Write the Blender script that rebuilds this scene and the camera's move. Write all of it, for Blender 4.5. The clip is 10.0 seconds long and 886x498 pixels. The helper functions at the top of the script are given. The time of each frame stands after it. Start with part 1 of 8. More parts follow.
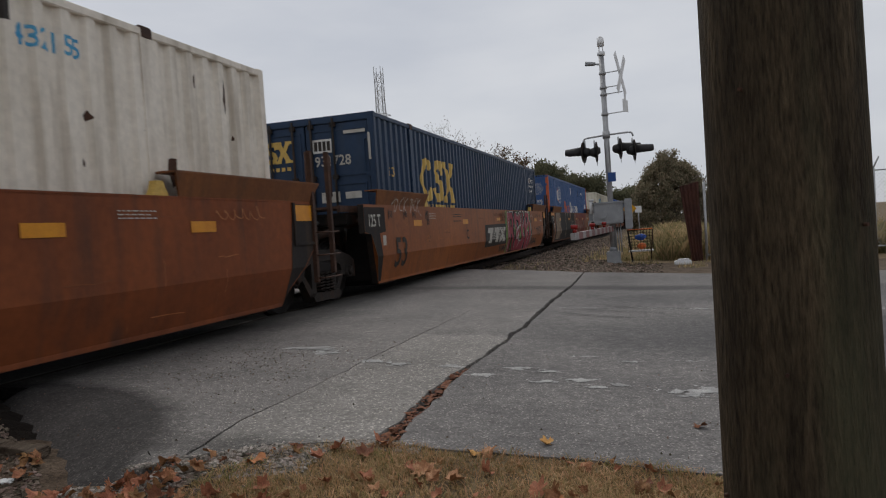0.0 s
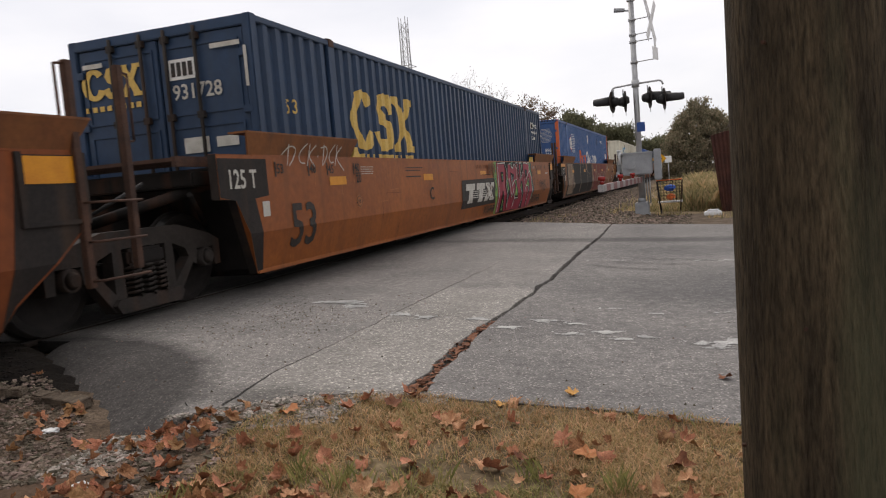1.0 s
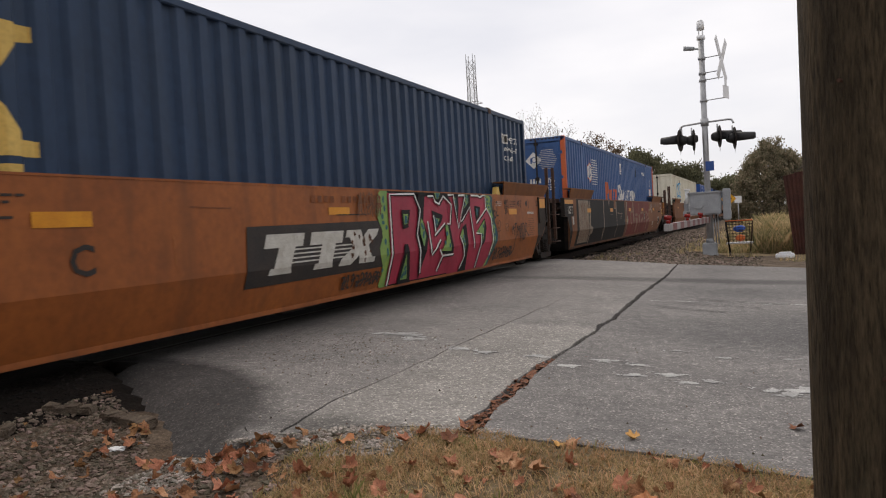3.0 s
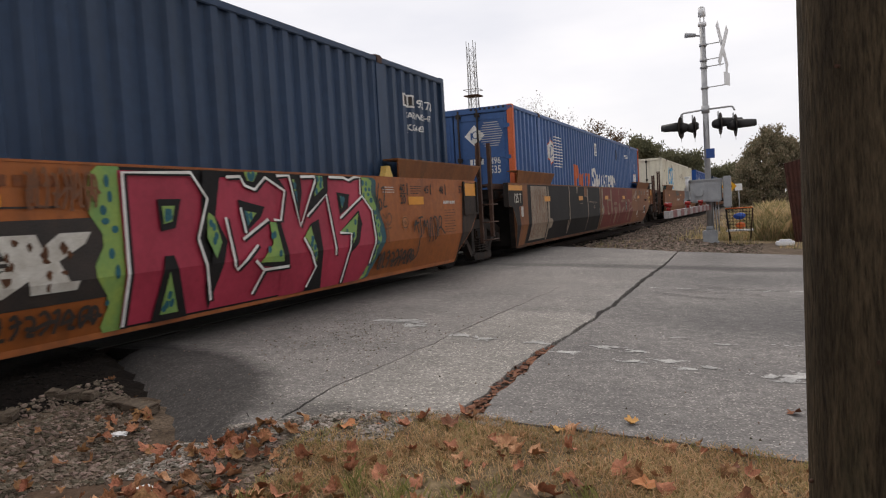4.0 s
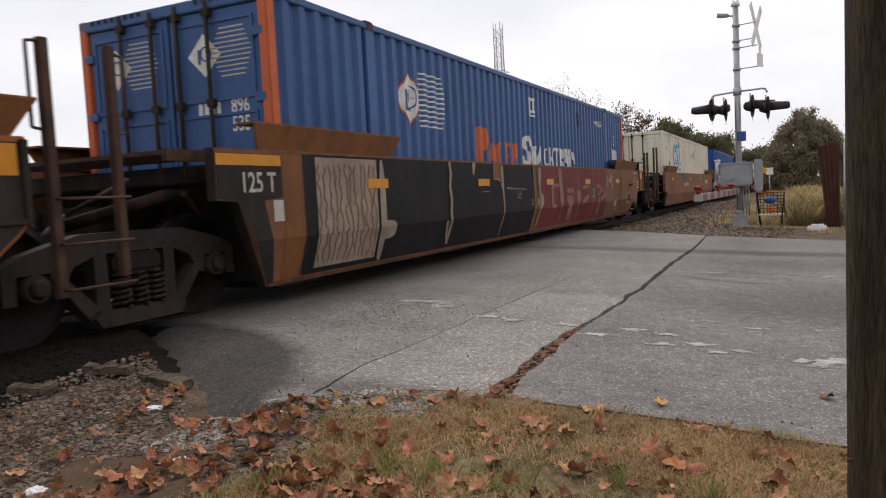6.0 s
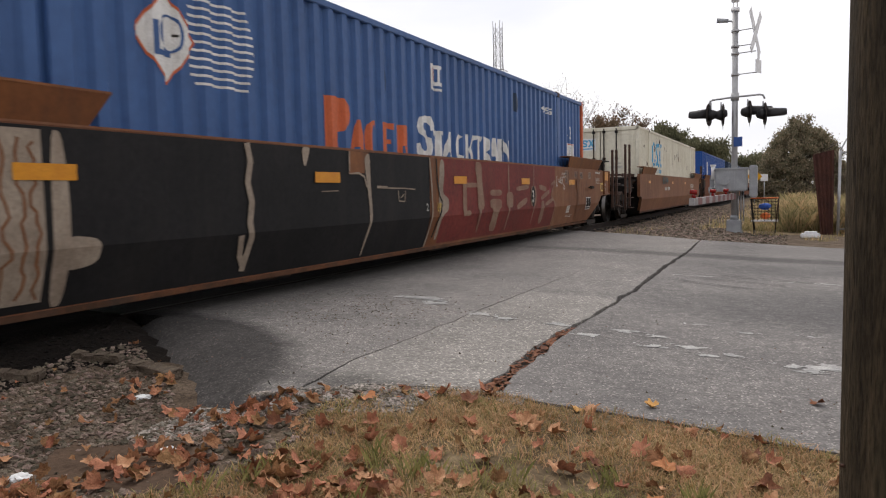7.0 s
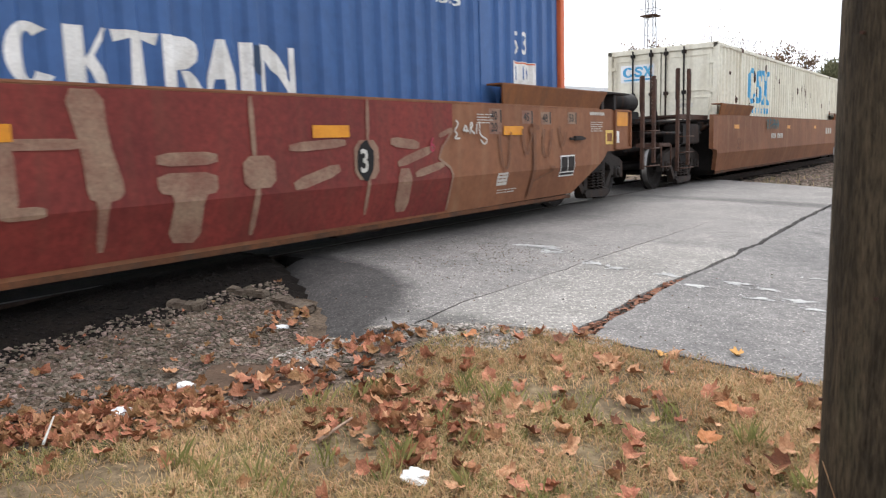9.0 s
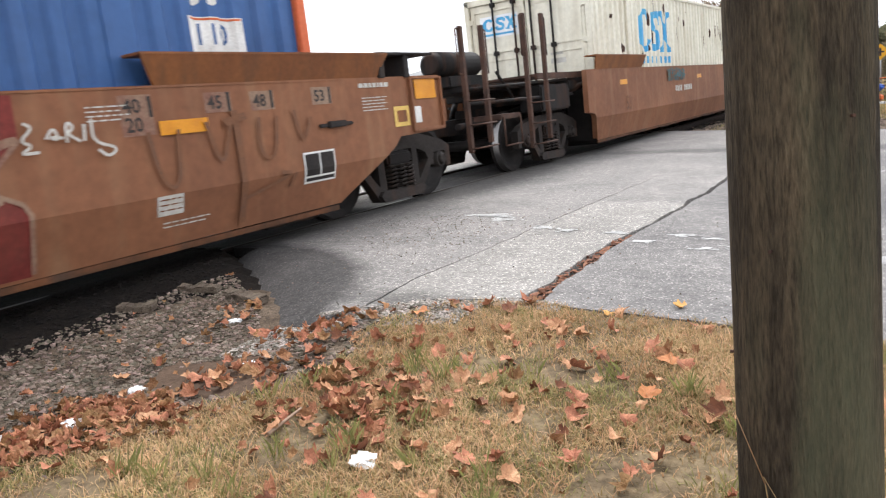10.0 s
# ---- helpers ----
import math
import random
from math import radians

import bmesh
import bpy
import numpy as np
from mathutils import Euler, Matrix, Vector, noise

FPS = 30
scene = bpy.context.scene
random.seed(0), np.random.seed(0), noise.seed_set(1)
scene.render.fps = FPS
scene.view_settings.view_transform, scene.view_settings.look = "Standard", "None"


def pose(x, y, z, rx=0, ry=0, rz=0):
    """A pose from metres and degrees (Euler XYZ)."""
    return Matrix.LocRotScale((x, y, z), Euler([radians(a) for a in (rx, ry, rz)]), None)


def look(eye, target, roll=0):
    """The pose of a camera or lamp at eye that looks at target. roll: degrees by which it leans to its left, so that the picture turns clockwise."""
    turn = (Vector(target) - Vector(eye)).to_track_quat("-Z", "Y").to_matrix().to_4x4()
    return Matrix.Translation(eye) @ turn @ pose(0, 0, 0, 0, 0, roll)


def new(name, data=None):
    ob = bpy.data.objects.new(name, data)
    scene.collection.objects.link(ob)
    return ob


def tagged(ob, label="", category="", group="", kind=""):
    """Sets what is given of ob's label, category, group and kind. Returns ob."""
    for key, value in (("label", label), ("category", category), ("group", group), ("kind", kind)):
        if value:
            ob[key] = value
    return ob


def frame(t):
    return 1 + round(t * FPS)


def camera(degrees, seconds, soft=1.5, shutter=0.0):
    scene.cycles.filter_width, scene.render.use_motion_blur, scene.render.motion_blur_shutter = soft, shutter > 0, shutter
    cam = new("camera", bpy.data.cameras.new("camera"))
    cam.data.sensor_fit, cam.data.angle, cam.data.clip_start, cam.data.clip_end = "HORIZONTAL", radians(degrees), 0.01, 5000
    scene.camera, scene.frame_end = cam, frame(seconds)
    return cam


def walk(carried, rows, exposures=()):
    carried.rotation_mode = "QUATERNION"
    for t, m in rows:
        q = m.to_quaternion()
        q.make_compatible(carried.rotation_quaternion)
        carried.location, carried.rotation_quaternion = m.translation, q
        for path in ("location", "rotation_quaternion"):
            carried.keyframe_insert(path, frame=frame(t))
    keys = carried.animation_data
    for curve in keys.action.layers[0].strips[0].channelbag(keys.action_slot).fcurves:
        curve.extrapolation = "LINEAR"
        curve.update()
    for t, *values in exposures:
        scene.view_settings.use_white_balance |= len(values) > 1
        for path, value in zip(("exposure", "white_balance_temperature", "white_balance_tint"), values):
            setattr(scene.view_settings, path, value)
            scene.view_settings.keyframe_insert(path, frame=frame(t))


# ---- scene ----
# ---------------------------------------------------------------- camera
cam = camera(62.0, 10.0, soft=1.1, shutter=0.2)
PATH = [
    (0, (-0.047, 0.167, 1.152), (-0.621, 2.082, 1.105), -3.96),
    (0.5, (-0.042, 0.147, 1.167), (-0.617, 2.058, 1.034), -3.75),
    (1, (-0.027, 0.144, 1.163), (-0.679, 2.028, 0.994), -4.64),
    (1.5, (-0.012, 0.177, 1.166), (-0.716, 2.043, 1.017), -6.38),
    (2, (-0.018, 0.107, 1.165), (-0.885, 1.908, 1.083), -5.60),
    (2.5, (-0.017, 0.154, 1.164), (-0.888, 1.953, 1.085), -4.42),
    (3, (-0.026, 0.144, 1.160), (-0.828, 1.974, 1.096), -3.26),
    (4.5, (-0.018, 0.126, 1.151), (-0.831, 1.950, 1.037), -3.07),
    (5, (-0.031, 0.116, 1.146), (-0.876, 1.925, 1.018), -2.06),
    (5.5, (-0.039, 0.108, 1.145), (-0.902, 1.907, 1.007), -3.20),
    (7, (-0.055, 0.121, 1.131), (-0.906, 1.925, 0.984), -1.33),
    (7.5, (-0.061, 0.170, 1.150), (-0.877, 1.991, 1.014), -0.97),
    (8, (-0.007, 0.077, 1.149), (-1.017, 1.800, 1.039), 0.02),
    (8.5, (0.134, -0.056, 1.203), (-1.089, 1.516, 1.016), -1.58),
    (9, (0.344, -0.080, 1.183), (-0.837, 1.510, 0.905), -1.81),
    (9.5, (0.451, -0.025, 1.213), (-0.715, 1.567, 0.891), -4.51),
    (10, (0.465, -0.004, 1.210), (-0.643, 1.621, 0.850), -6.61),
]
walk(cam, [(t, look(eye, target, roll)) for t, eye, target, roll in PATH],
     exposures=[(0, -0.42, 6450, 10), (0.5, 0.15, 6750, 12), (1, 0.27, 6850, 13), (1.5, 0.27, 6850, 13), (2, 0.27, 6850, 13), (2.5, 0.25, 6850, 13), (3, 0.19, 6850, 13), (4.5, 0.25, 6850, 13), (5.5, 0.25, 6850, 13), (7, 0.37, 6750, 13), (8, 0.47, 6750, 12), (8.5, 0.97, 6550, 11), (9, 1.25, 6350, 10), (9.5, 1.52, 6350, 10), (10, 1.48, 6350, 10)])

# ---------------------------------------------------------------- world and light
world = bpy.data.worlds.new("overcast_sky")
scene.world = world
world.use_nodes = True
wn, wl = world.node_tree.nodes, world.node_tree.links
wn.clear()
w_out = wn.new("ShaderNodeOutputWorld")
w_bg = wn.new("ShaderNodeBackground")
w_sky = wn.new("ShaderNodeTexSky")
w_sky.sky_type, w_sky.sun_disc = "NISHITA", False
w_sky.sun_elevation, w_sky.sun_rotation = radians(51), radians(-29)
w_dim = wn.new("ShaderNodeMix")
w_dim.data_type, w_dim.blend_type = "RGBA", "MULTIPLY"
w_dim.inputs["Factor"].default_value = 1.0
w_dim.inputs["B"].default_value = (0.1, 0.1, 0.1, 1)
w_tc = wn.new("ShaderNodeTexCoord")
w_map = wn.new("ShaderNodeMapping")
w_map.inputs["Scale"].default_value = (1.0, 1.0, 3.2)
w_noise = wn.new("ShaderNodeTexNoise")
w_noise.inputs["Scale"].default_value, w_noise.inputs["Detail"].default_value = 2.2, 5
w_ramp = wn.new("ShaderNodeValToRGB")
w_ramp.color_ramp.elements[0].position, w_ramp.color_ramp.elements[0].color = 0.3, (0.68, 0.71, 0.78, 1)
w_ramp.color_ramp.elements[1].position, w_ramp.color_ramp.elements[1].color = 0.68, (0.90, 0.91, 0.94, 1)
w_mix = wn.new("ShaderNodeMix")
w_mix.data_type = "RGBA"
w_mix.inputs["Factor"].default_value = 0.9
wl.new(w_tc.outputs["Generated"], w_map.inputs["Vector"])
wl.new(w_map.outputs["Vector"], w_noise.inputs["Vector"])
wl.new(w_noise.outputs["Fac"], w_ramp.inputs["Fac"])
wl.new(w_sky.outputs["Color"], w_dim.inputs["A"])
wl.new(w_dim.outputs["Result"], w_mix.inputs["A"])
wl.new(w_ramp.outputs["Color"], w_mix.inputs["B"])
wl.new(w_mix.outputs["Result"], w_bg.inputs["Color"])
w_bg.inputs["Strength"].default_value = 1.0
wl.new(w_bg.outputs["Background"], w_out.inputs["Surface"])

sun_data = bpy.data.lights.new("sun", "SUN")
sun_data.energy, sun_data.angle, sun_data.color = 1.4, radians(40), (1.0, 0.97, 0.92)
sun = new("sun", sun_data)
sun.matrix_world = look((-17, 31, 44), (0, 0, 0))


# ---------------------------------------------------------------- materials
def material(name, c, c2=None, rough=0.7, metal=0.0, scale=2.0, bump=0.15, streak=None, amount=0.5, grain=0.25, stretch=(1, 1, 1), island=0.0, spec=0.25, speck=0.0, stains_and_shade=(), thin=0.0):
    """Two scales of noise between c and c2, fine grain, optional runs downward in the colour streak, oval tints for
    tar, wear and painted shade.
    """
    m = bpy.data.materials.new(name)
    m.use_nodes = True
    n, l = m.node_tree.nodes, m.node_tree.links
    b = n["Principled BSDF"]
    b.inputs["Roughness"].default_value, b.inputs["Metallic"].default_value = rough, metal
    b.inputs["Specular IOR Level"].default_value = spec
    c2 = c2 or tuple(v * 0.72 for v in c)
    tc = n.new("ShaderNodeTexCoord")
    mp = n.new("ShaderNodeMapping")
    mp.inputs["Scale"].default_value = stretch
    l.new(tc.outputs["Object"], mp.inputs["Vector"])
    big, fine = n.new("ShaderNodeTexNoise"), n.new("ShaderNodeTexNoise")
    for tex, s in ((big, scale), (fine, scale * 14)):
        tex.inputs["Scale"].default_value, tex.inputs["Detail"].default_value = s, 6
        tex.inputs["Roughness"].default_value = 0.62
        l.new(mp.outputs["Vector"], tex.inputs["Vector"])
    ramp = n.new("ShaderNodeValToRGB")
    ramp.color_ramp.elements[0].position, ramp.color_ramp.elements[1].position = 0.36, 0.64
    ramp.color_ramp.elements[0].color, ramp.color_ramp.elements[1].color = (*c2, 1), (*c, 1)
    l.new(big.outputs["Fac"], ramp.inputs["Fac"])
    rg = n.new("ShaderNodeMapRange")
    rg.inputs["From Min"].default_value, rg.inputs["From Max"].default_value = 0.3, 0.7
    rg.inputs["To Min"].default_value, rg.inputs["To Max"].default_value = 1 - grain, 1 + grain
    l.new(fine.outputs["Fac"], rg.inputs["Value"])
    mul = n.new("ShaderNodeMix")
    mul.data_type, mul.blend_type = "RGBA", "MULTIPLY"
    mul.inputs["Factor"].default_value = 1.0
    l.new(ramp.outputs["Color"], mul.inputs["A"])
    l.new(rg.outputs["Result"], mul.inputs["B"])
    col = mul.outputs["Result"]
    if speck:
        vo = n.new("ShaderNodeTexVoronoi")
        vo.inputs["Scale"].default_value = speck
        l.new(tc.outputs["Object"], vo.inputs["Vector"])
        sp = n.new("ShaderNodeSeparateColor")
        l.new(vo.outputs["Color"], sp.inputs["Color"])
        rs = n.new("ShaderNodeValToRGB")
        rs.color_ramp.elements[0].position, rs.color_ramp.elements[0].color = 0.0, (0.62, 0.62, 0.62, 1)
        rs.color_ramp.elements[1].position, rs.color_ramp.elements[1].color = 1.0, (2.5, 2.45, 2.35, 1)
        e2 = rs.color_ramp.elements.new(0.88)
        e2.color = (1.12, 1.12, 1.12, 1)
        l.new(sp.outputs["Red"], rs.inputs["Fac"])
        ms = n.new("ShaderNodeMix")
        ms.data_type, ms.blend_type = "RGBA", "MULTIPLY"
        ms.inputs["Factor"].default_value = 0.85
        l.new(col, ms.inputs["A"])
        l.new(rs.outputs["Color"], ms.inputs["B"])
        col = ms.outputs["Result"]
    if streak:
        m2 = n.new("ShaderNodeMapping")
        m2.inputs["Scale"].default_value = (3.0, 3.0, 0.35)
        l.new(tc.outputs["Object"], m2.inputs["Vector"])
        t2 = n.new("ShaderNodeTexNoise")
        t2.inputs["Scale"].default_value, t2.inputs["Detail"].default_value = 1.6, 7
        l.new(m2.outputs["Vector"], t2.inputs["Vector"])
        r2 = n.new("ShaderNodeMapRange")
        r2.inputs["From Min"].default_value, r2.inputs["From Max"].default_value = 0.5, 0.75
        r2.inputs["To Max"].default_value = amount
        l.new(t2.outputs["Fac"], r2.inputs["Value"])
        mx = n.new("ShaderNodeMix")
        mx.data_type = "RGBA"
        mx.inputs["B"].default_value = (*streak, 1)
        l.new(r2.outputs["Result"], mx.inputs["Factor"])
        l.new(col, mx.inputs["A"])
        col = mx.outputs["Result"]
    if island:
        geo, hs = n.new("ShaderNodeNewGeometry"), n.new("ShaderNodeHueSaturation")
        ir = n.new("ShaderNodeMapRange")
        ir.inputs["To Min"].default_value, ir.inputs["To Max"].default_value = 1 - island, 1 + island
        l.new(geo.outputs["Random Per Island"], ir.inputs["Value"])
        l.new(ir.outputs["Result"], hs.inputs["Value"])
        hr = n.new("ShaderNodeMapRange")
        hr.inputs["To Min"].default_value, hr.inputs["To Max"].default_value = 0.5 + 0.06 * island, 0.5 - 0.06 * island
        l.new(geo.outputs["Random Per Island"], hr.inputs["Value"])
        l.new(hr.outputs["Result"], hs.inputs["Hue"])
        l.new(col, hs.inputs["Color"])
        col = hs.outputs["Color"]
    for cx, cy, rx, ry, ragged_by, ramp_stops, tint in stains_and_shade:
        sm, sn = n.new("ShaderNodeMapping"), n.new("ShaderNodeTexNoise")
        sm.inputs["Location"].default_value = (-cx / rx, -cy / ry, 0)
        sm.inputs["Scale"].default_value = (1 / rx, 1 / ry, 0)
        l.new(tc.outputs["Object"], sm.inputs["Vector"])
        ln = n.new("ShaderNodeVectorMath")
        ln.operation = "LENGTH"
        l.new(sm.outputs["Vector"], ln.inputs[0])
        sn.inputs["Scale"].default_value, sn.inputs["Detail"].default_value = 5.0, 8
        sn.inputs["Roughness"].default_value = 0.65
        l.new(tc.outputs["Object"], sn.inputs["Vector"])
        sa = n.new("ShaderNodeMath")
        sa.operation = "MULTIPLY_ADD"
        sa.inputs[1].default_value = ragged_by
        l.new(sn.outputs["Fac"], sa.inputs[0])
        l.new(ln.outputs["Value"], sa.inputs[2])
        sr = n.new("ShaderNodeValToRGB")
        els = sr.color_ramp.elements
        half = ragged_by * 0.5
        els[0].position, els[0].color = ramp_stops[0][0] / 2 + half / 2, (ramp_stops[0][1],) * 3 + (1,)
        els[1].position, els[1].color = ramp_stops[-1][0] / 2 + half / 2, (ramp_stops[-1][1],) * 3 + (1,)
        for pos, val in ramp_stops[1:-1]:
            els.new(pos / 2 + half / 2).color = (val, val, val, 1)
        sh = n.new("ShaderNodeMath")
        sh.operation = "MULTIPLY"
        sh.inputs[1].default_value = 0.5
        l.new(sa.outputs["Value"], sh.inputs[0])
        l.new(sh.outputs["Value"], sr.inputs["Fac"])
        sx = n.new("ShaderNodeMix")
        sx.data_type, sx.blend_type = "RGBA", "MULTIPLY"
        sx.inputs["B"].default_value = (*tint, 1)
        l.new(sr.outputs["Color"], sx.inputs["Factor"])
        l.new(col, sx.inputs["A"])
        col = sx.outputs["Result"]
    l.new(col, b.inputs["Base Color"])
    if thin:
        tl, mix = n.new("ShaderNodeBsdfTranslucent"), n.new("ShaderNodeMixShader")
        mix.inputs["Fac"].default_value = thin
        l.new(col, tl.inputs["Color"])
        l.new(b.outputs["BSDF"], mix.inputs[1])
        l.new(tl.outputs["BSDF"], mix.inputs[2])
        l.new(mix.outputs["Shader"], n["Material Output"].inputs["Surface"])
    if bump:
        bp = n.new("ShaderNodeBump")
        bp.inputs["Strength"].default_value, bp.inputs["Distance"].default_value = bump, 0.02
        l.new(fine.outputs["Fac"], bp.inputs["Height"])
        l.new(bp.outputs["Normal"], b.inputs["Normal"])
    return m


# tar stain of the patched apron, dark wheel lanes, bare dirt, the train's shade painted along the track: centre, radii,
# raggedness, ramp of radius to strength, tint
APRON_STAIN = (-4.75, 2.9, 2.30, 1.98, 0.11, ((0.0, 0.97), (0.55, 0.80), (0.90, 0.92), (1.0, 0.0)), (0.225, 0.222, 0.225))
ROAD_STAINS_AND_SHADE = (APRON_STAIN,
               (3.0, 7.7, 4.7, 1.8, 0.35, ((0.0, 0.95), (0.6, 0.8), (1.05, 0.0)), (0.52, 0.53, 0.55)),
               (3.0, 11.2, 5.4, 1.2, 0.4, ((0.0, 0.8), (0.6, 0.6), (1.05, 0.0)), (0.66, 0.67, 0.69)),
               (0.3, 12.5, 7.5, 0.5, 0.3, ((0.0, 1.0), (0.5, 0.85), (1.0, 0.0)), (0.5, 0.5, 0.51)),
               (-2.2, 3.5, 0.7, 0.28, 0.5, ((0.0, 0.8), (0.5, 0.6), (1.0, 0.0)), (0.42, 0.42, 0.42)),
               # the train's shade painted on the road beside the track, with track grime
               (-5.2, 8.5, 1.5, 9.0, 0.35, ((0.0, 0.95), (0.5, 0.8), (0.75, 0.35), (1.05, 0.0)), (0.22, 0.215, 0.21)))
RUST, GRIME = (0.10, 0.040, 0.018), (0.035, 0.028, 0.022)
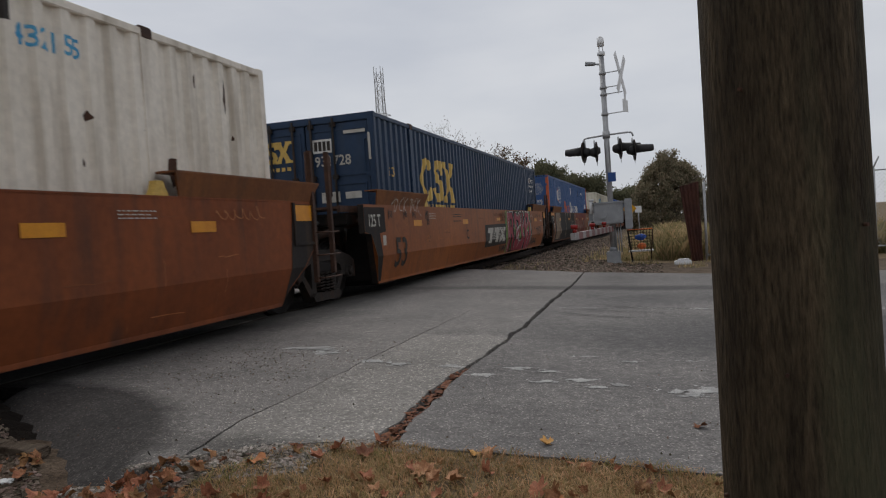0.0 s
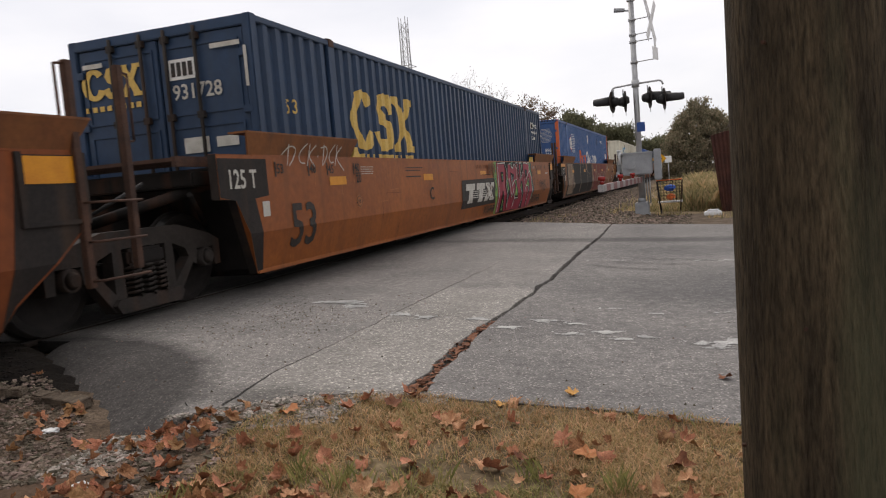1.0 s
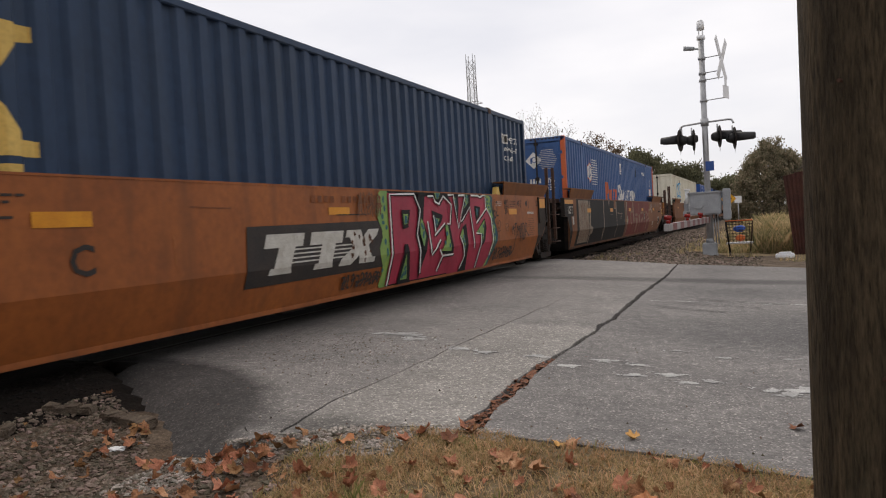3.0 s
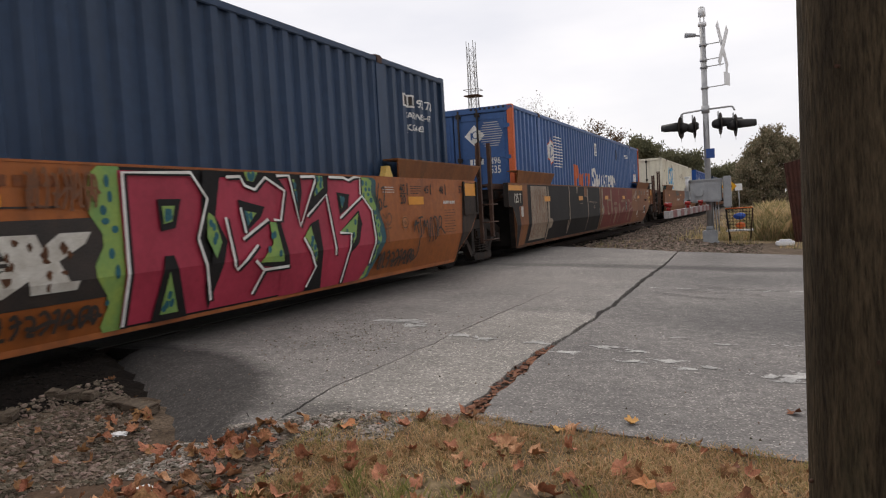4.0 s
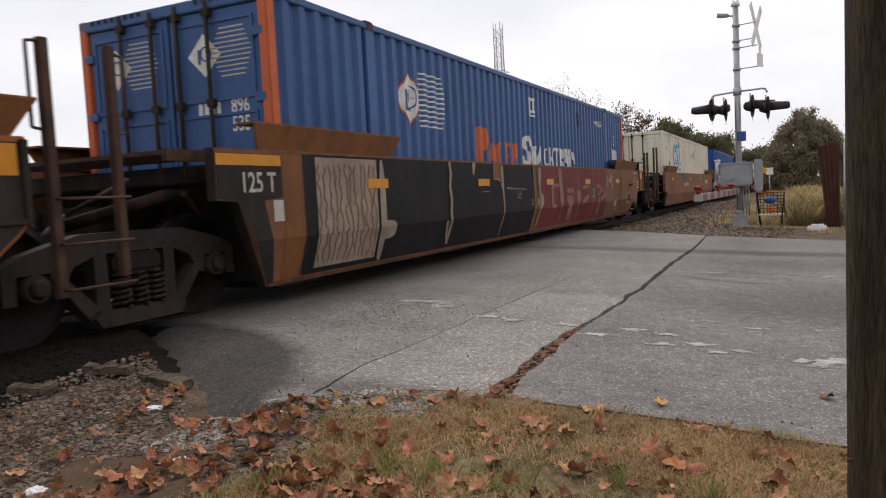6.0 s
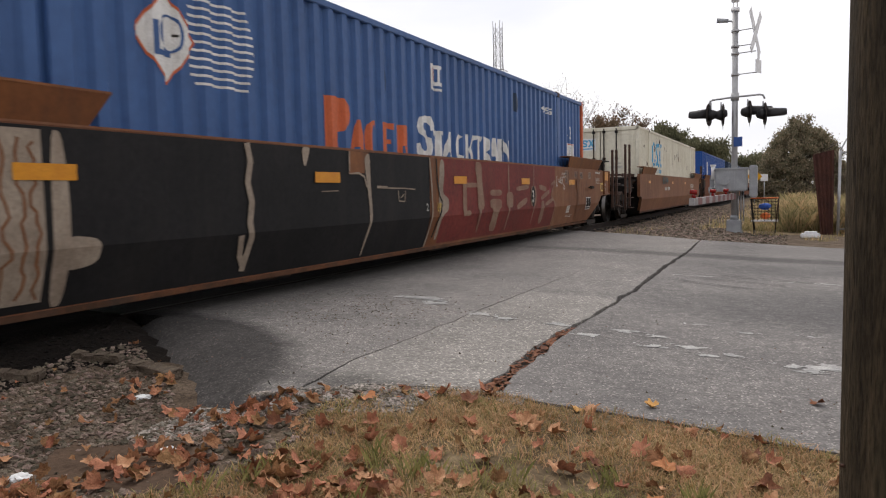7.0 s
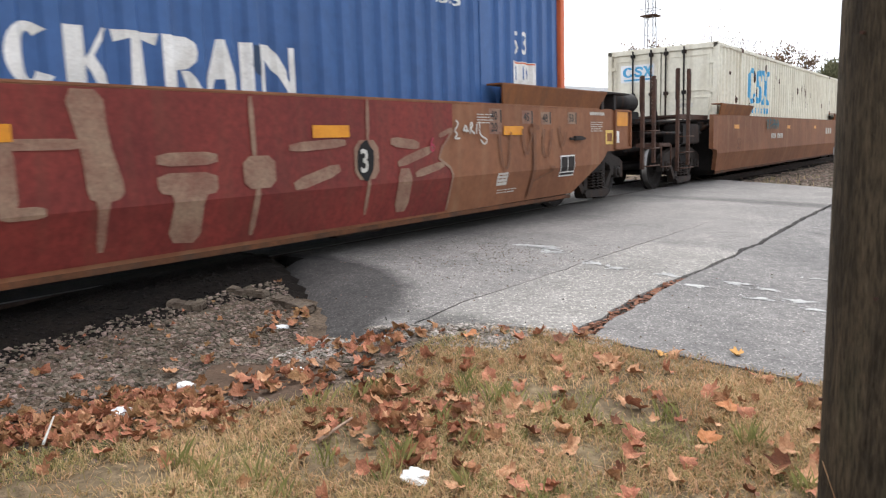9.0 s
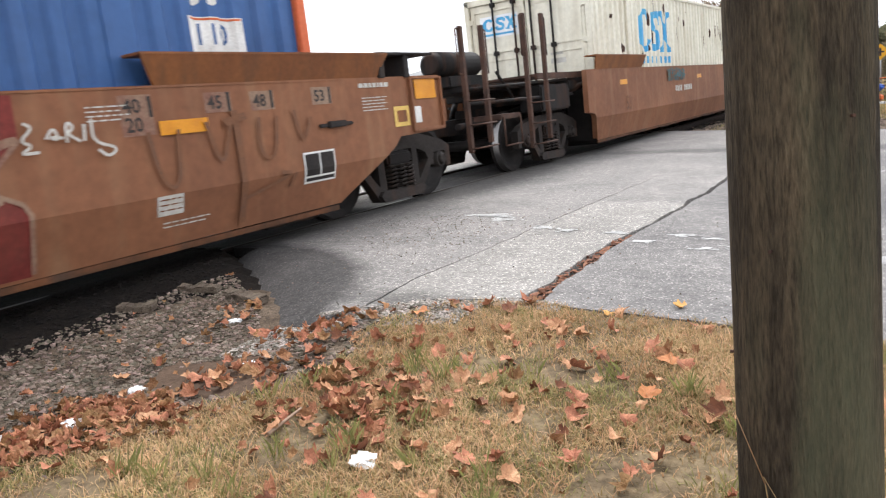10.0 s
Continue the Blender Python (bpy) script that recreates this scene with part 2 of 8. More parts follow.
M = {
    "orange_brown": material("faded_orange_brown_paint", (0.300, 0.091, 0.021), (0.215, 0.063, 0.016), 0.5, scale=0.9, streak=(0.14, 0.048, 0.017), amount=0.7, grain=0.16, bump=0.06),
    "red_brown": material("dull_red_brown_paint", (0.21, 0.056, 0.015), (0.145, 0.039, 0.012), 0.65, scale=0.9, streak=GRIME, amount=0.5, grain=0.14, bump=0.06),
    "grey_brown": material("weathered_brown_paint", (0.215, 0.090, 0.043), (0.155, 0.064, 0.032), 0.7, scale=0.8, streak=(0.26, 0.145, 0.078), amount=0.5, grain=0.14, bump=0.06),
    "wing_brown": material("brown_painted_steel", (0.20, 0.075, 0.024), (0.14, 0.05, 0.018), 0.6, scale=1.5, streak=GRIME, amount=0.5, grain=0.15, bump=0.06),
    "flange": material("rusty_grimy_flange", (0.12, 0.045, 0.018), (0.05, 0.024, 0.012), 0.8, scale=3, streak=GRIME, amount=0.6),
    "end_dark": material("grimy_dark_panel", (0.027, 0.021, 0.018), (0.016, 0.013, 0.012), 0.75, scale=2, streak=(0.075, 0.042, 0.022), amount=0.5),
    "steel_dark": material("oily_dark_steel", (0.015, 0.012, 0.011), (0.008, 0.007, 0.006), 0.75, 0.2, scale=4, streak=RUST, amount=0.5),
    "rust_bar": material("rusty_painted_bar", (0.085, 0.042, 0.027), (0.045, 0.025, 0.018), 0.7, 0.1, scale=5),
    "wheel": material("oily_wheel_steel", (0.022, 0.018, 0.016), (0.012, 0.010, 0.009), 0.7, 0.2, scale=6),
    "cast_steel": material("dusty_cast_steel", (0.036, 0.029, 0.025), (0.018, 0.015, 0.013), 0.8, 0.1, scale=3, streak=RUST, amount=0.4),
    "smear": material("faded_dark_spray", (0.130, 0.062, 0.036), (0.165, 0.070, 0.032), 0.7, scale=4, grain=0.2),
    "blue_spray": material("deep_teal_spray", (0.02, 0.085, 0.11), (0.05, 0.075, 0.06), 0.6, scale=3, grain=0.2),
    "tread": material("polished_wheel_tread", (0.27, 0.26, 0.25), (0.18, 0.17, 0.165), 0.38, 1.0, scale=4, grain=0.08, bump=0.03),
    "navy": material("navy_container_paint", (0.021, 0.044, 0.090), (0.016, 0.034, 0.069), 0.5, scale=0.7, streak=(0.035, 0.05, 0.075), amount=0.5, grain=0.1, bump=0.05),
    "blue": material("blue_container_paint", (0.047, 0.109, 0.265), (0.036, 0.085, 0.21), 0.5, scale=0.6, streak=(0.05, 0.09, 0.2), amount=0.5, grain=0.1, bump=0.05),
    "bright_blue": material("bright_blue_container_paint", (0.012, 0.075, 0.30), (0.010, 0.06, 0.24), 0.5, scale=0.6, grain=0.1, bump=0.05),
    "white": material("chalky_white_container_paint", (0.78, 0.72, 0.63), (0.66, 0.60, 0.51), 0.6, scale=0.9, streak=(0.30, 0.24, 0.17), amount=0.7, grain=0.1, bump=0.05),
    "cream": material("cream_container_paint", (0.68, 0.65, 0.54), (0.60, 0.56, 0.45), 0.6, scale=0.9, streak=(0.36, 0.30, 0.20), amount=0.55, grain=0.1, bump=0.05),
    "yellow": material("faded_yellow_lettering", (0.62, 0.42, 0.12), (0.52, 0.34, 0.09), 0.6, scale=2, grain=0.15),
    "reflector": material("orange_reflective_tape", (0.62, 0.26, 0.015), (0.52, 0.20, 0.012), 0.4, scale=5, grain=0.1, bump=0.02),
    "orange": material("orange_lettering", (0.56, 0.13, 0.05), (0.46, 0.105, 0.04), 0.6, scale=2, grain=0.12),
    "logo_blue": material("sky_blue_lettering", (0.05, 0.28, 0.52), (0.10, 0.36, 0.56), 0.6, scale=3, grain=0.15),
    "paint_white": material("chalk_white_paint", (0.72, 0.71, 0.68), (0.56, 0.54, 0.50), 0.6, scale=4, grain=0.15),
    "stencil": material("dull_white_stencil", (0.52, 0.50, 0.45), (0.40, 0.37, 0.32), 0.65, scale=8, grain=0.2),
    "black": material("black_stencil", (0.025, 0.022, 0.02), (0.04, 0.03, 0.025), 0.6, scale=5),
    "panel_black": material("flat_black_spray", (0.0145, 0.0132, 0.0132), (0.0095, 0.0088, 0.0088), 0.62, scale=1.2, streak=(0.028, 0.024, 0.021), amount=0.4, bump=0.05, spec=0.15),
    "spray_red": material("dull_red_spray", (0.165, 0.027, 0.020), (0.12, 0.02, 0.016), 0.65, scale=1.2, streak=(0.12, 0.05, 0.03), amount=0.4, bump=0.05),
    "spray_grey": material("grey_beige_spray", (0.31, 0.25, 0.19), (0.20, 0.15, 0.11), 0.65, scale=2.5, grain=0.2),
    "magenta": material("magenta_spray", (0.36, 0.034, 0.062), (0.25, 0.022, 0.042), 0.5, scale=1.1, grain=0.1, bump=0.04),
    "green": material("lime_green_spray", (0.24, 0.33, 0.075), (0.14, 0.27, 0.085), 0.55, scale=3, grain=0.1, bump=0.04),
    "teal": material("teal_spray", (0.02, 0.11, 0.13), (0.015, 0.08, 0.10), 0.55, scale=3, bump=0.04),
    "asphalt": material("worn_grey_asphalt", (0.224, 0.207, 0.192), (0.172, 0.160, 0.150), 0.9, scale=1.1, grain=0.2, bump=0.5, spec=0.2, speck=115, stains_and_shade=ROAD_STAINS_AND_SHADE),
    "asphalt_dark": material("older_dark_asphalt", (0.186, 0.173, 0.163), (0.138, 0.129, 0.123), 0.9, scale=0.8, grain=0.2, bump=0.5, spec=0.2, speck=105, stains_and_shade=ROAD_STAINS_AND_SHADE),
    "apron": material("fresh_dark_asphalt", (0.062, 0.060, 0.058), (0.036, 0.036, 0.036), 0.92, scale=1.5, grain=0.3, bump=0.9, spec=0.2, speck=75),
    "concrete": material("pale_exposed_concrete", (0.264, 0.246, 0.225), (0.203, 0.189, 0.173), 0.92, scale=1.6, grain=0.2, bump=0.6, spec=0.2, speck=95, stains_and_shade=ROAD_STAINS_AND_SHADE[4:5]),
    "line": material("worn_white_road_paint", (0.44, 0.43, 0.41), (0.25, 0.245, 0.235), 0.88, scale=6, grain=0.35, bump=0.3),
    "tar": material("black_tar", (0.035, 0.033, 0.03), (0.055, 0.052, 0.048), 0.8, scale=5, bump=0.4),
    "soil": material("dry_grassy_soil", (0.20, 0.150, 0.088), (0.115, 0.082, 0.050), 0.95, scale=1.6, grain=0.5, bump=0.8, spec=0.1),
    "gravel": material("dirty_gravel_bed", (0.150, 0.112, 0.080), (0.075, 0.054, 0.038), 0.95, scale=3, grain=0.55, bump=1.0, spec=0.1),
    # oily ballast, its colour blackened further with the train's shade
    "shaded_oily_bed": material("oily_ballast_with_shade", (0.016, 0.012, 0.009), (0.007, 0.0055, 0.0045), 0.95, scale=3, grain=0.5, bump=1.0, spec=0.1),
    "stone": material("grey_ballast_stone", (0.218, 0.172, 0.132), (0.088, 0.066, 0.049), 0.9, scale=8, grain=0.3, bump=0.4, island=0.55, spec=0.2),
    "pale_stone": material("pale_road_edge_stone", (0.36, 0.325, 0.28), (0.17, 0.145, 0.12), 0.9, scale=8, grain=0.3, bump=0.4, island=0.5, spec=0.2),
    # darker than oil alone: shade beneath the cars is in this colour
    "shaded_oily_stone": material("oily_stone_with_shade", (0.014, 0.011, 0.009), (0.008, 0.006, 0.005), 0.95, scale=8, grain=0.3, bump=0.4, island=0.5, spec=0.2),
    "dirt": material("bare_brown_dirt", (0.115, 0.076, 0.052), (0.08, 0.053, 0.037), 0.95, scale=2.5, grain=0.25, bump=0.5, spec=0.1),
    "blade": material("dry_grass_blade", (0.54, 0.385, 0.205), (0.30, 0.19, 0.09), 0.8, scale=1.2, grain=0.2, bump=0, island=0.4, spec=0.15, thin=0.4),
    "blade_green": material("green_grass_blade", (0.18, 0.19, 0.062), (0.30, 0.26, 0.105), 0.8, scale=2, grain=0.2, bump=0, island=0.35, spec=0.15, thin=0.4),
    "leaf": material("dead_brown_leaf", (0.37, 0.180, 0.088), (0.20, 0.088, 0.042), 0.75, scale=9, grain=0.35, bump=0.3, island=0.3, spec=0.2),
    "leaf_pale": material("pale_tan_leaf", (0.52, 0.295, 0.165), (0.35, 0.165, 0.080), 0.75, scale=9, grain=0.3, bump=0.3, spec=0.2),
    "leaf_dark": material("dark_brown_leaf", (0.225, 0.092, 0.046), (0.12, 0.046, 0.026), 0.75, scale=9, grain=0.3, bump=0.3, spec=0.2),
    "leaf_yellow": material("yellow_fallen_leaf", (0.58, 0.34, 0.11), (0.48, 0.25, 0.08), 0.75, scale=8, grain=0.2, spec=0.2),
    "leaf_orange": material("orange_fallen_leaf", (0.46, 0.20, 0.08), (0.34, 0.13, 0.055), 0.75, scale=8, grain=0.2, spec=0.2),
    "paper": material("crumpled_white_paper", (0.78, 0.78, 0.77), (0.66, 0.66, 0.65), 0.8, scale=8, grain=0.08),
    "timber": material("rotten_timber", (0.16, 0.125, 0.09), (0.09, 0.065, 0.048), 0.9, scale=3, grain=0.4, bump=0.8, stretch=(6, 1, 6)),
    "rail_top": material("dull_worn_rail_top", (0.10, 0.09, 0.08), (0.06, 0.052, 0.046), 0.6, 0.6, scale=4),
    "faded_tan": material("faded_tan_spray", (0.25, 0.165, 0.110), (0.18, 0.085, 0.058), 0.65, scale=3.5, grain=0.25),
    "scuff": material("pale_scuffed_paint", (0.36, 0.145, 0.055), (0.30, 0.10, 0.03), 0.6, scale=6, grain=0.3),
    "scuff_dark": material("dark_scuffed_paint", (0.13, 0.045, 0.018), (0.20, 0.06, 0.016), 0.6, scale=6, grain=0.3),
    "rail": material("rusty_rail", (0.04, 0.026, 0.019), (0.022, 0.015, 0.012), 0.8, 0.2, scale=4),
    "pole": material("weathered_treated_pole", (0.125, 0.094, 0.058), (0.040, 0.031, 0.021), 0.9, scale=2.4, grain=0.6, bump=1.3, stretch=(4.2, 4.2, 0.6), streak=(0.105, 0.115, 0.068), amount=1.0, spec=0.15),
    "aluminium": material("dull_galvanised_metal", (0.42, 0.42, 0.42), (0.33, 0.33, 0.335), 0.5, 0.55, scale=4, grain=0.1, bump=0.05),
    "case_grey": material("light_grey_metal_case", (0.36, 0.37, 0.38), (0.28, 0.29, 0.30), 0.55, 0.2, scale=3, grain=0.1, bump=0.05),
    "hood": material("matt_black_hood", (0.028, 0.026, 0.026), (0.018, 0.018, 0.018), 0.55, scale=4),
    "lens_red": material("dark_red_lens", (0.25, 0.015, 0.012), None, 0.2, scale=8),
    "sign_white": material("white_sign_sheet", (0.74, 0.74, 0.74), (0.66, 0.66, 0.66), 0.5, scale=3, grain=0.05),
    "sign_blue": material("blue_sign_sheet", (0.04, 0.10, 0.32), None, 0.5, scale=3, grain=0.05),
    "sign_yellow": material("yellow_sign_sheet", (0.72, 0.36, 0.02), None, 0.5, scale=3, grain=0.05),
    "gate_white": material("grimy_white_stripe", (0.31, 0.29, 0.28), None, 0.6, scale=4, grain=0.15),
    "gate_red": material("red_stripe", (0.16, 0.035, 0.032), None, 0.5, scale=4, grain=0.1),
    "rust_sheet": material("rusted_sheet_metal", (0.085, 0.034, 0.024), (0.05, 0.022, 0.018), 0.85, 0.1, scale=2.5, streak=(0.14, 0.06, 0.03), amount=0.7, bump=0.3),
    "bark": material("grey_brown_bark", (0.14, 0.115, 0.09), (0.08, 0.065, 0.05), 0.95, scale=5, grain=0.4, bump=0.8, stretch=(2, 2, 0.5)),
    "oak_leaf": material("dark_olive_foliage", (0.27, 0.23, 0.15), (0.17, 0.148, 0.095), 0.8, scale=0.5, grain=0.2, bump=0, island=0.45, spec=0.15, thin=0.4),
    "autumn_leaf": material("brown_thin_foliage", (0.17, 0.115, 0.07), (0.11, 0.08, 0.05), 0.8, scale=0.5, grain=0.2, bump=0, island=0.45, spec=0.15, thin=0.4),
    "pine_leaf": material("green_foliage", (0.145, 0.142, 0.08), (0.098, 0.10, 0.058), 0.8, scale=0.5, grain=0.2, bump=0, island=0.4, spec=0.15, thin=0.4),
    "weed": material("straw_and_green_weed", (0.50, 0.385, 0.20), (0.27, 0.235, 0.12), 0.85, scale=0.7, grain=0.25, bump=0, island=0.45, spec=0.15, thin=0.4),
    "wall_pale": material("pale_stucco_wall", (0.66, 0.64, 0.60), (0.58, 0.56, 0.52), 0.9, scale=1, grain=0.1),
    "roof_pale": material("pale_metal_roof", (0.62, 0.63, 0.64), (0.54, 0.55, 0.56), 0.6, scale=1, grain=0.08),
    "dark_glass": material("dark_window_glass", (0.03, 0.035, 0.04), None, 0.15, scale=2, grain=0.05, bump=0, spec=0.6),
    "cart_blue": material("blue_plastic", (0.03, 0.10, 0.42), None, 0.45, scale=3, grain=0.08),
    "cart_orange": material("orange_plastic", (0.70, 0.16, 0.04), None, 0.45, scale=3, grain=0.08),
}


# ---------------------------------------------------------------- mesh helpers
def box(bm, x0, x1, y0, y1, z0, z1, bevel=0.0):
    v = [bm.verts.new((x, y, z)) for x in (x0, x1) for y in (y0, y1) for z in (z0, z1)]
    f = [bm.faces.new([v[i] for i in q]) for q in ((0, 1, 3, 2), (4, 6, 7, 5), (0, 4, 5, 1), (2, 3, 7, 6), (0, 2, 6, 4), (1, 5, 7, 3))]
    if bevel:
        e = list({e for q in f for e in q.edges})
        bmesh.ops.bevel(bm, geom=e, offset=bevel, segments=2, affect="EDGES", clamp_overlap=True)


def tube(bm, p, q, r0, r1=None, seg=10, caps=True):
    p, q = Vector(p), Vector(q)
    r1 = r0 if r1 is None else r1
    rot = (q - p).to_track_quat("Z", "Y").to_matrix()
    rings = []
    for c, r in ((p, r0), (q, r1)):
        rings.append([bm.verts.new(c + rot @ Vector((r * math.cos(2 * math.pi * i / seg), r * math.sin(2 * math.pi * i / seg), 0))) for i in range(seg)])
    for i in range(seg):
        f = bm.faces.new((rings[0][i], rings[0][(i + 1) % seg], rings[1][(i + 1) % seg], rings[1][i]))
        f.smooth = True
    if caps:
        bm.faces.new(rings[0][::-1])
        bm.faces.new(rings[1])


def prism(bm, poly, x0, x1):
    """A polygon of (y, z), extruded from x0 to x1."""
    a = [bm.verts.new((x0, y, z)) for y, z in poly]
    b = [bm.verts.new((x1, y, z)) for y, z in poly]
    fa, fb = bm.faces.new(a), bm.faces.new(b[::-1])
    for i in range(len(poly)):
        j = (i + 1) % len(poly)
        bm.faces.new((a[i], b[i], b[j], a[j]))
    bmesh.ops.recalc_face_normals(bm, faces=bm.faces[:])


def plate(bm, poly, y0, y1):
    """A polygon of (x, z), extruded from y0 to y1."""
    a = [bm.verts.new((x, y0, z)) for x, z in poly]
    b = [bm.verts.new((x, y1, z)) for x, z in poly]
    bm.faces.new(a), bm.faces.new(b[::-1])
    for i in range(len(poly)):
        j = (i + 1) % len(poly)
        bm.faces.new((a[i], b[i], b[j], a[j]))
    bmesh.ops.recalc_face_normals(bm, faces=bm.faces[:])


def to_mesh(name, bm, mat):
    me = bpy.data.meshes.new(name)
    bm.to_mesh(me)
    bm.free()
    me.materials.append(M[mat])
    return me


def part(name, bm, mat, parent, label=""):
    ob = new(name, to_mesh(name, bm, mat))
    ob.parent = parent
    return tagged(ob, label)


def thing(name, label, category, group="", kind="", at=(0, 0, 0)):
    ob = new(name)
    ob.location = at
    ob.empty_display_size = 0.2
    return tagged(ob, label, category, group, kind)


def solid(name, bm, mat, label, category, group="", kind="", at=(0, 0, 0)):
    ob = new(name, to_mesh(name, bm, mat))
    ob.location = at
    return tagged(ob, label, category, group, kind)


def soup(name, verts, faces, mat):
    """A mesh from arrays made by rule (blades, leaves, stones)."""
    me = bpy.data.meshes.new(name)
    me.from_pydata(verts, [], faces)
    me.materials.append(M[mat])
    return me


def text_polys(text, size, squeeze=1.0):
    """Faces of built-in lettering as (u, v) polygons, from the origin to the right."""
    cu = bpy.data.curves.new("lettering", "FONT")
    cu.body, cu.size, cu.resolution_u, cu.offset = text, size, 2, 0.016 * size
    ob = bpy.data.objects.new("lettering", cu)
    scene.collection.objects.link(ob)
    me = bpy.data.meshes.new_from_object(ob.evaluated_get(bpy.context.evaluated_depsgraph_get()))
    out = [[(me.vertices[i].co.x * squeeze, me.vertices[i].co.y) for i in p.vertices] for p in me.polygons]
    bpy.data.meshes.remove(me)
    bpy.data.objects.remove(ob)
    bpy.data.curves.remove(cu)
    return out


def rect(y0, y1, z0, z1):
    return [(y0, z0), (y1, z0), (y1, z1), (y0, z1)]


def bar(p, q, w):
    """A stroke of width w from p to q, as a polygon."""
    d = Vector((q[0] - p[0], q[1] - p[1])).normalized() * (w / 2)
    return [(p[0] - d.y, p[1] + d.x), (q[0] - d.y, q[1] + d.x), (q[0] + d.y, q[1] - d.x), (p[0] + d.y, p[1] - d.x)]


def strokes(points, w):
    return [bar(a, b, w) for a, b in zip(points, points[1:])]


def ribbon(points, w):
    """A connected stroke through the points, as quads that share their corners."""
    pts = [Vector(p) for p in points]
    side = []
    for i, p in enumerate(pts):
        d = (pts[min(i + 1, len(pts) - 1)] - pts[max(i - 1, 0)])
        d = d.normalized() if d.length > 1e-6 else Vector((1, 0))
        side.append((p + Vector((-d.y, d.x)) * w / 2, p - Vector((-d.y, d.x)) * w / 2))
    return [[tuple(a[0]), tuple(b[0]), tuple(b[1]), tuple(a[1])] for a, b in zip(side, side[1:])]


def blob(y, z, ry, rz, rng, n=14, rough=0.12):
    return [(y + ry * math.cos(6.2832 * i / n) * (1 + rng.uniform(-rough, rough)), z + rz * math.sin(6.2832 * i / n) * (1 + rng.uniform(-rough, rough))) for i in range(n)]


def rounded(poly, times=2):
    """Corners cut twice, so that a stroke gets soft corners."""
    for k in range(times):
        out = []
        for (ax, ay), (bx, by) in zip(poly, poly[1:] + poly[:1]):
            out += [(0.8 * ax + 0.2 * bx, 0.8 * ay + 0.2 * by), (0.2 * ax + 0.8 * bx, 0.2 * ay + 0.8 * by)]
        poly = out
    return poly


TRACK_X, RAIL_Z = -5.94, 0.18


# ---------------------------------------------------------------- ground, road, track
def lerp_table(x, table):
    for (a, va), (b, vb) in zip(table, table[1:]):
        if x <= b:
            return va + (vb - va) * max(0.0, (x - a) / (b - a))
    return table[-1][1]


def road_z(x):
    return lerp_table(x, [(-9.0, 0.17), (-4.6, 0.19), (-3.2, 0.15), (0.0, 0.0), (3.0, -0.10), (400, -0.12)])


def near_edge(x):
    return lerp_table(x, [(-9.0, 4.949), (-5.2, 4.452), (-4.0, 3.757), (-3.35, 3.316), (-2.95, 2.985), (-2.68, 2.963), (-2.42, 3.272), (-2.1, 3.548), (-1.6, 3.713), (-0.4, 3.669), (1.0, 3.515), (6.0, 3.184), (400, 2.522)])


def far_edge(x):
    return lerp_table(x, [(-9.0, 18.846), (-5.0, 17.743), (-1.9, 16.199), (0.6, 15.537), (6.0, 15.096), (400, 14.655)])


def wob(x, y, s, k=0.0):
    return noise.noise(Vector((x * s, y * s, k)))


def ground_z(x, y):
    z = 0.02 * wob(x, y, 1.3) + 0.035 * wob(x, y, 0.35, 3)
    if y < near_edge(x) + 0.3:
        z += lerp_table(x, [(-9, 0.02), (-6.75, 0.10), (-6.6, 0.10), (-6.2, 0.12), (-5.4, 0.12), (-5.2, 0.145), (-4.75, 0.15), (-4.35, 0.10), (-3.95, 0.02), (-3.0, -0.02), (-1.9, 0.07), (-0.5, 0.02), (2.0, -0.03), (6, -0.1)])
        z += 0.02 * max(0.0, min(1.0, (y - 2.3) / 1.3)) if x > -2.2 else 0.05 * max(0.0, min(1.0, (y - 2.1) / 1.3))
    else:
        z += lerp_table(x, [(-9, 0.0), (-4.6, 0.02), (-2.0, 0.1), (0.5, 0.1), (3, 0.05)])
        if y > 20.3:
            up = max(0.0, min(1.0, (x + 1.9) / 3.4))
            along = max(0.0, min(1.0, (y - 20.3) / 8.0))
            z += up * up * (3 - 2 * up) * along * (1.5 + 0.25 * wob(x, y, 0.3, 7))
    if x > -2.45 and y > near_edge(x) - 1.1:
        k = max(0.0, min(1.0, 1 - (near_edge(x) - y) / 1.1))
        z += (road_z(x) - 0.012 - z) * k * k
    if near_edge(x) + 0.12 < y < far_edge(x) - 0.1 and x > -9:
        z = min(z, road_z(x) - 0.12)
    if x < -9.0:
        z -= min(0.3, (-9.0 - x) * 0.06)
    return z


def dirt_patch(x, y):
    return math.hypot((x + 2.62) / 0.42, (y - 2.28) / 0.27) + 0.35 * wob(x, y, 4.0, 2)


def graded(lo, hi, a, b, fine, growth=1.28):
    out, v = [], a
    while v < b:
        out.append(v)
        v += fine
    out.append(b)
    step, v = fine, b
    while v < hi:
        step *= growth
        v += step
        out.append(min(v, hi))
    step, v = fine, a
    while v > lo:
        step *= growth
        v -= step
        out.insert(0, max(v, lo))
    return out


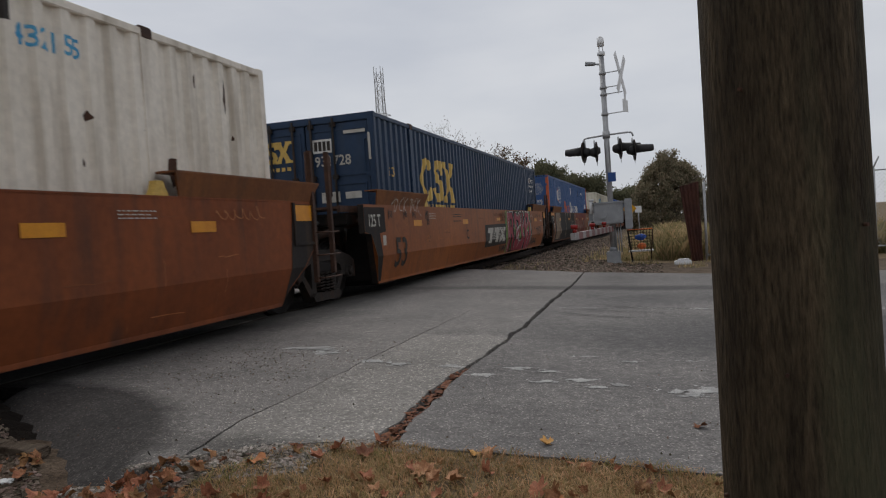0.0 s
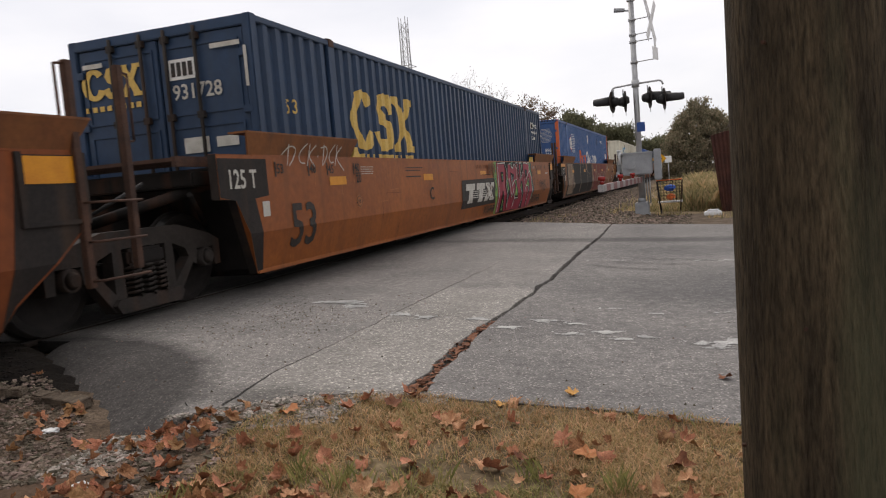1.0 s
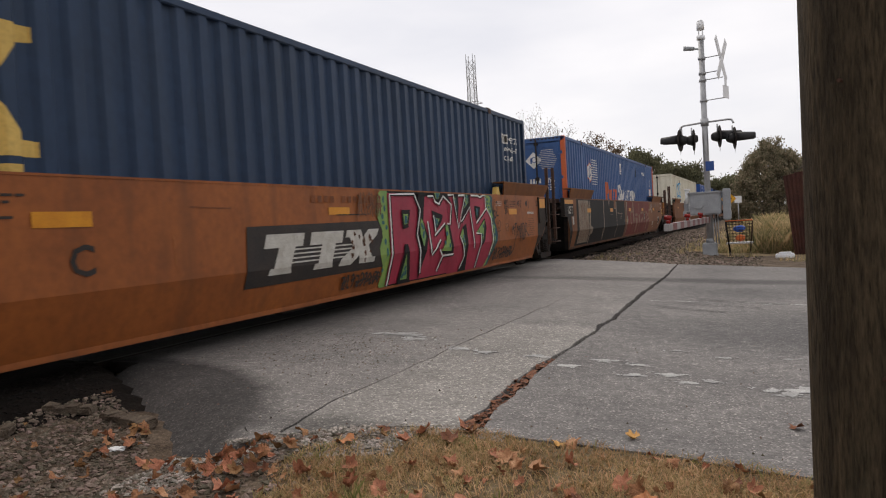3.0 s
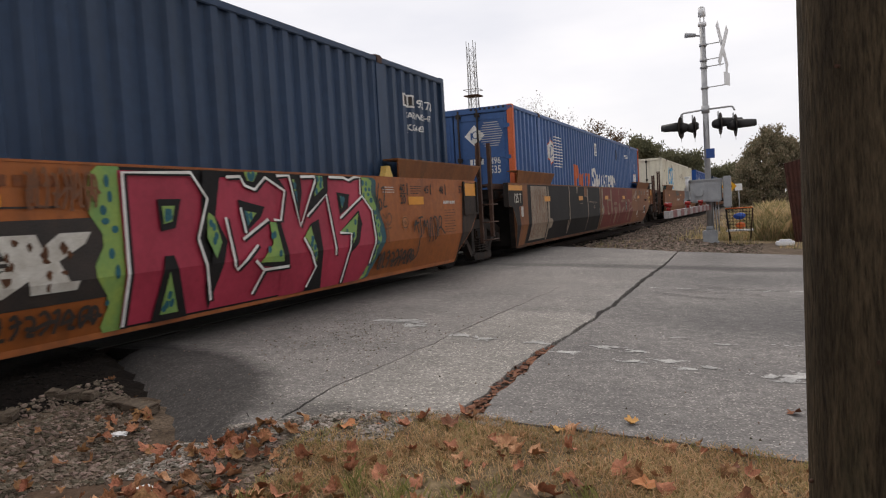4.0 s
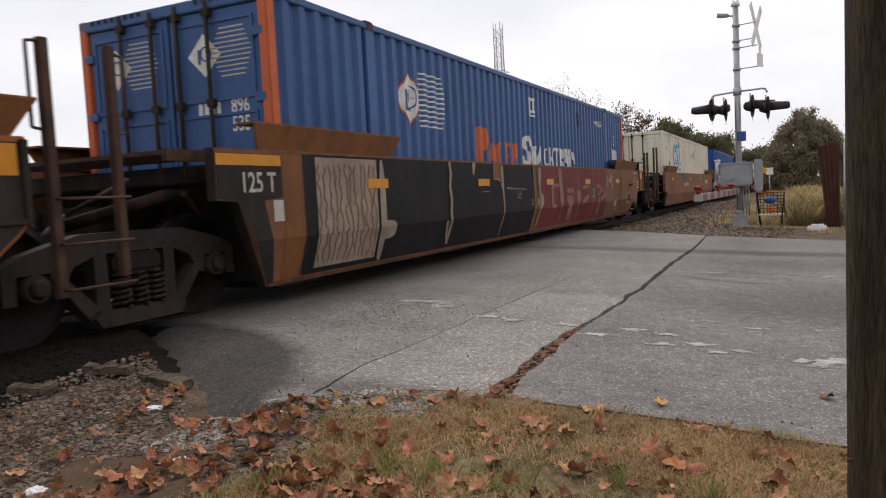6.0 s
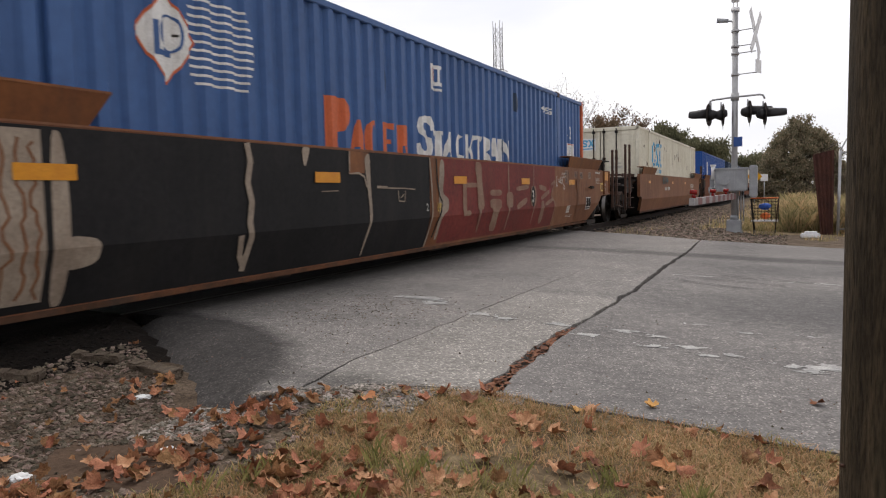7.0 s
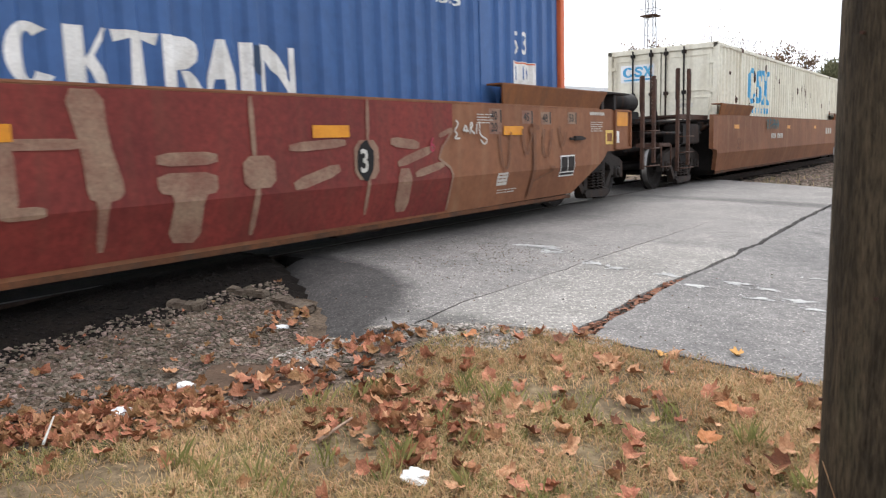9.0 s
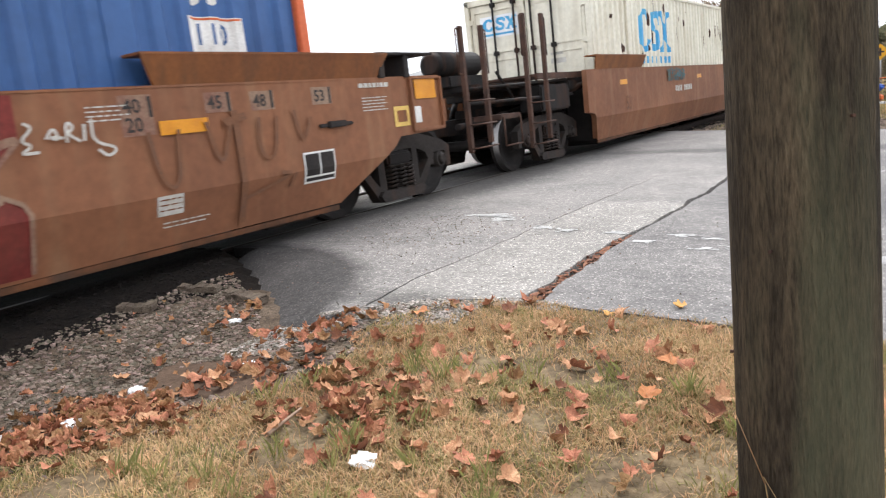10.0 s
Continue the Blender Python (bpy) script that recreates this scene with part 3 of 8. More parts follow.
gx, gy = graded(-1500, 1500, -9.0, 4.0, 0.13), graded(-1500, 1500, -1.0, 24.0, 0.14)
gv = [(x, y, ground_z(x, y)) for y in gy for x in gx]
nx = len(gx)
gf = [(j * nx + i, j * nx + i + 1, (j + 1) * nx + i + 1, (j + 1) * nx + i) for j in range(len(gy) - 1) for i in range(nx - 1)]
ground_mesh = soup("ground", gv, gf, "soil")
ground_mesh.materials.append(M["gravel"])
ground_mesh.materials.append(M["shaded_oily_bed"])
ground_mesh.materials.append(M["dirt"])
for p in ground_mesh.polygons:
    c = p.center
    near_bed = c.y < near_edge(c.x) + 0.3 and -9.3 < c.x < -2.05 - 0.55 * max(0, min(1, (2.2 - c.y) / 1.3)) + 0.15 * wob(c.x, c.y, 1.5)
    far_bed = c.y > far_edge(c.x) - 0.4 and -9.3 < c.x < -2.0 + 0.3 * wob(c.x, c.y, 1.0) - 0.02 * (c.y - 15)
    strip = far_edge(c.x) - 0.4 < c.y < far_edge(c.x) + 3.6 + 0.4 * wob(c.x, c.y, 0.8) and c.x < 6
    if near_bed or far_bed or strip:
        # close to the track: oily bed with the train's shade painted in
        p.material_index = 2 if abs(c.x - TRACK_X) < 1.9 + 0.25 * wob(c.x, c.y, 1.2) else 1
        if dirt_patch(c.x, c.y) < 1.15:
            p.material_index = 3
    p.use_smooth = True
tagged(new("ground", ground_mesh), "dry grass soil and dirty gravel beside a railway crossing", "ground", kind="structure")

road = thing("road", "worn grey asphalt road over a railway crossing", "road", kind="structure")


def crack_x(y):
    return lerp_table(y, [(3.515, -1.46), (3.956, -1.53), (5.279, -1.6), (6.382, -1.56), (8.037, -1.545), (10.243, -1.6), (13.331, -1.615), (16.861, -1.75)]) + 0.034 * wob(0, y, 2.2) + 0.018 * wob(0, y, 7.0, 4)


def crack_w(y):
    return lerp_table(y, [(3.515, 0.055), (5.39, 0.042), (5.831, 0.018), (8.037, 0.028), (11.0, 0.034), (13.552, 0.024), (17.964, 0.008)]) * (1 + 0.6 * wob(1, y, 3.0))


def joint_x(y):
    return lerp_table(y, [(3.184, -2.42), (3.956, -2.5), (7.486, -2.5), (9.14, -2.48), (17.964, -2.6)]) + 0.018 * wob(4, y, 2.6) + 0.008 * wob(4, y, 9.0)


def joint_w(y):
    return lerp_table(y, [(3.184, 0.012), (4.728, 0.004), (6.934, 0.008), (8.699, 0.004), (9.692, 0.0015), (17.964, 0.001)])


def slab(name, left, right, y_from, y_to, cols, rows, mat, label="", lift=0.0, sink=None):
    """A strip of road surface between two lines, with a skirt."""
    verts, faces = [], []
    for j in range(rows + 1):
        f = (j / rows) ** 1.35
        for i in range(cols + 1):
            s = i / cols
            y = 8.0
            for k in range(3):
                x = left(y) + (right(y) - left(y)) * s
                y = y_from(x) + (y_to(x) - y_from(x)) * f
            x = left(y) + (right(y) - left(y)) * s
            z = road_z(x) + lift + 0.006 * wob(x, y, 1.1) + 0.003 * wob(x, y, 5)
            if sink:
                z -= sink(x, y)
            verts.append((x, y, z))
    n = cols + 1
    for j in range(rows):
        for i in range(cols):
            faces.append((j * n + i, j * n + i + 1, (j + 1) * n + i + 1, (j + 1) * n + i))
    rim = [i for i in range(n)] + [j * n + cols for j in range(1, rows + 1)] + [rows * n + i for i in range(cols - 1, -1, -1)] + [j * n for j in range(rows - 1, 0, -1)]
    base = len(verts)
    for k in rim:
        x, y, z = verts[k]
        verts.append((x, y, z - 0.09))
    for k in range(len(rim)):
        m = (k + 1) % len(rim)
        faces.append((rim[m], rim[k], base + k, base + m))
    me = soup(name, verts, faces, mat)
    ob = new(name, me)
    ob.parent = road
    return tagged(ob, label)


def apron_line(x):
    return lerp_table(x, [(-5.3, 4.618), (-4.6, 4.574), (-4.0, 4.441), (-3.4, 4.176), (-2.95, 3.779), (-2.65, 3.316), (-2.5, 3.206)])


def apron_sink(x, y):
    a, b = near_edge(x), apron_line(x)
    f = max(0.0, min(1.0, (b - y) / max(0.05, b - a)))
    return 0.17 * f * f * lerp_table(x, [(-5, 1.0), (-3, 1.0), (-2.5, 0.8)])


near_ragged = lambda x: near_edge(x) + 0.05 * wob(x, 2, 2.2) + 0.03 * wob(x, 2, 8)
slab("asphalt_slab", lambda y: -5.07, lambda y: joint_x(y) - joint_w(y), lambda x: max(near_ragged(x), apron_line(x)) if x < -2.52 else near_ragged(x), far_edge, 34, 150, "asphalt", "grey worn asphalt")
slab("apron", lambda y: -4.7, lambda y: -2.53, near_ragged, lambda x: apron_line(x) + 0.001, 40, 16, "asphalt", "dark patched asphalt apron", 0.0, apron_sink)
panel_end = lambda x: 7.3 + 0.12 * wob(x, 40, 3.0)
slab("concrete_slab", lambda y: joint_x(y) + joint_w(y), lambda y: crack_x(y) - crack_w(y), near_ragged, panel_end, 16, 90, "concrete", "pale exposed concrete strip")
slab("asphalt_slab", lambda y: joint_x(y) + joint_w(y), lambda y: crack_x(y) - crack_w(y), panel_end, far_edge, 16, 120, "asphalt", "grey worn asphalt")
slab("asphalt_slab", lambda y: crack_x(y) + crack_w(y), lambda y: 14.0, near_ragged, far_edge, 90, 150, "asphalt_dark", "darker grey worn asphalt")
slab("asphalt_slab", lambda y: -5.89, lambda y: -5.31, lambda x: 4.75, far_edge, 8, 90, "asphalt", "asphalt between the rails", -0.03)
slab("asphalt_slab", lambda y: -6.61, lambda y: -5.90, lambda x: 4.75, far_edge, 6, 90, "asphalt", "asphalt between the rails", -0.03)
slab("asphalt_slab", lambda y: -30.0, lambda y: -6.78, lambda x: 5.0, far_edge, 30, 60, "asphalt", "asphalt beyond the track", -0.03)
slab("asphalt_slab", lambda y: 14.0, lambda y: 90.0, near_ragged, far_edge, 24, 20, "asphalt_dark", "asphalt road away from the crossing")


def worn_patch(cx, cy, rx, ry, seed, flakes=170):
    """A worn remnant: small thin flakes, broken by bare gaps and thinning outwards."""
    r = random.Random(seed)
    verts, faces = [], []
    for k in range(flakes):
        a, d = r.uniform(0, 6.2832), r.random() ** 0.6
        wave = 1 + 0.35 * math.sin(3 * a + seed) + 0.2 * math.sin(5 * a + 2 * seed)
        x, y = cx + rx * 1.25 * d * wave * math.cos(a), cy + ry * 1.25 * d * wave * math.sin(a)
        if wob(x, y, 16, seed) < -0.18 + 0.3 * d:
            continue
        s = (0.19 * (1 - d) + 0.06) * min(rx, ry * 2.0) * r.uniform(0.5, 1.5)
        z = road_z(x) + 0.0028 + 0.006 * wob(x, y, 1.1) + 0.003 * wob(x, y, 5) + 0.001 * r.random()
        b, n, turn = len(verts), 7, r.uniform(0, 6.28)
        for i in range(n):
            q, t = 6.2832 * i / n, s * r.uniform(0.4, 1.3)
            verts.append((x + t * 1.3 * math.cos(q + turn), y + t * math.sin(q + turn), z))
        faces.append(tuple(range(b, b + n)))
    ob = new("paint_remnant", soup("paint_remnant", verts, faces, "line"))
    ob.parent = road
    return ob


rr = random.Random(21)
for cx, cy, rx, ry in ((-3.20, 6.327, 0.26, 0.10), (-3.0, 6.14, 0.14, 0.07), (-2.42, 5.853, 0.13, 0.06), (-2.16, 5.765, 0.12, 0.06), (-1.72, 5.743, 0.10, 0.05), (-1.42, 5.456, 0.10, 0.05), (-1.18, 5.743, 0.11, 0.05), (-0.96, 5.666, 0.09, 0.04), (-0.92, 5.335, 0.10, 0.05), (-0.68, 5.412, 0.10, 0.06), (-0.55, 5.224, 0.07, 0.04), (-0.40, 5.302, 0.08, 0.05), (0.05, 5.147, 0.12, 0.11), (0.22, 5.224, 0.16, 0.09), (-0.35, 6.162, 0.08, 0.03), (-0.75, 6.327, 0.09, 0.03), (0.1, 6.272, 0.1, 0.03), (-2.75, 5.335, 0.06, 0.02)):
    worn_patch(cx, cy, rx, ry, rr.randint(0, 999))
for k in range(26):
    x = -1.35 + k * 0.16 + rr.uniform(-0.06, 0.06)
    worn_patch(x, 9.74 - 0.003 * k + rr.uniform(-0.05, 0.05), rr.uniform(0.05, 0.16), rr.uniform(0.02, 0.05), rr.randint(0, 999), 40)


def cross_band(name, y0, y1, half, x0, x1, mat, k, label=""):
    verts, faces, n = [], [], 60
    for i in range(n + 1):
        x = x0 + (x1 - x0) * i / n
        c = y0 + (y1 - y0) * i / n
        for e in (-1, 1):
            y = c + e * half * (1 + 0.4 * wob(x, k + e, 1.4)) + 0.1 * wob(x, k, 0.6)
            verts.append((x, y, road_z(x) + 0.012 + 0.006 * wob(x, y, 1.1)))
    for i in range(n):
        faces.append((2 * i, 2 * i + 2, 2 * i + 3, 2 * i + 1))
    ob = new(name, soup(name, verts, faces, mat))
    ob.parent = road
    return tagged(ob, label)


for k in range(3):
    y = 7.9 + 0.02 * k
    cross_band("tar_line", 9.1 + k * 0.4, 8.8 + k * 0.45, 0.012, -1.2 + k * 0.2, -0.4 + k * 0.3, "tar", 30 + k)
# leaves and dirt that fill the open crack
bm = bmesh.new()
for k in range(260):
    y = 3.65 + (rr.random() ** 1.5) * 2.1
    x = crack_x(y) + rr.uniform(-1, 1) * crack_w(y)
    a, s = rr.uniform(0, 6.28), rr.uniform(0.012, 0.03)
    z = road_z(x) - rr.uniform(0.0, 0.03)
    v = [bm.verts.new((x + s * math.cos(a + q), y + s * math.sin(a + q), z + rr.uniform(-0.008, 0.012))) for q in (0, 1.3, 2.7, 4.3)]
    bm.faces.new(v)
tagged(new("crack_litter", to_mesh("crack_litter", bm, "leaf_dark")), "brown leaf litter filling the crack in the road", "leaf litter", kind="stuff")
bm = bmesh.new()
for k in range(1500):
    x, y = (rr.uniform(-4.4, 1.0), 3.3 + rr.random() ** 2 * 3.6) if k % 3 == 0 else (rr.gauss(-3.4, 0.55), rr.gauss(5.7, 0.6))
    if y < near_edge(x) + 0.05 or x < -4.9:
        continue
    s = 0.002 + 0.008 * rr.random() ** 2.5
    z = road_z(x) + 0.006 * wob(x, y, 1.1)
    v = [bm.verts.new((x + s * a, y + s * b, z + s * c)) for a, b, c in ((1, 0, 0.2), (-0.5, 0.9, 0.1), (-0.6, -0.8, 0.2), (0, 0.1, 1.3))]
    for q in ((0, 1, 3), (1, 2, 3), (2, 0, 3)):
        bm.faces.new([v[i] for i in q])
tagged(new("road_grit", to_mesh("road_grit", bm, "stone")), "loose grit scattered over the road", "grit", kind="stuff")

# track
track = thing("railway_track", "rusty rails on dark timber ties in dirty gravel", "railway track", kind="structure")
for s in (-1, 1):
    bm = bmesh.new()
    prof = [(-0.07, -0.17), (0.07, -0.17), (0.07, -0.155), (0.012, -0.14), (0.010, -0.05), (0.036, -0.035), (0.036, -0.005), (0.028, 0.0), (-0.028, 0.0), (-0.036, -0.005), (-0.036, -0.035), (-0.010, -0.05), (-0.012, -0.14), (-0.07, -0.155)]
    plate(bm, [(TRACK_X + s * 0.755 + x, RAIL_Z + z) for x, z in prof], -90, 330)
    part("rail", bm, "rail", track)
    bm = bmesh.new()
    box(bm, TRACK_X + s * 0.755 - 0.026, TRACK_X + s * 0.755 + 0.026, -90, 330, RAIL_Z - 0.002, RAIL_Z + 0.002)
    part("rail_head", bm, "rail_top", track, "worn rail head")
bm = bmesh.new()
box(bm, -1.3, 1.3, -0.115, 0.115, -0.16, 0.0, 0.012)
tie_mesh = to_mesh("tie", bm, "timber")
for k in range(150):
    y = -22 + k * 0.54
    if 4.2 < y < 18.2:
        continue
    ob = new("tie", tie_mesh)
    ob.parent = track
    ob.location = (TRACK_X, y, RAIL_Z - 0.175)


def stones(name, n, place, label, seed, smin, smax, mat="stone"):
    r = np.random.RandomState(seed)
    verts, faces = [], []
    oct_v = np.array([(1, 0, 0), (-1, 0, 0), (0, 1, 0), (0, -1, 0), (0, 0, 1), (0, 0, -1)], float)
    oct_f = ((0, 2, 4), (2, 1, 4), (1, 3, 4), (3, 0, 4), (2, 0, 5), (1, 2, 5), (3, 1, 5), (0, 3, 5))
    for k in range(n):
        x, y = place(r)
        s = smin + (smax - smin) * r.rand() ** 2.2
        v = oct_v * (s * (0.6 + 0.6 * r.rand(3)))
        v = v + s * 0.25 * (r.rand(6, 3) - 0.5)
        q = Euler(tuple(r.rand(3) * 6.28)).to_matrix()
        v = (v @ np.array(q)) * (1.15, 1.0, 0.62)
        b = len(verts)
        z = max(ground_z(x, y), road_z(x) - 0.01 if near_edge(x) < y < near_edge(x) + 0.3 and x > -2.6 else -9) + s * 0.15
        verts += [(x + p[0], y + p[1], z + p[2]) for p in v]
        faces += [tuple(b + i for i in f) for f in oct_f]
    return tagged(new(name, soup(name, verts, faces, mat)), label, "gravel", kind="stuff")


def bed_near(r):
    while True:
        x, y = -4.25 + 2.35 * r.rand() ** 0.9, -0.4 + 4.4 * r.rand()
        lim = -2.1 - 0.6 * max(0, min(1, (2.2 - y) / 1.3)) + 0.25 * r.randn() * 0.5
        if x < lim and y < near_edge(x) - 0.02 and (dirt_patch(x, y) > 1.0 or r.rand() < 0.04):
            return x, y


def bed_far(r):
    while True:
        x = -9 + 8.9 * r.rand() if r.rand() < 0.3 else -4.7 + 3.4 * r.rand()
        y = far_edge(x) + (4.6 if x > -1.9 else 30) * r.rand() ** 1.7
        if x < -1.5 + 0.35 * r.randn() * 0.6 or y < far_edge(x) + 3.4:
            return x, y


def edge_stones(r):
    x = -2.9 + 1.6 * r.rand()
    return x, near_edge(x) + 0.07 - 0.36 * r.rand() ** 1.2 * (1.35 if x < -1.75 else 0.4)


def shaded_bed_near(r):
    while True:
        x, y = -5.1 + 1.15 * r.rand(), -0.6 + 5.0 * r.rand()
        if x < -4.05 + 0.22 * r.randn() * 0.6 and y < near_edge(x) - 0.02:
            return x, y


# stones below the cars, coloured for oil and for the shade there
stones("shaded_oily_gravel", 3000, shaded_bed_near, "oily crushed stone under the cars, with shade in its colour", 15, 0.006, 0.022, "shaded_oily_stone")
stones("track_gravel", 20000, bed_near, "grey crushed stone beside the rails with brown dirt", 5, 0.004, 0.026)
stones("far_gravel", 15000, bed_far, "grey crushed stone beyond the road along the track", 6, 0.018, 0.06)
stones("edge_gravel", 6500, edge_stones, "small pale stones along the broken road edge", 7, 0.005, 0.022, "pale_stone")

# ---------------------------------------------------------------- grass and leaves
def in_grass(x, y):
    lim = -2.12 - 0.85 * max(0, min(1, (2.2 - y) / 1.3)) + 0.22 * wob(x, y, 1.7)
    return x > lim and y < near_edge(x) + 0.0 + 0.10 * wob(x, y, 3) + 0.05 * wob(x, y, 11, 4)


def grass(name, n, mat, label, seed, dens, h0, h1, xs=(-2.6, 2.6), ys=(0.8, 3.8)):
    r = np.random.RandomState(seed)
    verts, faces, k = [], [], 0
    while k < n:
        y = ys[0] + (ys[1] - ys[0]) * r.rand()
        x = xs[0] + (xs[1] - xs[0]) * r.rand()
        if not in_grass(x, y) or r.rand() > dens(x, y):
            continue
        k += 1
        a, lean = r.rand() * 6.28, (0.4 + 1.2 * r.rand())
        h = h0 + (h1 - h0) * r.rand() ** 1.6
        w = 0.0014 + 0.0016 * r.rand()
        z = max(ground_z(x, y), road_z(x) - 0.008 if y > near_edge(x) - 0.03 else -9) - 0.004
        dx, dy = math.cos(a), math.sin(a)
        px, py = -dy * w, dx * w
        b = len(verts)
        l1, l2 = lean * h * 0.35, lean * h
        verts += [(x - px, y - py, z), (x + px, y + py, z), (x + dx * l1 + px * 0.8, y + dy * l1 + py * 0.8, z + h * 0.55), (x + dx * l1 - px * 0.8, y + dy * l1 - py * 0.8, z + h * 0.55), (x + dx * l2, y + dy * l2, z + h * (0.95 - 0.3 * lean * 0.5))]
        faces += [(b, b + 1, b + 2, b + 3), (b + 3, b + 2, b + 4)]
    return tagged(new(name, soup(name, verts, faces, mat)), label, "grass", kind="stuff")


def dens_dry(x, y):
    return max(0.05, min(1, 0.62 + 1.5 * wob(x, y, 1.6, 9) + 0.9 * wob(x, y, 4.5, 19))) * (1.0 if x > -2.0 else 0.8) + (0.25 if y > 2.9 and x > -1.7 else 0)


def dens_green(x, y):
    return max(0.02, min(1, -0.25 + 1.8 * wob(x, y, 2.1, 15) + 1.6 * max(0, wob(x, y, 7, 25)) + (0.2 if y < 2.7 else -0.25)))


grass("dry_grass", 150000, "blade", "short straw-coloured dry grass on the verge", 3, dens_dry, 0.012, 0.055, (-2.9, 2.6), (0.5, 3.8))
grass("outer_grass", 60000, "blade", "dry grass spreading over the verge behind", 13, dens_dry, 0.02, 0.07, (-2.4, 7.0), (-4.0, 3.6))
grass("green_grass", 30000, "blade_green", "tufts of green grass in the dry verge", 4, dens_green, 0.015, 0.06, (-2.9, 2.6), (0.5, 3.8))

rt = np.random.RandomState(41)
verts, faces = [], []
for k in range(42):
    cx, cy = -2.0 + 2.2 * rt.rand(), 1.35 + 1.5 * rt.rand()
    if not in_grass(cx, cy):
        continue
    for j in range(18):
        x, y = cx + 0.022 * rt.randn(), cy + 0.022 * rt.randn()
        a, h, lean, w = rt.rand() * 6.28, 0.05 + 0.07 * rt.rand(), 0.15 + 0.55 * rt.rand(), 0.0016
        dx, dy, z = math.cos(a), math.sin(a), ground_z(cx, cy)
        b = len(verts)
        verts += [(x + dy * w, y - dx * w, z), (x - dy * w, y + dx * w, z), (x + dx * lean * h * 0.4, y + dy * lean * h * 0.4, z + h * 0.6), (x + dx * lean * h, y + dy * lean * h, z + h)]
        faces += [(b, b + 1, b + 2), (b, b + 2, b + 3)]
tagged(new("grass_tufts", soup("grass_tufts", verts, faces, "blade_green")), "small upright green tufts in the dry verge", "grass", kind="stuff")


def leaf_mesh(seed, mat, size):
    """A curled five-lobed leaf with a stalk."""
    r = random.Random(seed)
    bm = bmesh.new()
    outline = []
    for k in range(26):
        ang = math.radians(-78 + 336 * k / 25 - 12 * 0)
        lobe = max(math.exp(-((ang - math.radians(c)) / math.radians(w)) ** 2) * h for c, w, h in ((90, 20, 1.0), (32, 18, 0.92), (148, 18, 0.92), (-22, 17, 0.66), (202, 17, 0.66)))
        rad = (0.62 + 0.38 * lobe) * (1 + (0.06 if k % 2 else -0.06)) * r.uniform(0.78, 1.12)
        outline.append((rad * math.cos(ang), rad * math.sin(ang)))
    turn, bend, cup = r.uniform(0, 3.14), r.uniform(0.2, 1.2), r.uniform(-0.5, 0.7)
    ct, st = math.cos(turn), math.sin(turn)

    def lift(x, y):
        u, v = x * ct + y * st, y * ct - x * st
        return bend * u * abs(u) ** 0.6 * (1 if u > 0 else -0.7) + cup * v * v + 0.16 * math.sin(5 * u + seed) * math.cos(4 * v + 2 * seed)

    c = bm.verts.new((0, 0, 0))
    mid = [bm.verts.new((x * 0.5 * size, y * 0.5 * size, lift(x * 0.5, y * 0.5) * size)) for x, y in outline]
    out = [bm.verts.new((x * size, y * size, lift(x, y) * size)) for x, y in outline]
    n = len(outline)
    for i in range(n):
        j = (i + 1) % n
        bm.faces.new((c, mid[i], mid[j]))
        bm.faces.new((mid[i], out[i], out[j], mid[j]))
    tube(bm, (0, -0.4 * size, 0.0), (0.1 * size, -1.0 * size, 0.12 * size), 0.02 * size, 0.012 * size, seg=4)
    for f in bm.faces:
        f.smooth = True
    return to_mesh("fallen_leaf", bm, mat)


LEAVES = [leaf_mesh(s, ("leaf", "leaf_pale", "leaf_dark", "leaf", "leaf_pale")[s % 5], 0.06) for s in range(24)]


def drop_leaf(x, y, mesh, scale, label, tilt=0.5, on_road=False):
    ob = new("fallen_leaf", mesh)
    z = (road_z(x) + 0.008) if on_road else ground_z(x, y) + 0.026
    ob.matrix_world = pose(x, y, z, rr.uniform(-35, 35) * tilt, rr.uniform(-35, 35) * tilt, rr.uniform(0, 360)) @ Matrix.Scale(scale, 4)
    return tagged(ob, label, "leaf", "fallen leaves")


drop_leaf(-0.676, 3.874, leaf_mesh(31, "leaf_yellow", 0.055), 0.85, "flat yellow fallen leaf on the asphalt", 0.15, True)
drop_leaf(-1.004, 3.663, leaf_mesh(32, "leaf_yellow", 0.055), 0.8, "yellow fallen leaf at the road's edge", 0.3, True)
drop_leaf(0.079, 4.345, LEAVES[2], 0.75, "brown fallen leaf on the asphalt", 0.2, True)
drop_leaf(-2.039, 3.336, leaf_mesh(33, "leaf_orange", 0.06), 1.05, "orange fallen leaf on the broken road edge", 0.5)
drop_leaf(-0.493, 3.038, leaf_mesh(34, "leaf_orange", 0.06), 0.95, "orange-brown fallen leaf in the grass", 0.4)
drop_leaf(-0.471, 2.657, leaf_mesh(35, "leaf_orange", 0.06), 0.95, "orange-brown fallen leaf in the grass", 0.6)
count = 0
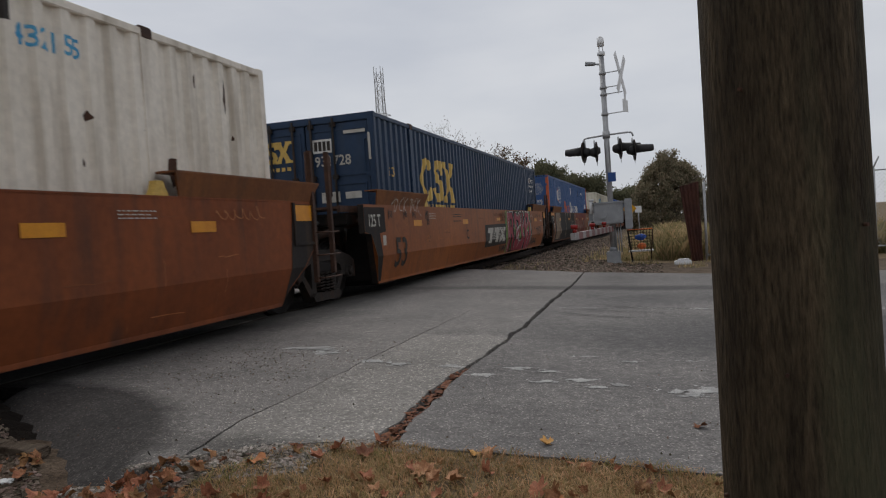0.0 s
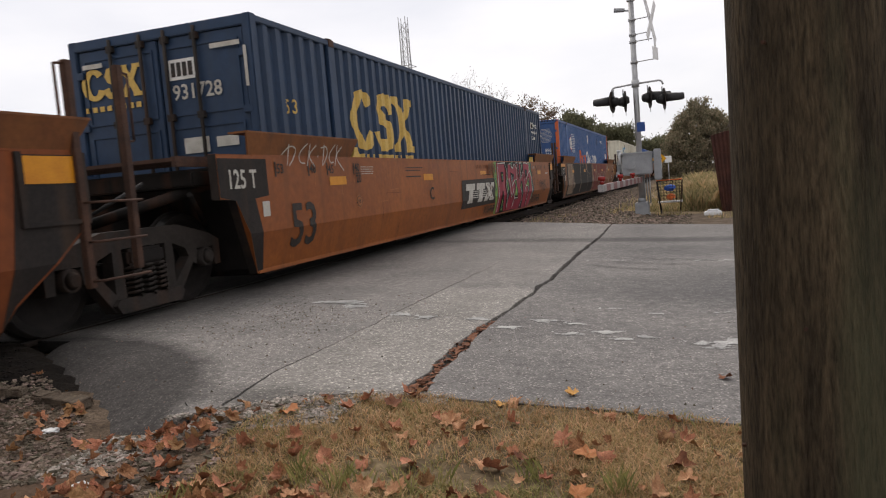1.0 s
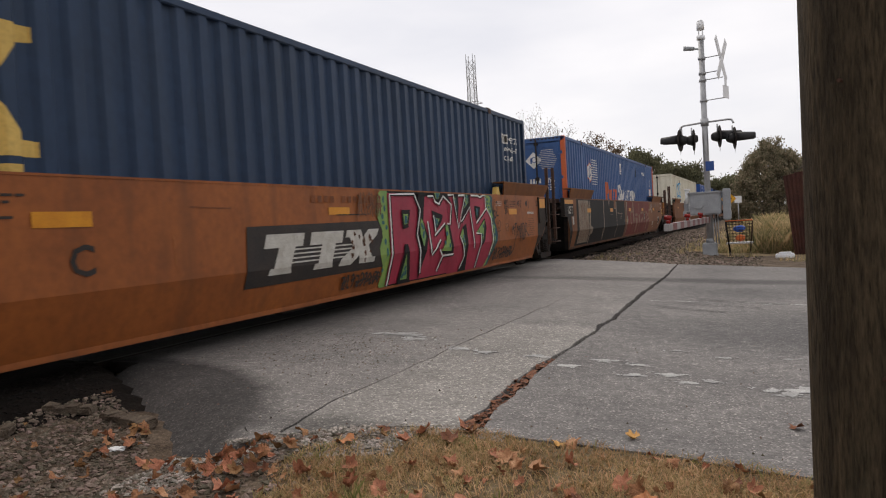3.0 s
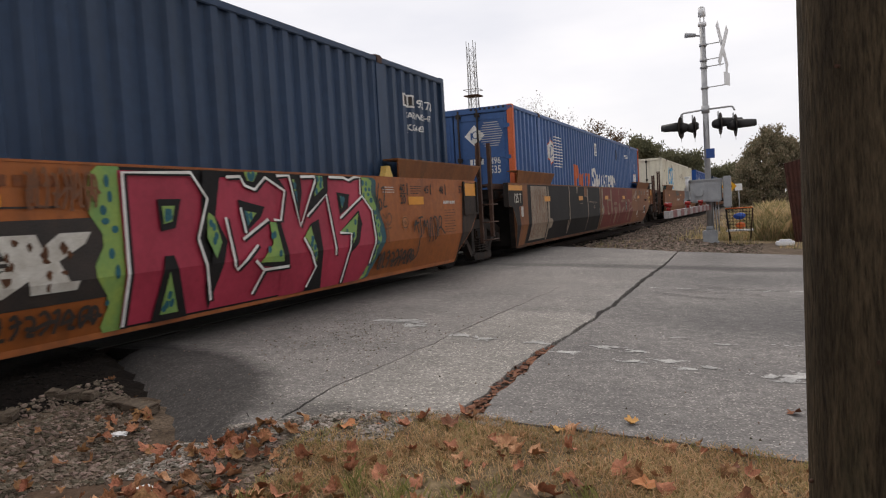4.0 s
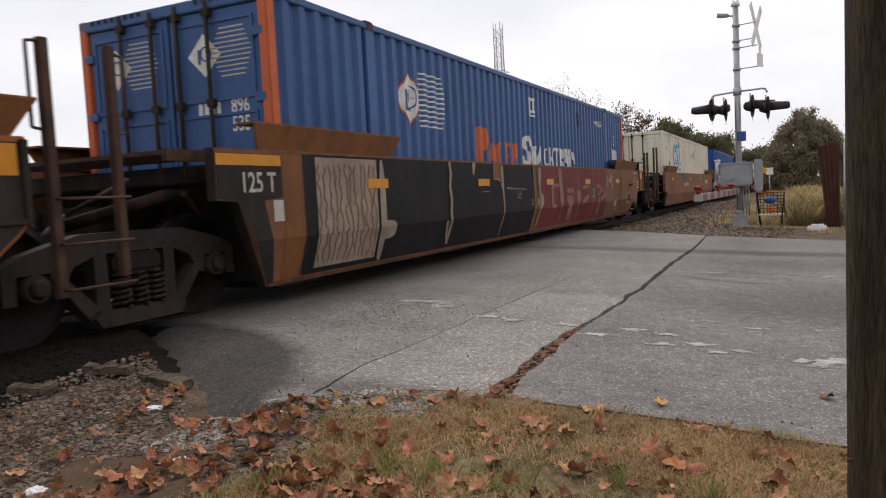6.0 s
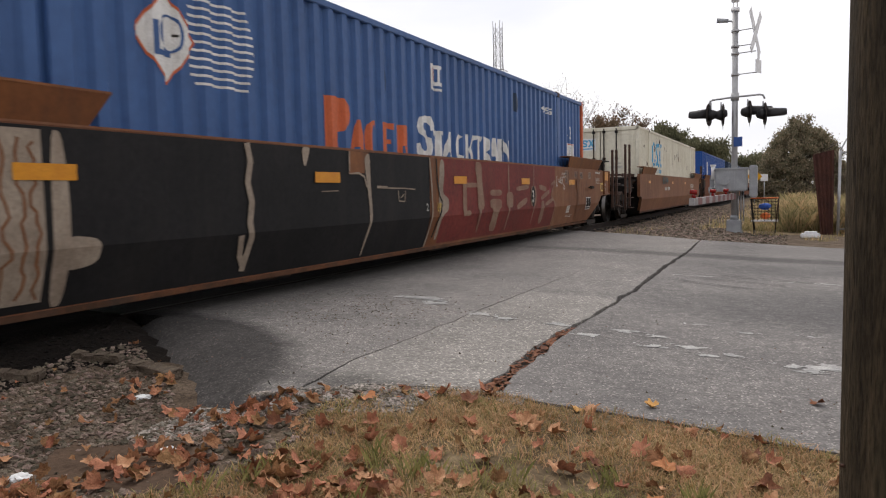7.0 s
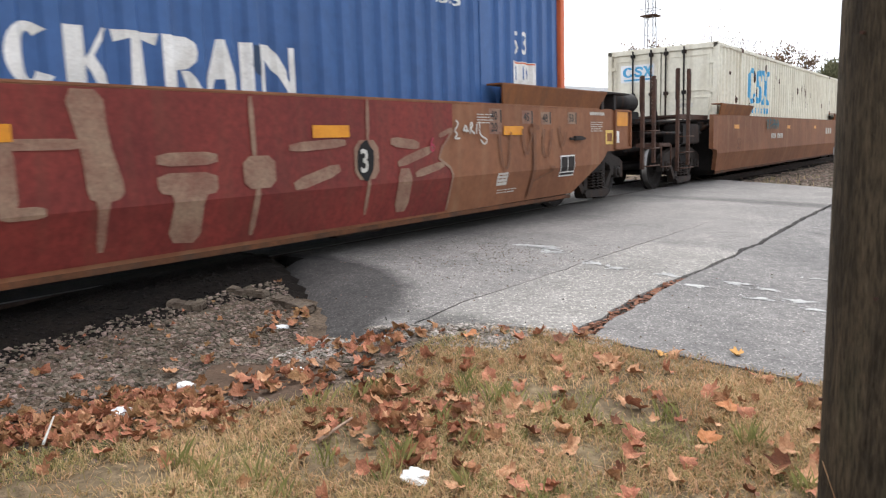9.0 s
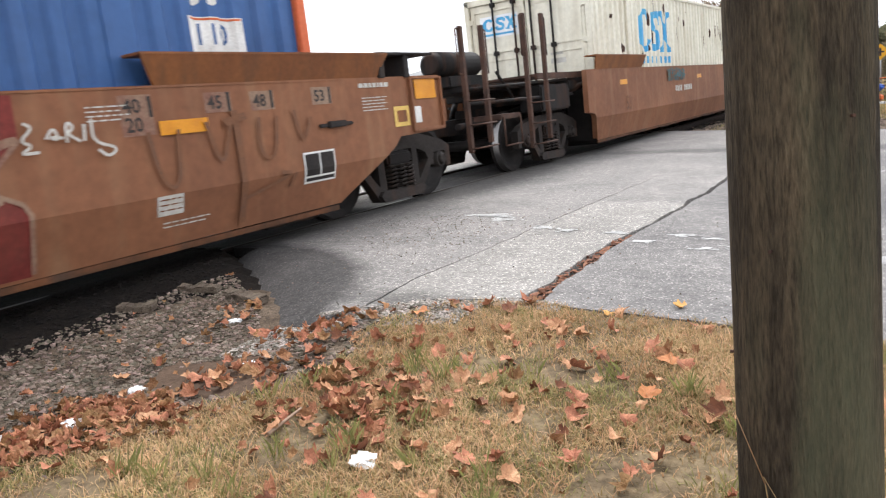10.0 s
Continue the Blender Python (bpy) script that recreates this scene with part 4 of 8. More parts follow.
while count < 235:
    y = rr.uniform(1.3, 3.9)
    x = rr.uniform(-3.2, 1.4)
    pile = (1.0 if y < 1.85 else 0.16) * math.exp(-((x + 2.4 + 0.6 * max(0, 2.1 - y)) / 0.38) ** 2) + 0.6 * math.exp(-((x + 1.5) / 0.3) ** 2 - ((y - 2.15) / 0.4) ** 2) + 0.22 * math.exp(-((x + 1.75) / 0.4) ** 2 - ((y - 2.9) / 0.4) ** 2) + 0.3 * math.exp(-((x + 0.9) / 0.5) ** 2 - ((y - 2.3) / 0.4) ** 2) + (0.17 if x > -2.0 else 0.05)
    if y > near_edge(x) - 0.02 or rr.random() > pile:
        continue
    drop_leaf(x, y, LEAVES[count % 24], rr.uniform(0.4, 1.05), "curled dead brown leaf on the verge", 1.0)
    count += 1
verts, faces = [], []
shapes = [([v.co.copy() for v in m.vertices], [tuple(p.vertices) for p in m.polygons]) for m in LEAVES[:12]]
count = 0
while count < 1450:
    y, x = rr.uniform(0.6, 3.9), rr.uniform(-4.2, 1.6)
    line = -2.45 - 0.62 * max(0, 2.1 - y) + 0.12 * wob(x, y, 2.0, 3)
    pile = (1.0 if y < 1.9 else 0.16) * math.exp(-((x - line) / (0.34 if y < 2.1 else 0.2)) ** 2) + 0.012
    pile += 0.7 * math.exp(-((x + 3.15) / 0.20) ** 2 - ((y - 3.35) / 0.25) ** 2) + 0.3 * math.exp(-((x + 2.65) / 0.15) ** 2 - ((y - 2.95) / 0.15) ** 2) + 0.45 * math.exp(-((x + 1.5) / 0.25) ** 2 - ((y - 2.15) / 0.3) ** 2)
    if y > near_edge(x) or rr.random() > pile:
        continue
    m = pose(x, y, ground_z(x, y) + 0.028, rr.uniform(-50, 50), rr.uniform(-50, 50), rr.uniform(0, 360)) @ Matrix.Scale(rr.uniform(0.16, 0.85), 4)
    b = len(verts)
    sv, sf = shapes[count % 12]
    verts += [tuple(m @ c) for c in sv]
    faces += [tuple(b + i for i in f) for f in sf]
    count += 1
tagged(new("leaf_litter", soup("leaf_litter", verts, faces, "leaf")), "drift of dead brown leaves between grass and gravel", "leaf litter", kind="stuff")


def crumple(name, x, y, s, seed, label, mat="paper", flat=0.5):
    r = random.Random(seed)
    bm = bmesh.new()
    bmesh.ops.create_icosphere(bm, subdivisions=3, radius=s)
    for v in bm.verts:
        v.co *= 1 + 0.45 * noise.noise(v.co * (2.2 / s) + Vector((seed, 0, 0))) + r.uniform(-0.16, 0.16)
        v.co.z *= flat
        v.co.x *= 1.3
    return solid(name, bm, mat, label, "litter", "litter on the verge", at=(x, y, ground_z(x, y) + s * flat * 0.7))


crumple("paper_scrap", -2.76, 1.64, 0.055, 1, "crumpled white paper scrap among leaves")
crumple("paper_scrap", -1.19, 1.78, 0.042, 2, "crumpled white paper scrap in the grass")
crumple("paper_scrap", -2.92, 2.05, 0.035, 3, "small crumpled white paper among leaves")
crumple("paper_scrap", -2.5, 2.45, 0.03, 4, "small white scrap at the edge of the gravel")
crumple("paper_scrap", -3.2, 1.15, 0.04, 5, "crumpled white paper scrap among leaves")
crumple("paper_scrap", -3.3, 3.05, 0.035, 6, "white scrap beside the broken timber", flat=0.3)
crumple("dark_stone", -2.735, 3.917, 0.022, 8, "small dark stone on the asphalt", "end_dark", 0.8)
bm = bmesh.new()
tube(bm, (-1.67, 1.79, 0.075), (-1.68, 1.99, 0.10), 0.009, 0.005, seg=7)
solid("stick", bm, "faded_tan", "short bleached stick lying in the grass", "stick")
bm = bmesh.new()
tube(bm, (-2.65, 1.22, ground_z(-2.65, 1.22) + 0.05), (-2.89, 1.38, ground_z(-2.89, 1.38) + 0.08), 0.006, 0.004, seg=7)
solid("stick", bm, "stencil", "thin pale stick lying on the dead leaves", "stick")
for p, q, w in (((-4.24, 3.36), (-3.95, 3.46), 0.05), ((-3.82, 3.45), (-3.38, 3.36), 0.055), ((-4.27, 2.86), (-4.05, 2.99), 0.06)):
    bm = bmesh.new()
    half = math.hypot(q[0] - p[0], q[1] - p[1]) / 2
    for k in range(4):
        u0, u1 = -half + half * k / 2, -half + half * (k + 1) / 2
        box(bm, u0, u1 + 0.004, -w * rr.uniform(0.7, 1.05), w * rr.uniform(0.7, 1.05), -0.03, 0.022 + rr.uniform(-0.008, 0.012), 0.008)
    for v in bm.verts:
        v.co += Vector((rr.uniform(-0.008, 0.008), rr.uniform(-0.008, 0.008), rr.uniform(-0.006, 0.006)))
    ob = solid("broken_timber", bm, "timber", "rotten broken timber lying in the gravel", "timber", "timber pieces")
    cx, cy = (p[0] + q[0]) / 2, (p[1] + q[1]) / 2
    ob.matrix_world = pose(cx, cy, ground_z(cx, cy) + 0.02, 4, 3, math.degrees(math.atan2(q[1] - p[1], q[0] - p[0])))

# ---------------------------------------------------------------- utility pole
bm = bmesh.new()
seg, rows = 40, 90
ring = []
for j in range(rows + 1):
    z = -0.15 + 8.0 * (j / rows) ** 1.4
    rad = 0.165 - 0.006 * z
    ring.append([bm.verts.new((rad * (1 + 0.012 * noise.noise(Vector((math.cos(6.2832 * i / seg) * 3, math.sin(6.2832 * i / seg) * 3, z * 0.5)))) * math.cos(6.2832 * i / seg),
                               rad * (1 + 0.02 * noise.noise(Vector((i * 0.9, 5, z * 0.7)))) * math.sin(6.2832 * i / seg), z)) for i in range(seg)])
for a, b in zip(ring, ring[1:]):
    for i in range(seg):
        f = bm.faces.new((a[i], a[(i + 1) % seg], b[(i + 1) % seg], b[i]))
        f.smooth = True
bm.faces.new(ring[-1])
pole = solid("utility_pole", bm, "pole", "weathered dark brown timber utility pole in the grass", "pole", at=(0.208, 1.865, 0))
for k in range(7):
    a, z = 3.4 + 0.35 * k, 0.55 + 0.28 * ((k * 5) % 7)
    bm = bmesh.new()
    p = Vector((0.16 * math.cos(a), 0.16 * math.sin(a), z))
    tube(bm, p * 1.0, (p.x * 1.06, p.y * 1.06, z), 0.004, seg=6)
    part("staple", bm, "rust_bar", pole)
bm = bmesh.new()
for x, y, h in ((-0.04, -0.155, 0.45), (0.02, -0.165, 0.30), (-0.1, -0.13, 0.25)):
    tube(bm, (x, y, 0), (x - 0.03, y - 0.01, h * 0.6), 0.002, 0.0015, seg=4)
    tube(bm, (x - 0.03, y - 0.01, h * 0.6), (x - 0.09, y - 0.02, h), 0.0015, 0.0008, seg=4)
solid("grass_stalk", bm, "blade", "thin dry stalks at the foot of the pole", "grass", kind="stuff", at=(0.208, 1.865, 0))

# ---------------------------------------------------------------- crossing signal with gate
MX, MY = -1.293, 19.5
MZ = ground_z(MX, MY)
signal = thing("crossing_signal", "grey railway crossing signal mast with black hooded lights", "signal", at=(MX, MY, MZ))
signal.scale = (0.895, 0.895, 0.895)
bm = bmesh.new()
tube(bm, (0, 0, 0), (0, 0, 5.98), 0.082, 0.075, seg=18)
part("mast", bm, "aluminium", signal)
bm = bmesh.new()
tube(bm, (0, 0, 5.92), (0, 0, 6.02), 0.11, seg=16)
for k in range(4):
    q = 0.785 + 1.571 * k
    tube(bm, (0.07 * math.cos(q), 0.07 * math.sin(q), 6.02), (0.07 * math.cos(q), 0.07 * math.sin(q), 6.18), 0.014, seg=6)
tube(bm, (0, 0, 6.18), (0, 0, 6.40), 0.10, 0.095, seg=16)
tube(bm, (0, 0, 6.40), (0, 0, 6.46), 0.095, 0.03, seg=16)
part("bell", bm, "sign_white", signal, "pale bell on top of the mast")
bm = bmesh.new()
tube(bm, (0.0, 0, 5.66), (-0.22, 0, 5.70), 0.025, seg=8)
tube(bm, (-0.18, 0, 5.70), (-0.46, 0, 5.74), 0.05, 0.07, seg=12)
part("mast_lamp", bm, "case_grey", signal)
bm = bmesh.new()
box(bm, -0.19, 0.19, -0.19, 0.19, -0.05, 0.34, 0.02)
box(bm, -0.22, 0.22, -0.22, 0.22, -0.06, 0.03, 0.01)
tube(bm, (0, 0, 0.34), (0, 0, 0.46), 0.12, 0.09, seg=16)
part("base_box", bm, "case_grey", signal, "grey junction box at the foot")
for x in (0.10, 0.17, 0.24):
    bm = bmesh.new()
    tube(bm, (x, -0.03, 0.3), (x, -0.03, 1.15), 0.018, seg=8)
    part("conduit", bm, "aluminium", signal)
bm = bmesh.new()
bend = [(-0.66, 3.50), (-0.64, 3.58), (-0.56, 3.62), (0.0, 3.66), (0.62, 3.68), (0.70, 3.66), (0.74, 3.56)]
for (xa, za), (xb, zb) in zip(bend, bend[1:]):
    tube(bm, (xa, 0, za), (xb, 0, zb), 0.026, seg=10)
tube(bm, (0, 0, 3.56), (0, 0, 3.76), 0.105, seg=16)
part("light_bar", bm, "aluminium", signal)


def flasher(x, z, side, yaw, reach):
    """A background disc with a lamp housing behind and a long hood before it; side tells which way along the road it looks."""
    root = new("flasher")
    root.parent = signal
    root.matrix_basis = pose(x, 0, z, 0, 0, yaw)
    bm = bmesh.new()
    tube(bm, (-side * 0.05, 0, 0.10), (-side * 0.05, 0, 0.34), 0.02, seg=8)
    part("hanger", bm, "aluminium", root)
    bm = bmesh.new()
    tube(bm, (-side * 0.008, 0, 0), (side * 0.008, 0, 0), 0.30, seg=32)
    part("background_disc", bm, "cast_steel", root, "dark grey background disc")
    bm = bmesh.new()
    tube(bm, (-side * 0.19, 0, 0), (-side * 0.008, 0, 0), 0.10, 0.165, seg=18)
    tube(bm, (-side * 0.22, 0, 0), (-side * 0.19, 0, 0), 0.06, 0.10, seg=18)
    part("lamp_housing", bm, "hood", root)
    bm = bmesh.new()
    n = 18
    pts = [(math.cos(math.pi * (-0.16 + 1.32 * i / n)) * 0.165, math.sin(math.pi * (-0.16 + 1.32 * i / n)) * 0.165) for i in range(n + 1)]
    near = [bm.verts.new((side * 0.008, py, pz)) for py, pz in pts]
    far = [bm.verts.new((side * reach, py * 0.74, pz * 0.74 + 0.005)) for py, pz in pts]
    for i in range(n):
        bm.faces.new((near[i], near[i + 1], far[i + 1], far[i])).smooth = True
    hood = part("hood", bm, "hood", root)
    hood.modifiers.new("thickness", "SOLIDIFY").thickness = 0.008
    bm = bmesh.new()
    tube(bm, (side * 0.008, 0, 0), (side * 0.03, 0, 0), 0.15, seg=20)
    part("lens", bm, "lens_red", root, "dark red lens")
    bm = bmesh.new()
    tube(bm, (0, 0, -0.29), (0, 0, -0.40), 0.012, 0.004, seg=6)
    part("drip_tip", bm, "aluminium", root)


flasher(-0.66, 3.22, -1, -10, 0.52)
flasher(-0.30, 3.20, 1, 12, 0.10)
flasher(0.37, 3.24, 1, 13, 0.56)
flasher(0.75, 3.16, 1, 11, 0.52)
crossbuck = new("crossbuck")
crossbuck.parent = signal
for e in (-1, 1):
    bm = bmesh.new()
    box(bm, -0.005, 0.005, -0.68, 0.68, -0.11, 0.11)
    ob = part("blade", bm, "sign_white", crossbuck, "white crossbuck blade")
    ob.matrix_basis = pose(0.50 + 0.012 * e, 0.05, 5.34, 52 * e, 0, -14)
    for k in range(5):
        bm = bmesh.new()
        box(bm, -0.009, -0.0055, -0.52 + k * 0.22, -0.40 + k * 0.22, -0.06, 0.06)
        ob = part("blade_mark", bm, "case_grey", crossbuck)
        ob.matrix_basis = pose(0.50 + 0.012 * e, 0.05, 5.34, 52 * e, 0, -14)
for z, x in ((5.44, 0.46), (5.03, 0.46), (4.84, 0.52), (4.28, 0.58)):
    bm = bmesh.new()
    tube(bm, (0.0, 0, z - 0.03), (x, 0.02, z), 0.014, seg=6)
    tube(bm, (0, 0, z - 0.07), (0, 0, z), 0.10, seg=16)
    part("sign_bracket", bm, "aluminium", crossbuck)
for z0, z1, w, nm in ((4.60, 4.92, 0.07, "number_plate"), (4.26, 4.60, 0.20, "track_plate")):
    bm = bmesh.new()
    box(bm, -0.005, 0.005, -w, w, z0, z1)
    ob = part(nm, bm, "sign_white", crossbuck, "small white plate below the crossbuck")
    ob.matrix_basis = pose(0.58, 0.02, 0, 0, 0, -18)
    bm = bmesh.new()
    box(bm, -0.009, -0.0055, -w * 0.6, w * 0.6, z0 + 0.07, z1 - 0.07)
    ob = part("plate_mark", bm, "case_grey", crossbuck)
    ob.matrix_basis = pose(0.58, 0.02, 0, 0, 0, -18)
bm = bmesh.new()
box(bm, -0.02, 0.20, -0.105, -0.092, 2.32, 2.58, 0.004)
part("notice_plate", bm, "sign_blue", signal, "small blue notice plate")
# gate machine and lowered arm
gate = thing("crossing_gate", "grey gate machine with a lowered red and white striped arm", "gate", at=(MX, MY, MZ))
bm = bmesh.new()
box(bm, -0.42, 0.30, -0.22, 0.22, 1.00, 1.55, 0.03)
box(bm, -0.45, 0.33, -0.25, 0.25, 1.52, 1.57, 0.015)
tube(bm, (-0.2, -0.22, 1.25), (-0.2, -0.30, 1.25), 0.10, seg=16)
for x in (-0.3, 0.0, 0.2):
    box(bm, x - 0.015, x + 0.015, -0.235, -0.215, 1.04, 1.5, 0.004)
part("machine_case", bm, "case_grey", gate)
bm = bmesh.new()
box(bm, 0.34, 0.52, -0.14, 0.14, 0.86, 1.62, 0.02)
part("relay_case", bm, "case_grey", gate)
bm = bmesh.new()
tube(bm, (-0.48, -0.1, 1.30), (-0.48, -0.1, 1.62), 0.05, seg=12)
tube(bm, (-0.48, -0.1, 1.62), (-0.48, -0.1, 1.66), 0.07, seg=12)
part("gate_motor_cap", bm, "sign_white", gate)
for x in (-0.55, 0.42):
    bm = bmesh.new()
    box(bm, x - 0.04, x + 0.04, -0.10, 0.70, 0.98, 1.12, 0.01)
    box(bm, x - 0.05, x + 0.05, 0.30, 0.72, 0.80, 1.40, 0.02)
    part("counterweight", bm, "case_grey", gate)
bm = bmesh.new()
tube(bm, (-0.6, 0, 1.05), (0.48, 0, 1.05), 0.04, seg=10)
part("shaft", bm, "steel_dark", gate)
ARM_Z, ARM_LEN = 1.0 - MZ, 8.55
for k in range(16):
    bm = bmesh.new()
    y0, y1 = -0.1 - k * ARM_LEN / 16, -0.1 - (k + 1) * ARM_LEN / 16
    box(bm, -0.035, 0.035, y1, y0, ARM_Z - 0.14 * (1 - 0.018 * k) / 1, ARM_Z + 0.0, 0.004)
    part("arm_stripe", bm, "gate_red" if k % 2 == 0 else "gate_white", gate)
for y in (-2.6, -5.5, -8.4):
    bm = bmesh.new()
    tube(bm, (0, y, ARM_Z), (0, y, ARM_Z + 0.05), 0.03, seg=8)
    tube(bm, (-0.05, y, ARM_Z + 0.09), (0.05, y, ARM_Z + 0.08), 0.034, seg=14)
    part("arm_lamp", bm, "lens_red", gate, "small red gate lamp")

# shopping cart full of litter
cart = thing("shopping_cart", "wire shopping cart holding blue and orange litter", "cart", at=(-0.60, 19.3, ground_z(-0.60, 19.3)))
for sx in (-0.3, 0.3):
    for sy in (-0.22, 0.22):
        bm = bmesh.new()
        tube(bm, (sx * 0.75, sy, 0.06), (sx, sy, 0.84), 0.014, seg=6)
        part("upright", bm, "steel_dark", cart)
        bm = bmesh.new()
        tube(bm, (sx * 0.75 - 0.012, sy, 0.05), (sx * 0.75 + 0.012, sy, 0.05), 0.05, seg=12)
        part("castor", bm, "hood", cart)
bm = bmesh.new()
for sy in (-0.22, 0.22):
    for z in np.linspace(0.32, 0.84, 8):
        tube(bm, (-0.3, sy, z), (0.3, sy, z), 0.0038, seg=4)
    for x in np.linspace(-0.3, 0.3, 9):
        tube(bm, (x, sy, 0.32), (x, sy, 0.84), 0.0038, seg=4)
for sx in (-0.3, 0.3):
    for z in np.linspace(0.32, 0.84, 8):
        tube(bm, (sx, -0.22, z), (sx, 0.22, z), 0.0038, seg=4)
for x in np.linspace(-0.3, 0.3, 8):
    tube(bm, (x, -0.22, 0.32), (x, 0.22, 0.32), 0.0038, seg=4)
part("basket", bm, "cast_steel", cart, "dark wire basket")
bm = bmesh.new()
tube(bm, (-0.3, -0.24, 0.86), (0.3, -0.24, 0.86), 0.012, seg=8)
part("handle", bm, "cart_orange", cart, "orange handle")
bm = bmesh.new()
box(bm, -0.3, 0.3, -0.2, 0.2, 0.30, 0.335, 0.008)
part("tray", bm, "sign_white", cart)
for nm, x, z, w, h, mt in (("blue_bag", 0.0, 0.66, 0.14, 0.09, "cart_blue"), ("orange_ball", 0.02, 0.44, 0.12, 0.085, "cart_orange")):
    bm = bmesh.new()
    bmesh.ops.create_icosphere(bm, subdivisions=2, radius=1)
    for v in bm.verts:
        v.co = Vector((v.co.x * w, v.co.y * 0.1, v.co.z * h)) * rr.uniform(0.88, 1.08)
    ob = solid(nm, bm, mt, "blue plastic bag in the shopping cart" if mt == "cart_blue" else "orange plastic lump in the shopping cart", "litter", at=(-0.60 + x, 19.26, ground_z(-0.60, 19.3) + z))

# rusted sheet fence with wire fence behind
fence = thing("sheet_fence", "rusted corrugated sheet fence leaning beside the road", "fence")
for k in range(5):
    bm = bmesh.new()
    x0, y0 = 0.44 + 0.10 * k, 20.0 + k * 0.8
    n = 9
    lo, hi = [], []
    for i in range(n + 1):
        y = y0 + 0.78 * i / n
        x = x0 + 0.1 * (i / n) + 0.02 * (i % 2)
        lo.append(bm.verts.new((x + 0.20, y, ground_z(x, y) - 0.05)))
        hi.append(bm.verts.new((x + 0.02 * wob(x, y, 2), y, 1.86 + 0.05 * wob(x, y, 2, k) + 0.06 * k)))
    for i in range(n):
        bm.faces.new((lo[i], lo[i + 1], hi[i + 1], hi[i]))
    ob = part("sheet", bm, "rust_sheet", fence)
    ob.modifiers.new("thickness", "SOLIDIFY").thickness = 0.006
bm = bmesh.new()
n = 9
lo, hi = [], []
for i in range(n + 1):
    x = 0.42 + 0.46 * i / n
    lo.append(bm.verts.new((x + 0.2 * (1 - i / n), 19.95 + 0.03 * (i % 2), -0.08)))
    hi.append(bm.verts.new((x, 19.95 + 0.03 * (i % 2), 1.88 + 0.10 * i / n)))
for i in range(n):
    bm.faces.new((lo[i], lo[i + 1], hi[i + 1], hi[i]))
ob = part("sheet", bm, "rust_sheet", fence)
ob.modifiers.new("thickness", "SOLIDIFY").thickness = 0.006
wire = thing("wire_fence", "grey chain-link fence with leaning posts and twigs", "fence")
for k in range(6):
    bm = bmesh.new()
    x = 0.97 + k * 1.9
    tube(bm, (x, 19.9, -0.15), (x + 0.03, 19.9, 1.95), 0.035, seg=10)
    tube(bm, (x + 0.03, 19.9, 1.95), (x + 0.16, 19.9, 2.22), 0.02, seg=6)
    part("post", bm, "aluminium", wire)
bm = bmesh.new()
for z in (0.1, 1.9):
    tube(bm, (0.97, 19.9, z), (10.6, 19.9, z), 0.018, seg=6)
part("rail", bm, "aluminium", wire)
bm = bmesh.new()
x = 0.97
while x < 10.4:
    for e in (-1, 1):
        a = (x if e > 0 else x + 1.8, 19.9, 0.1)
        b = (x + 1.8 if e > 0 else x, 19.9, 1.9)
        tube(bm, a, b, 0.0025, seg=3, caps=False)
    x += 0.09
part("mesh", bm, "aluminium", wire)
bm = bmesh.new()
box(bm, -0.2, 0.2, -0.12, 0.12, 0.0, 0.10, 0.02)
box(bm, -0.12, 0.14, -0.08, 0.08, 0.10, 0.14, 0.01)
ob = solid("pale_box", bm, "sign_white", "pale flat box lying at the roadside", "litter", at=(0.36, 18.6, ground_z(0.36, 18.6)))
for nm, x, y, h, mt, lab in (("warning_sign", -1.92, 46, 1.85, "sign_yellow", "yellow diamond warning sign on a post"), ("marker_sign", -1.58, 52, 1.85, "sign_white", "small white marker sign on a post")):
    z = ground_z(x, y)
    s = thing(nm, lab, "sign", at=(x, y, z))
    bm = bmesh.new()
    tube(bm, (0, 0, -0.1), (0, 0, h - z), 0.03, seg=8)
    part("post", bm, "aluminium", s)
    bm = bmesh.new()
    q = 0.42 if mt == "sign_yellow" else 0.22
    plate(bm, [(-q, 0), (0, -q), (q, 0), (0, q)] if mt == "sign_yellow" else rect(-q, q, -q, q), -0.05, -0.035)
    ob = part("sign_face", bm, mt, s)
    ob.location = (0, 0, h - z - 0.1)
    if mt == "sign_yellow":
        bm = bmesh.new()
        plate(bm, rect(-0.05, 0.05, -0.2, 0.2), -0.058, -0.054)
        plate(bm, rect(-0.18, 0.18, -0.04, 0.04), -0.0585, -0.0545)
        ob = part("sign_mark", bm, "black", s)
        ob.location = (0, 0, h - z - 0.1)


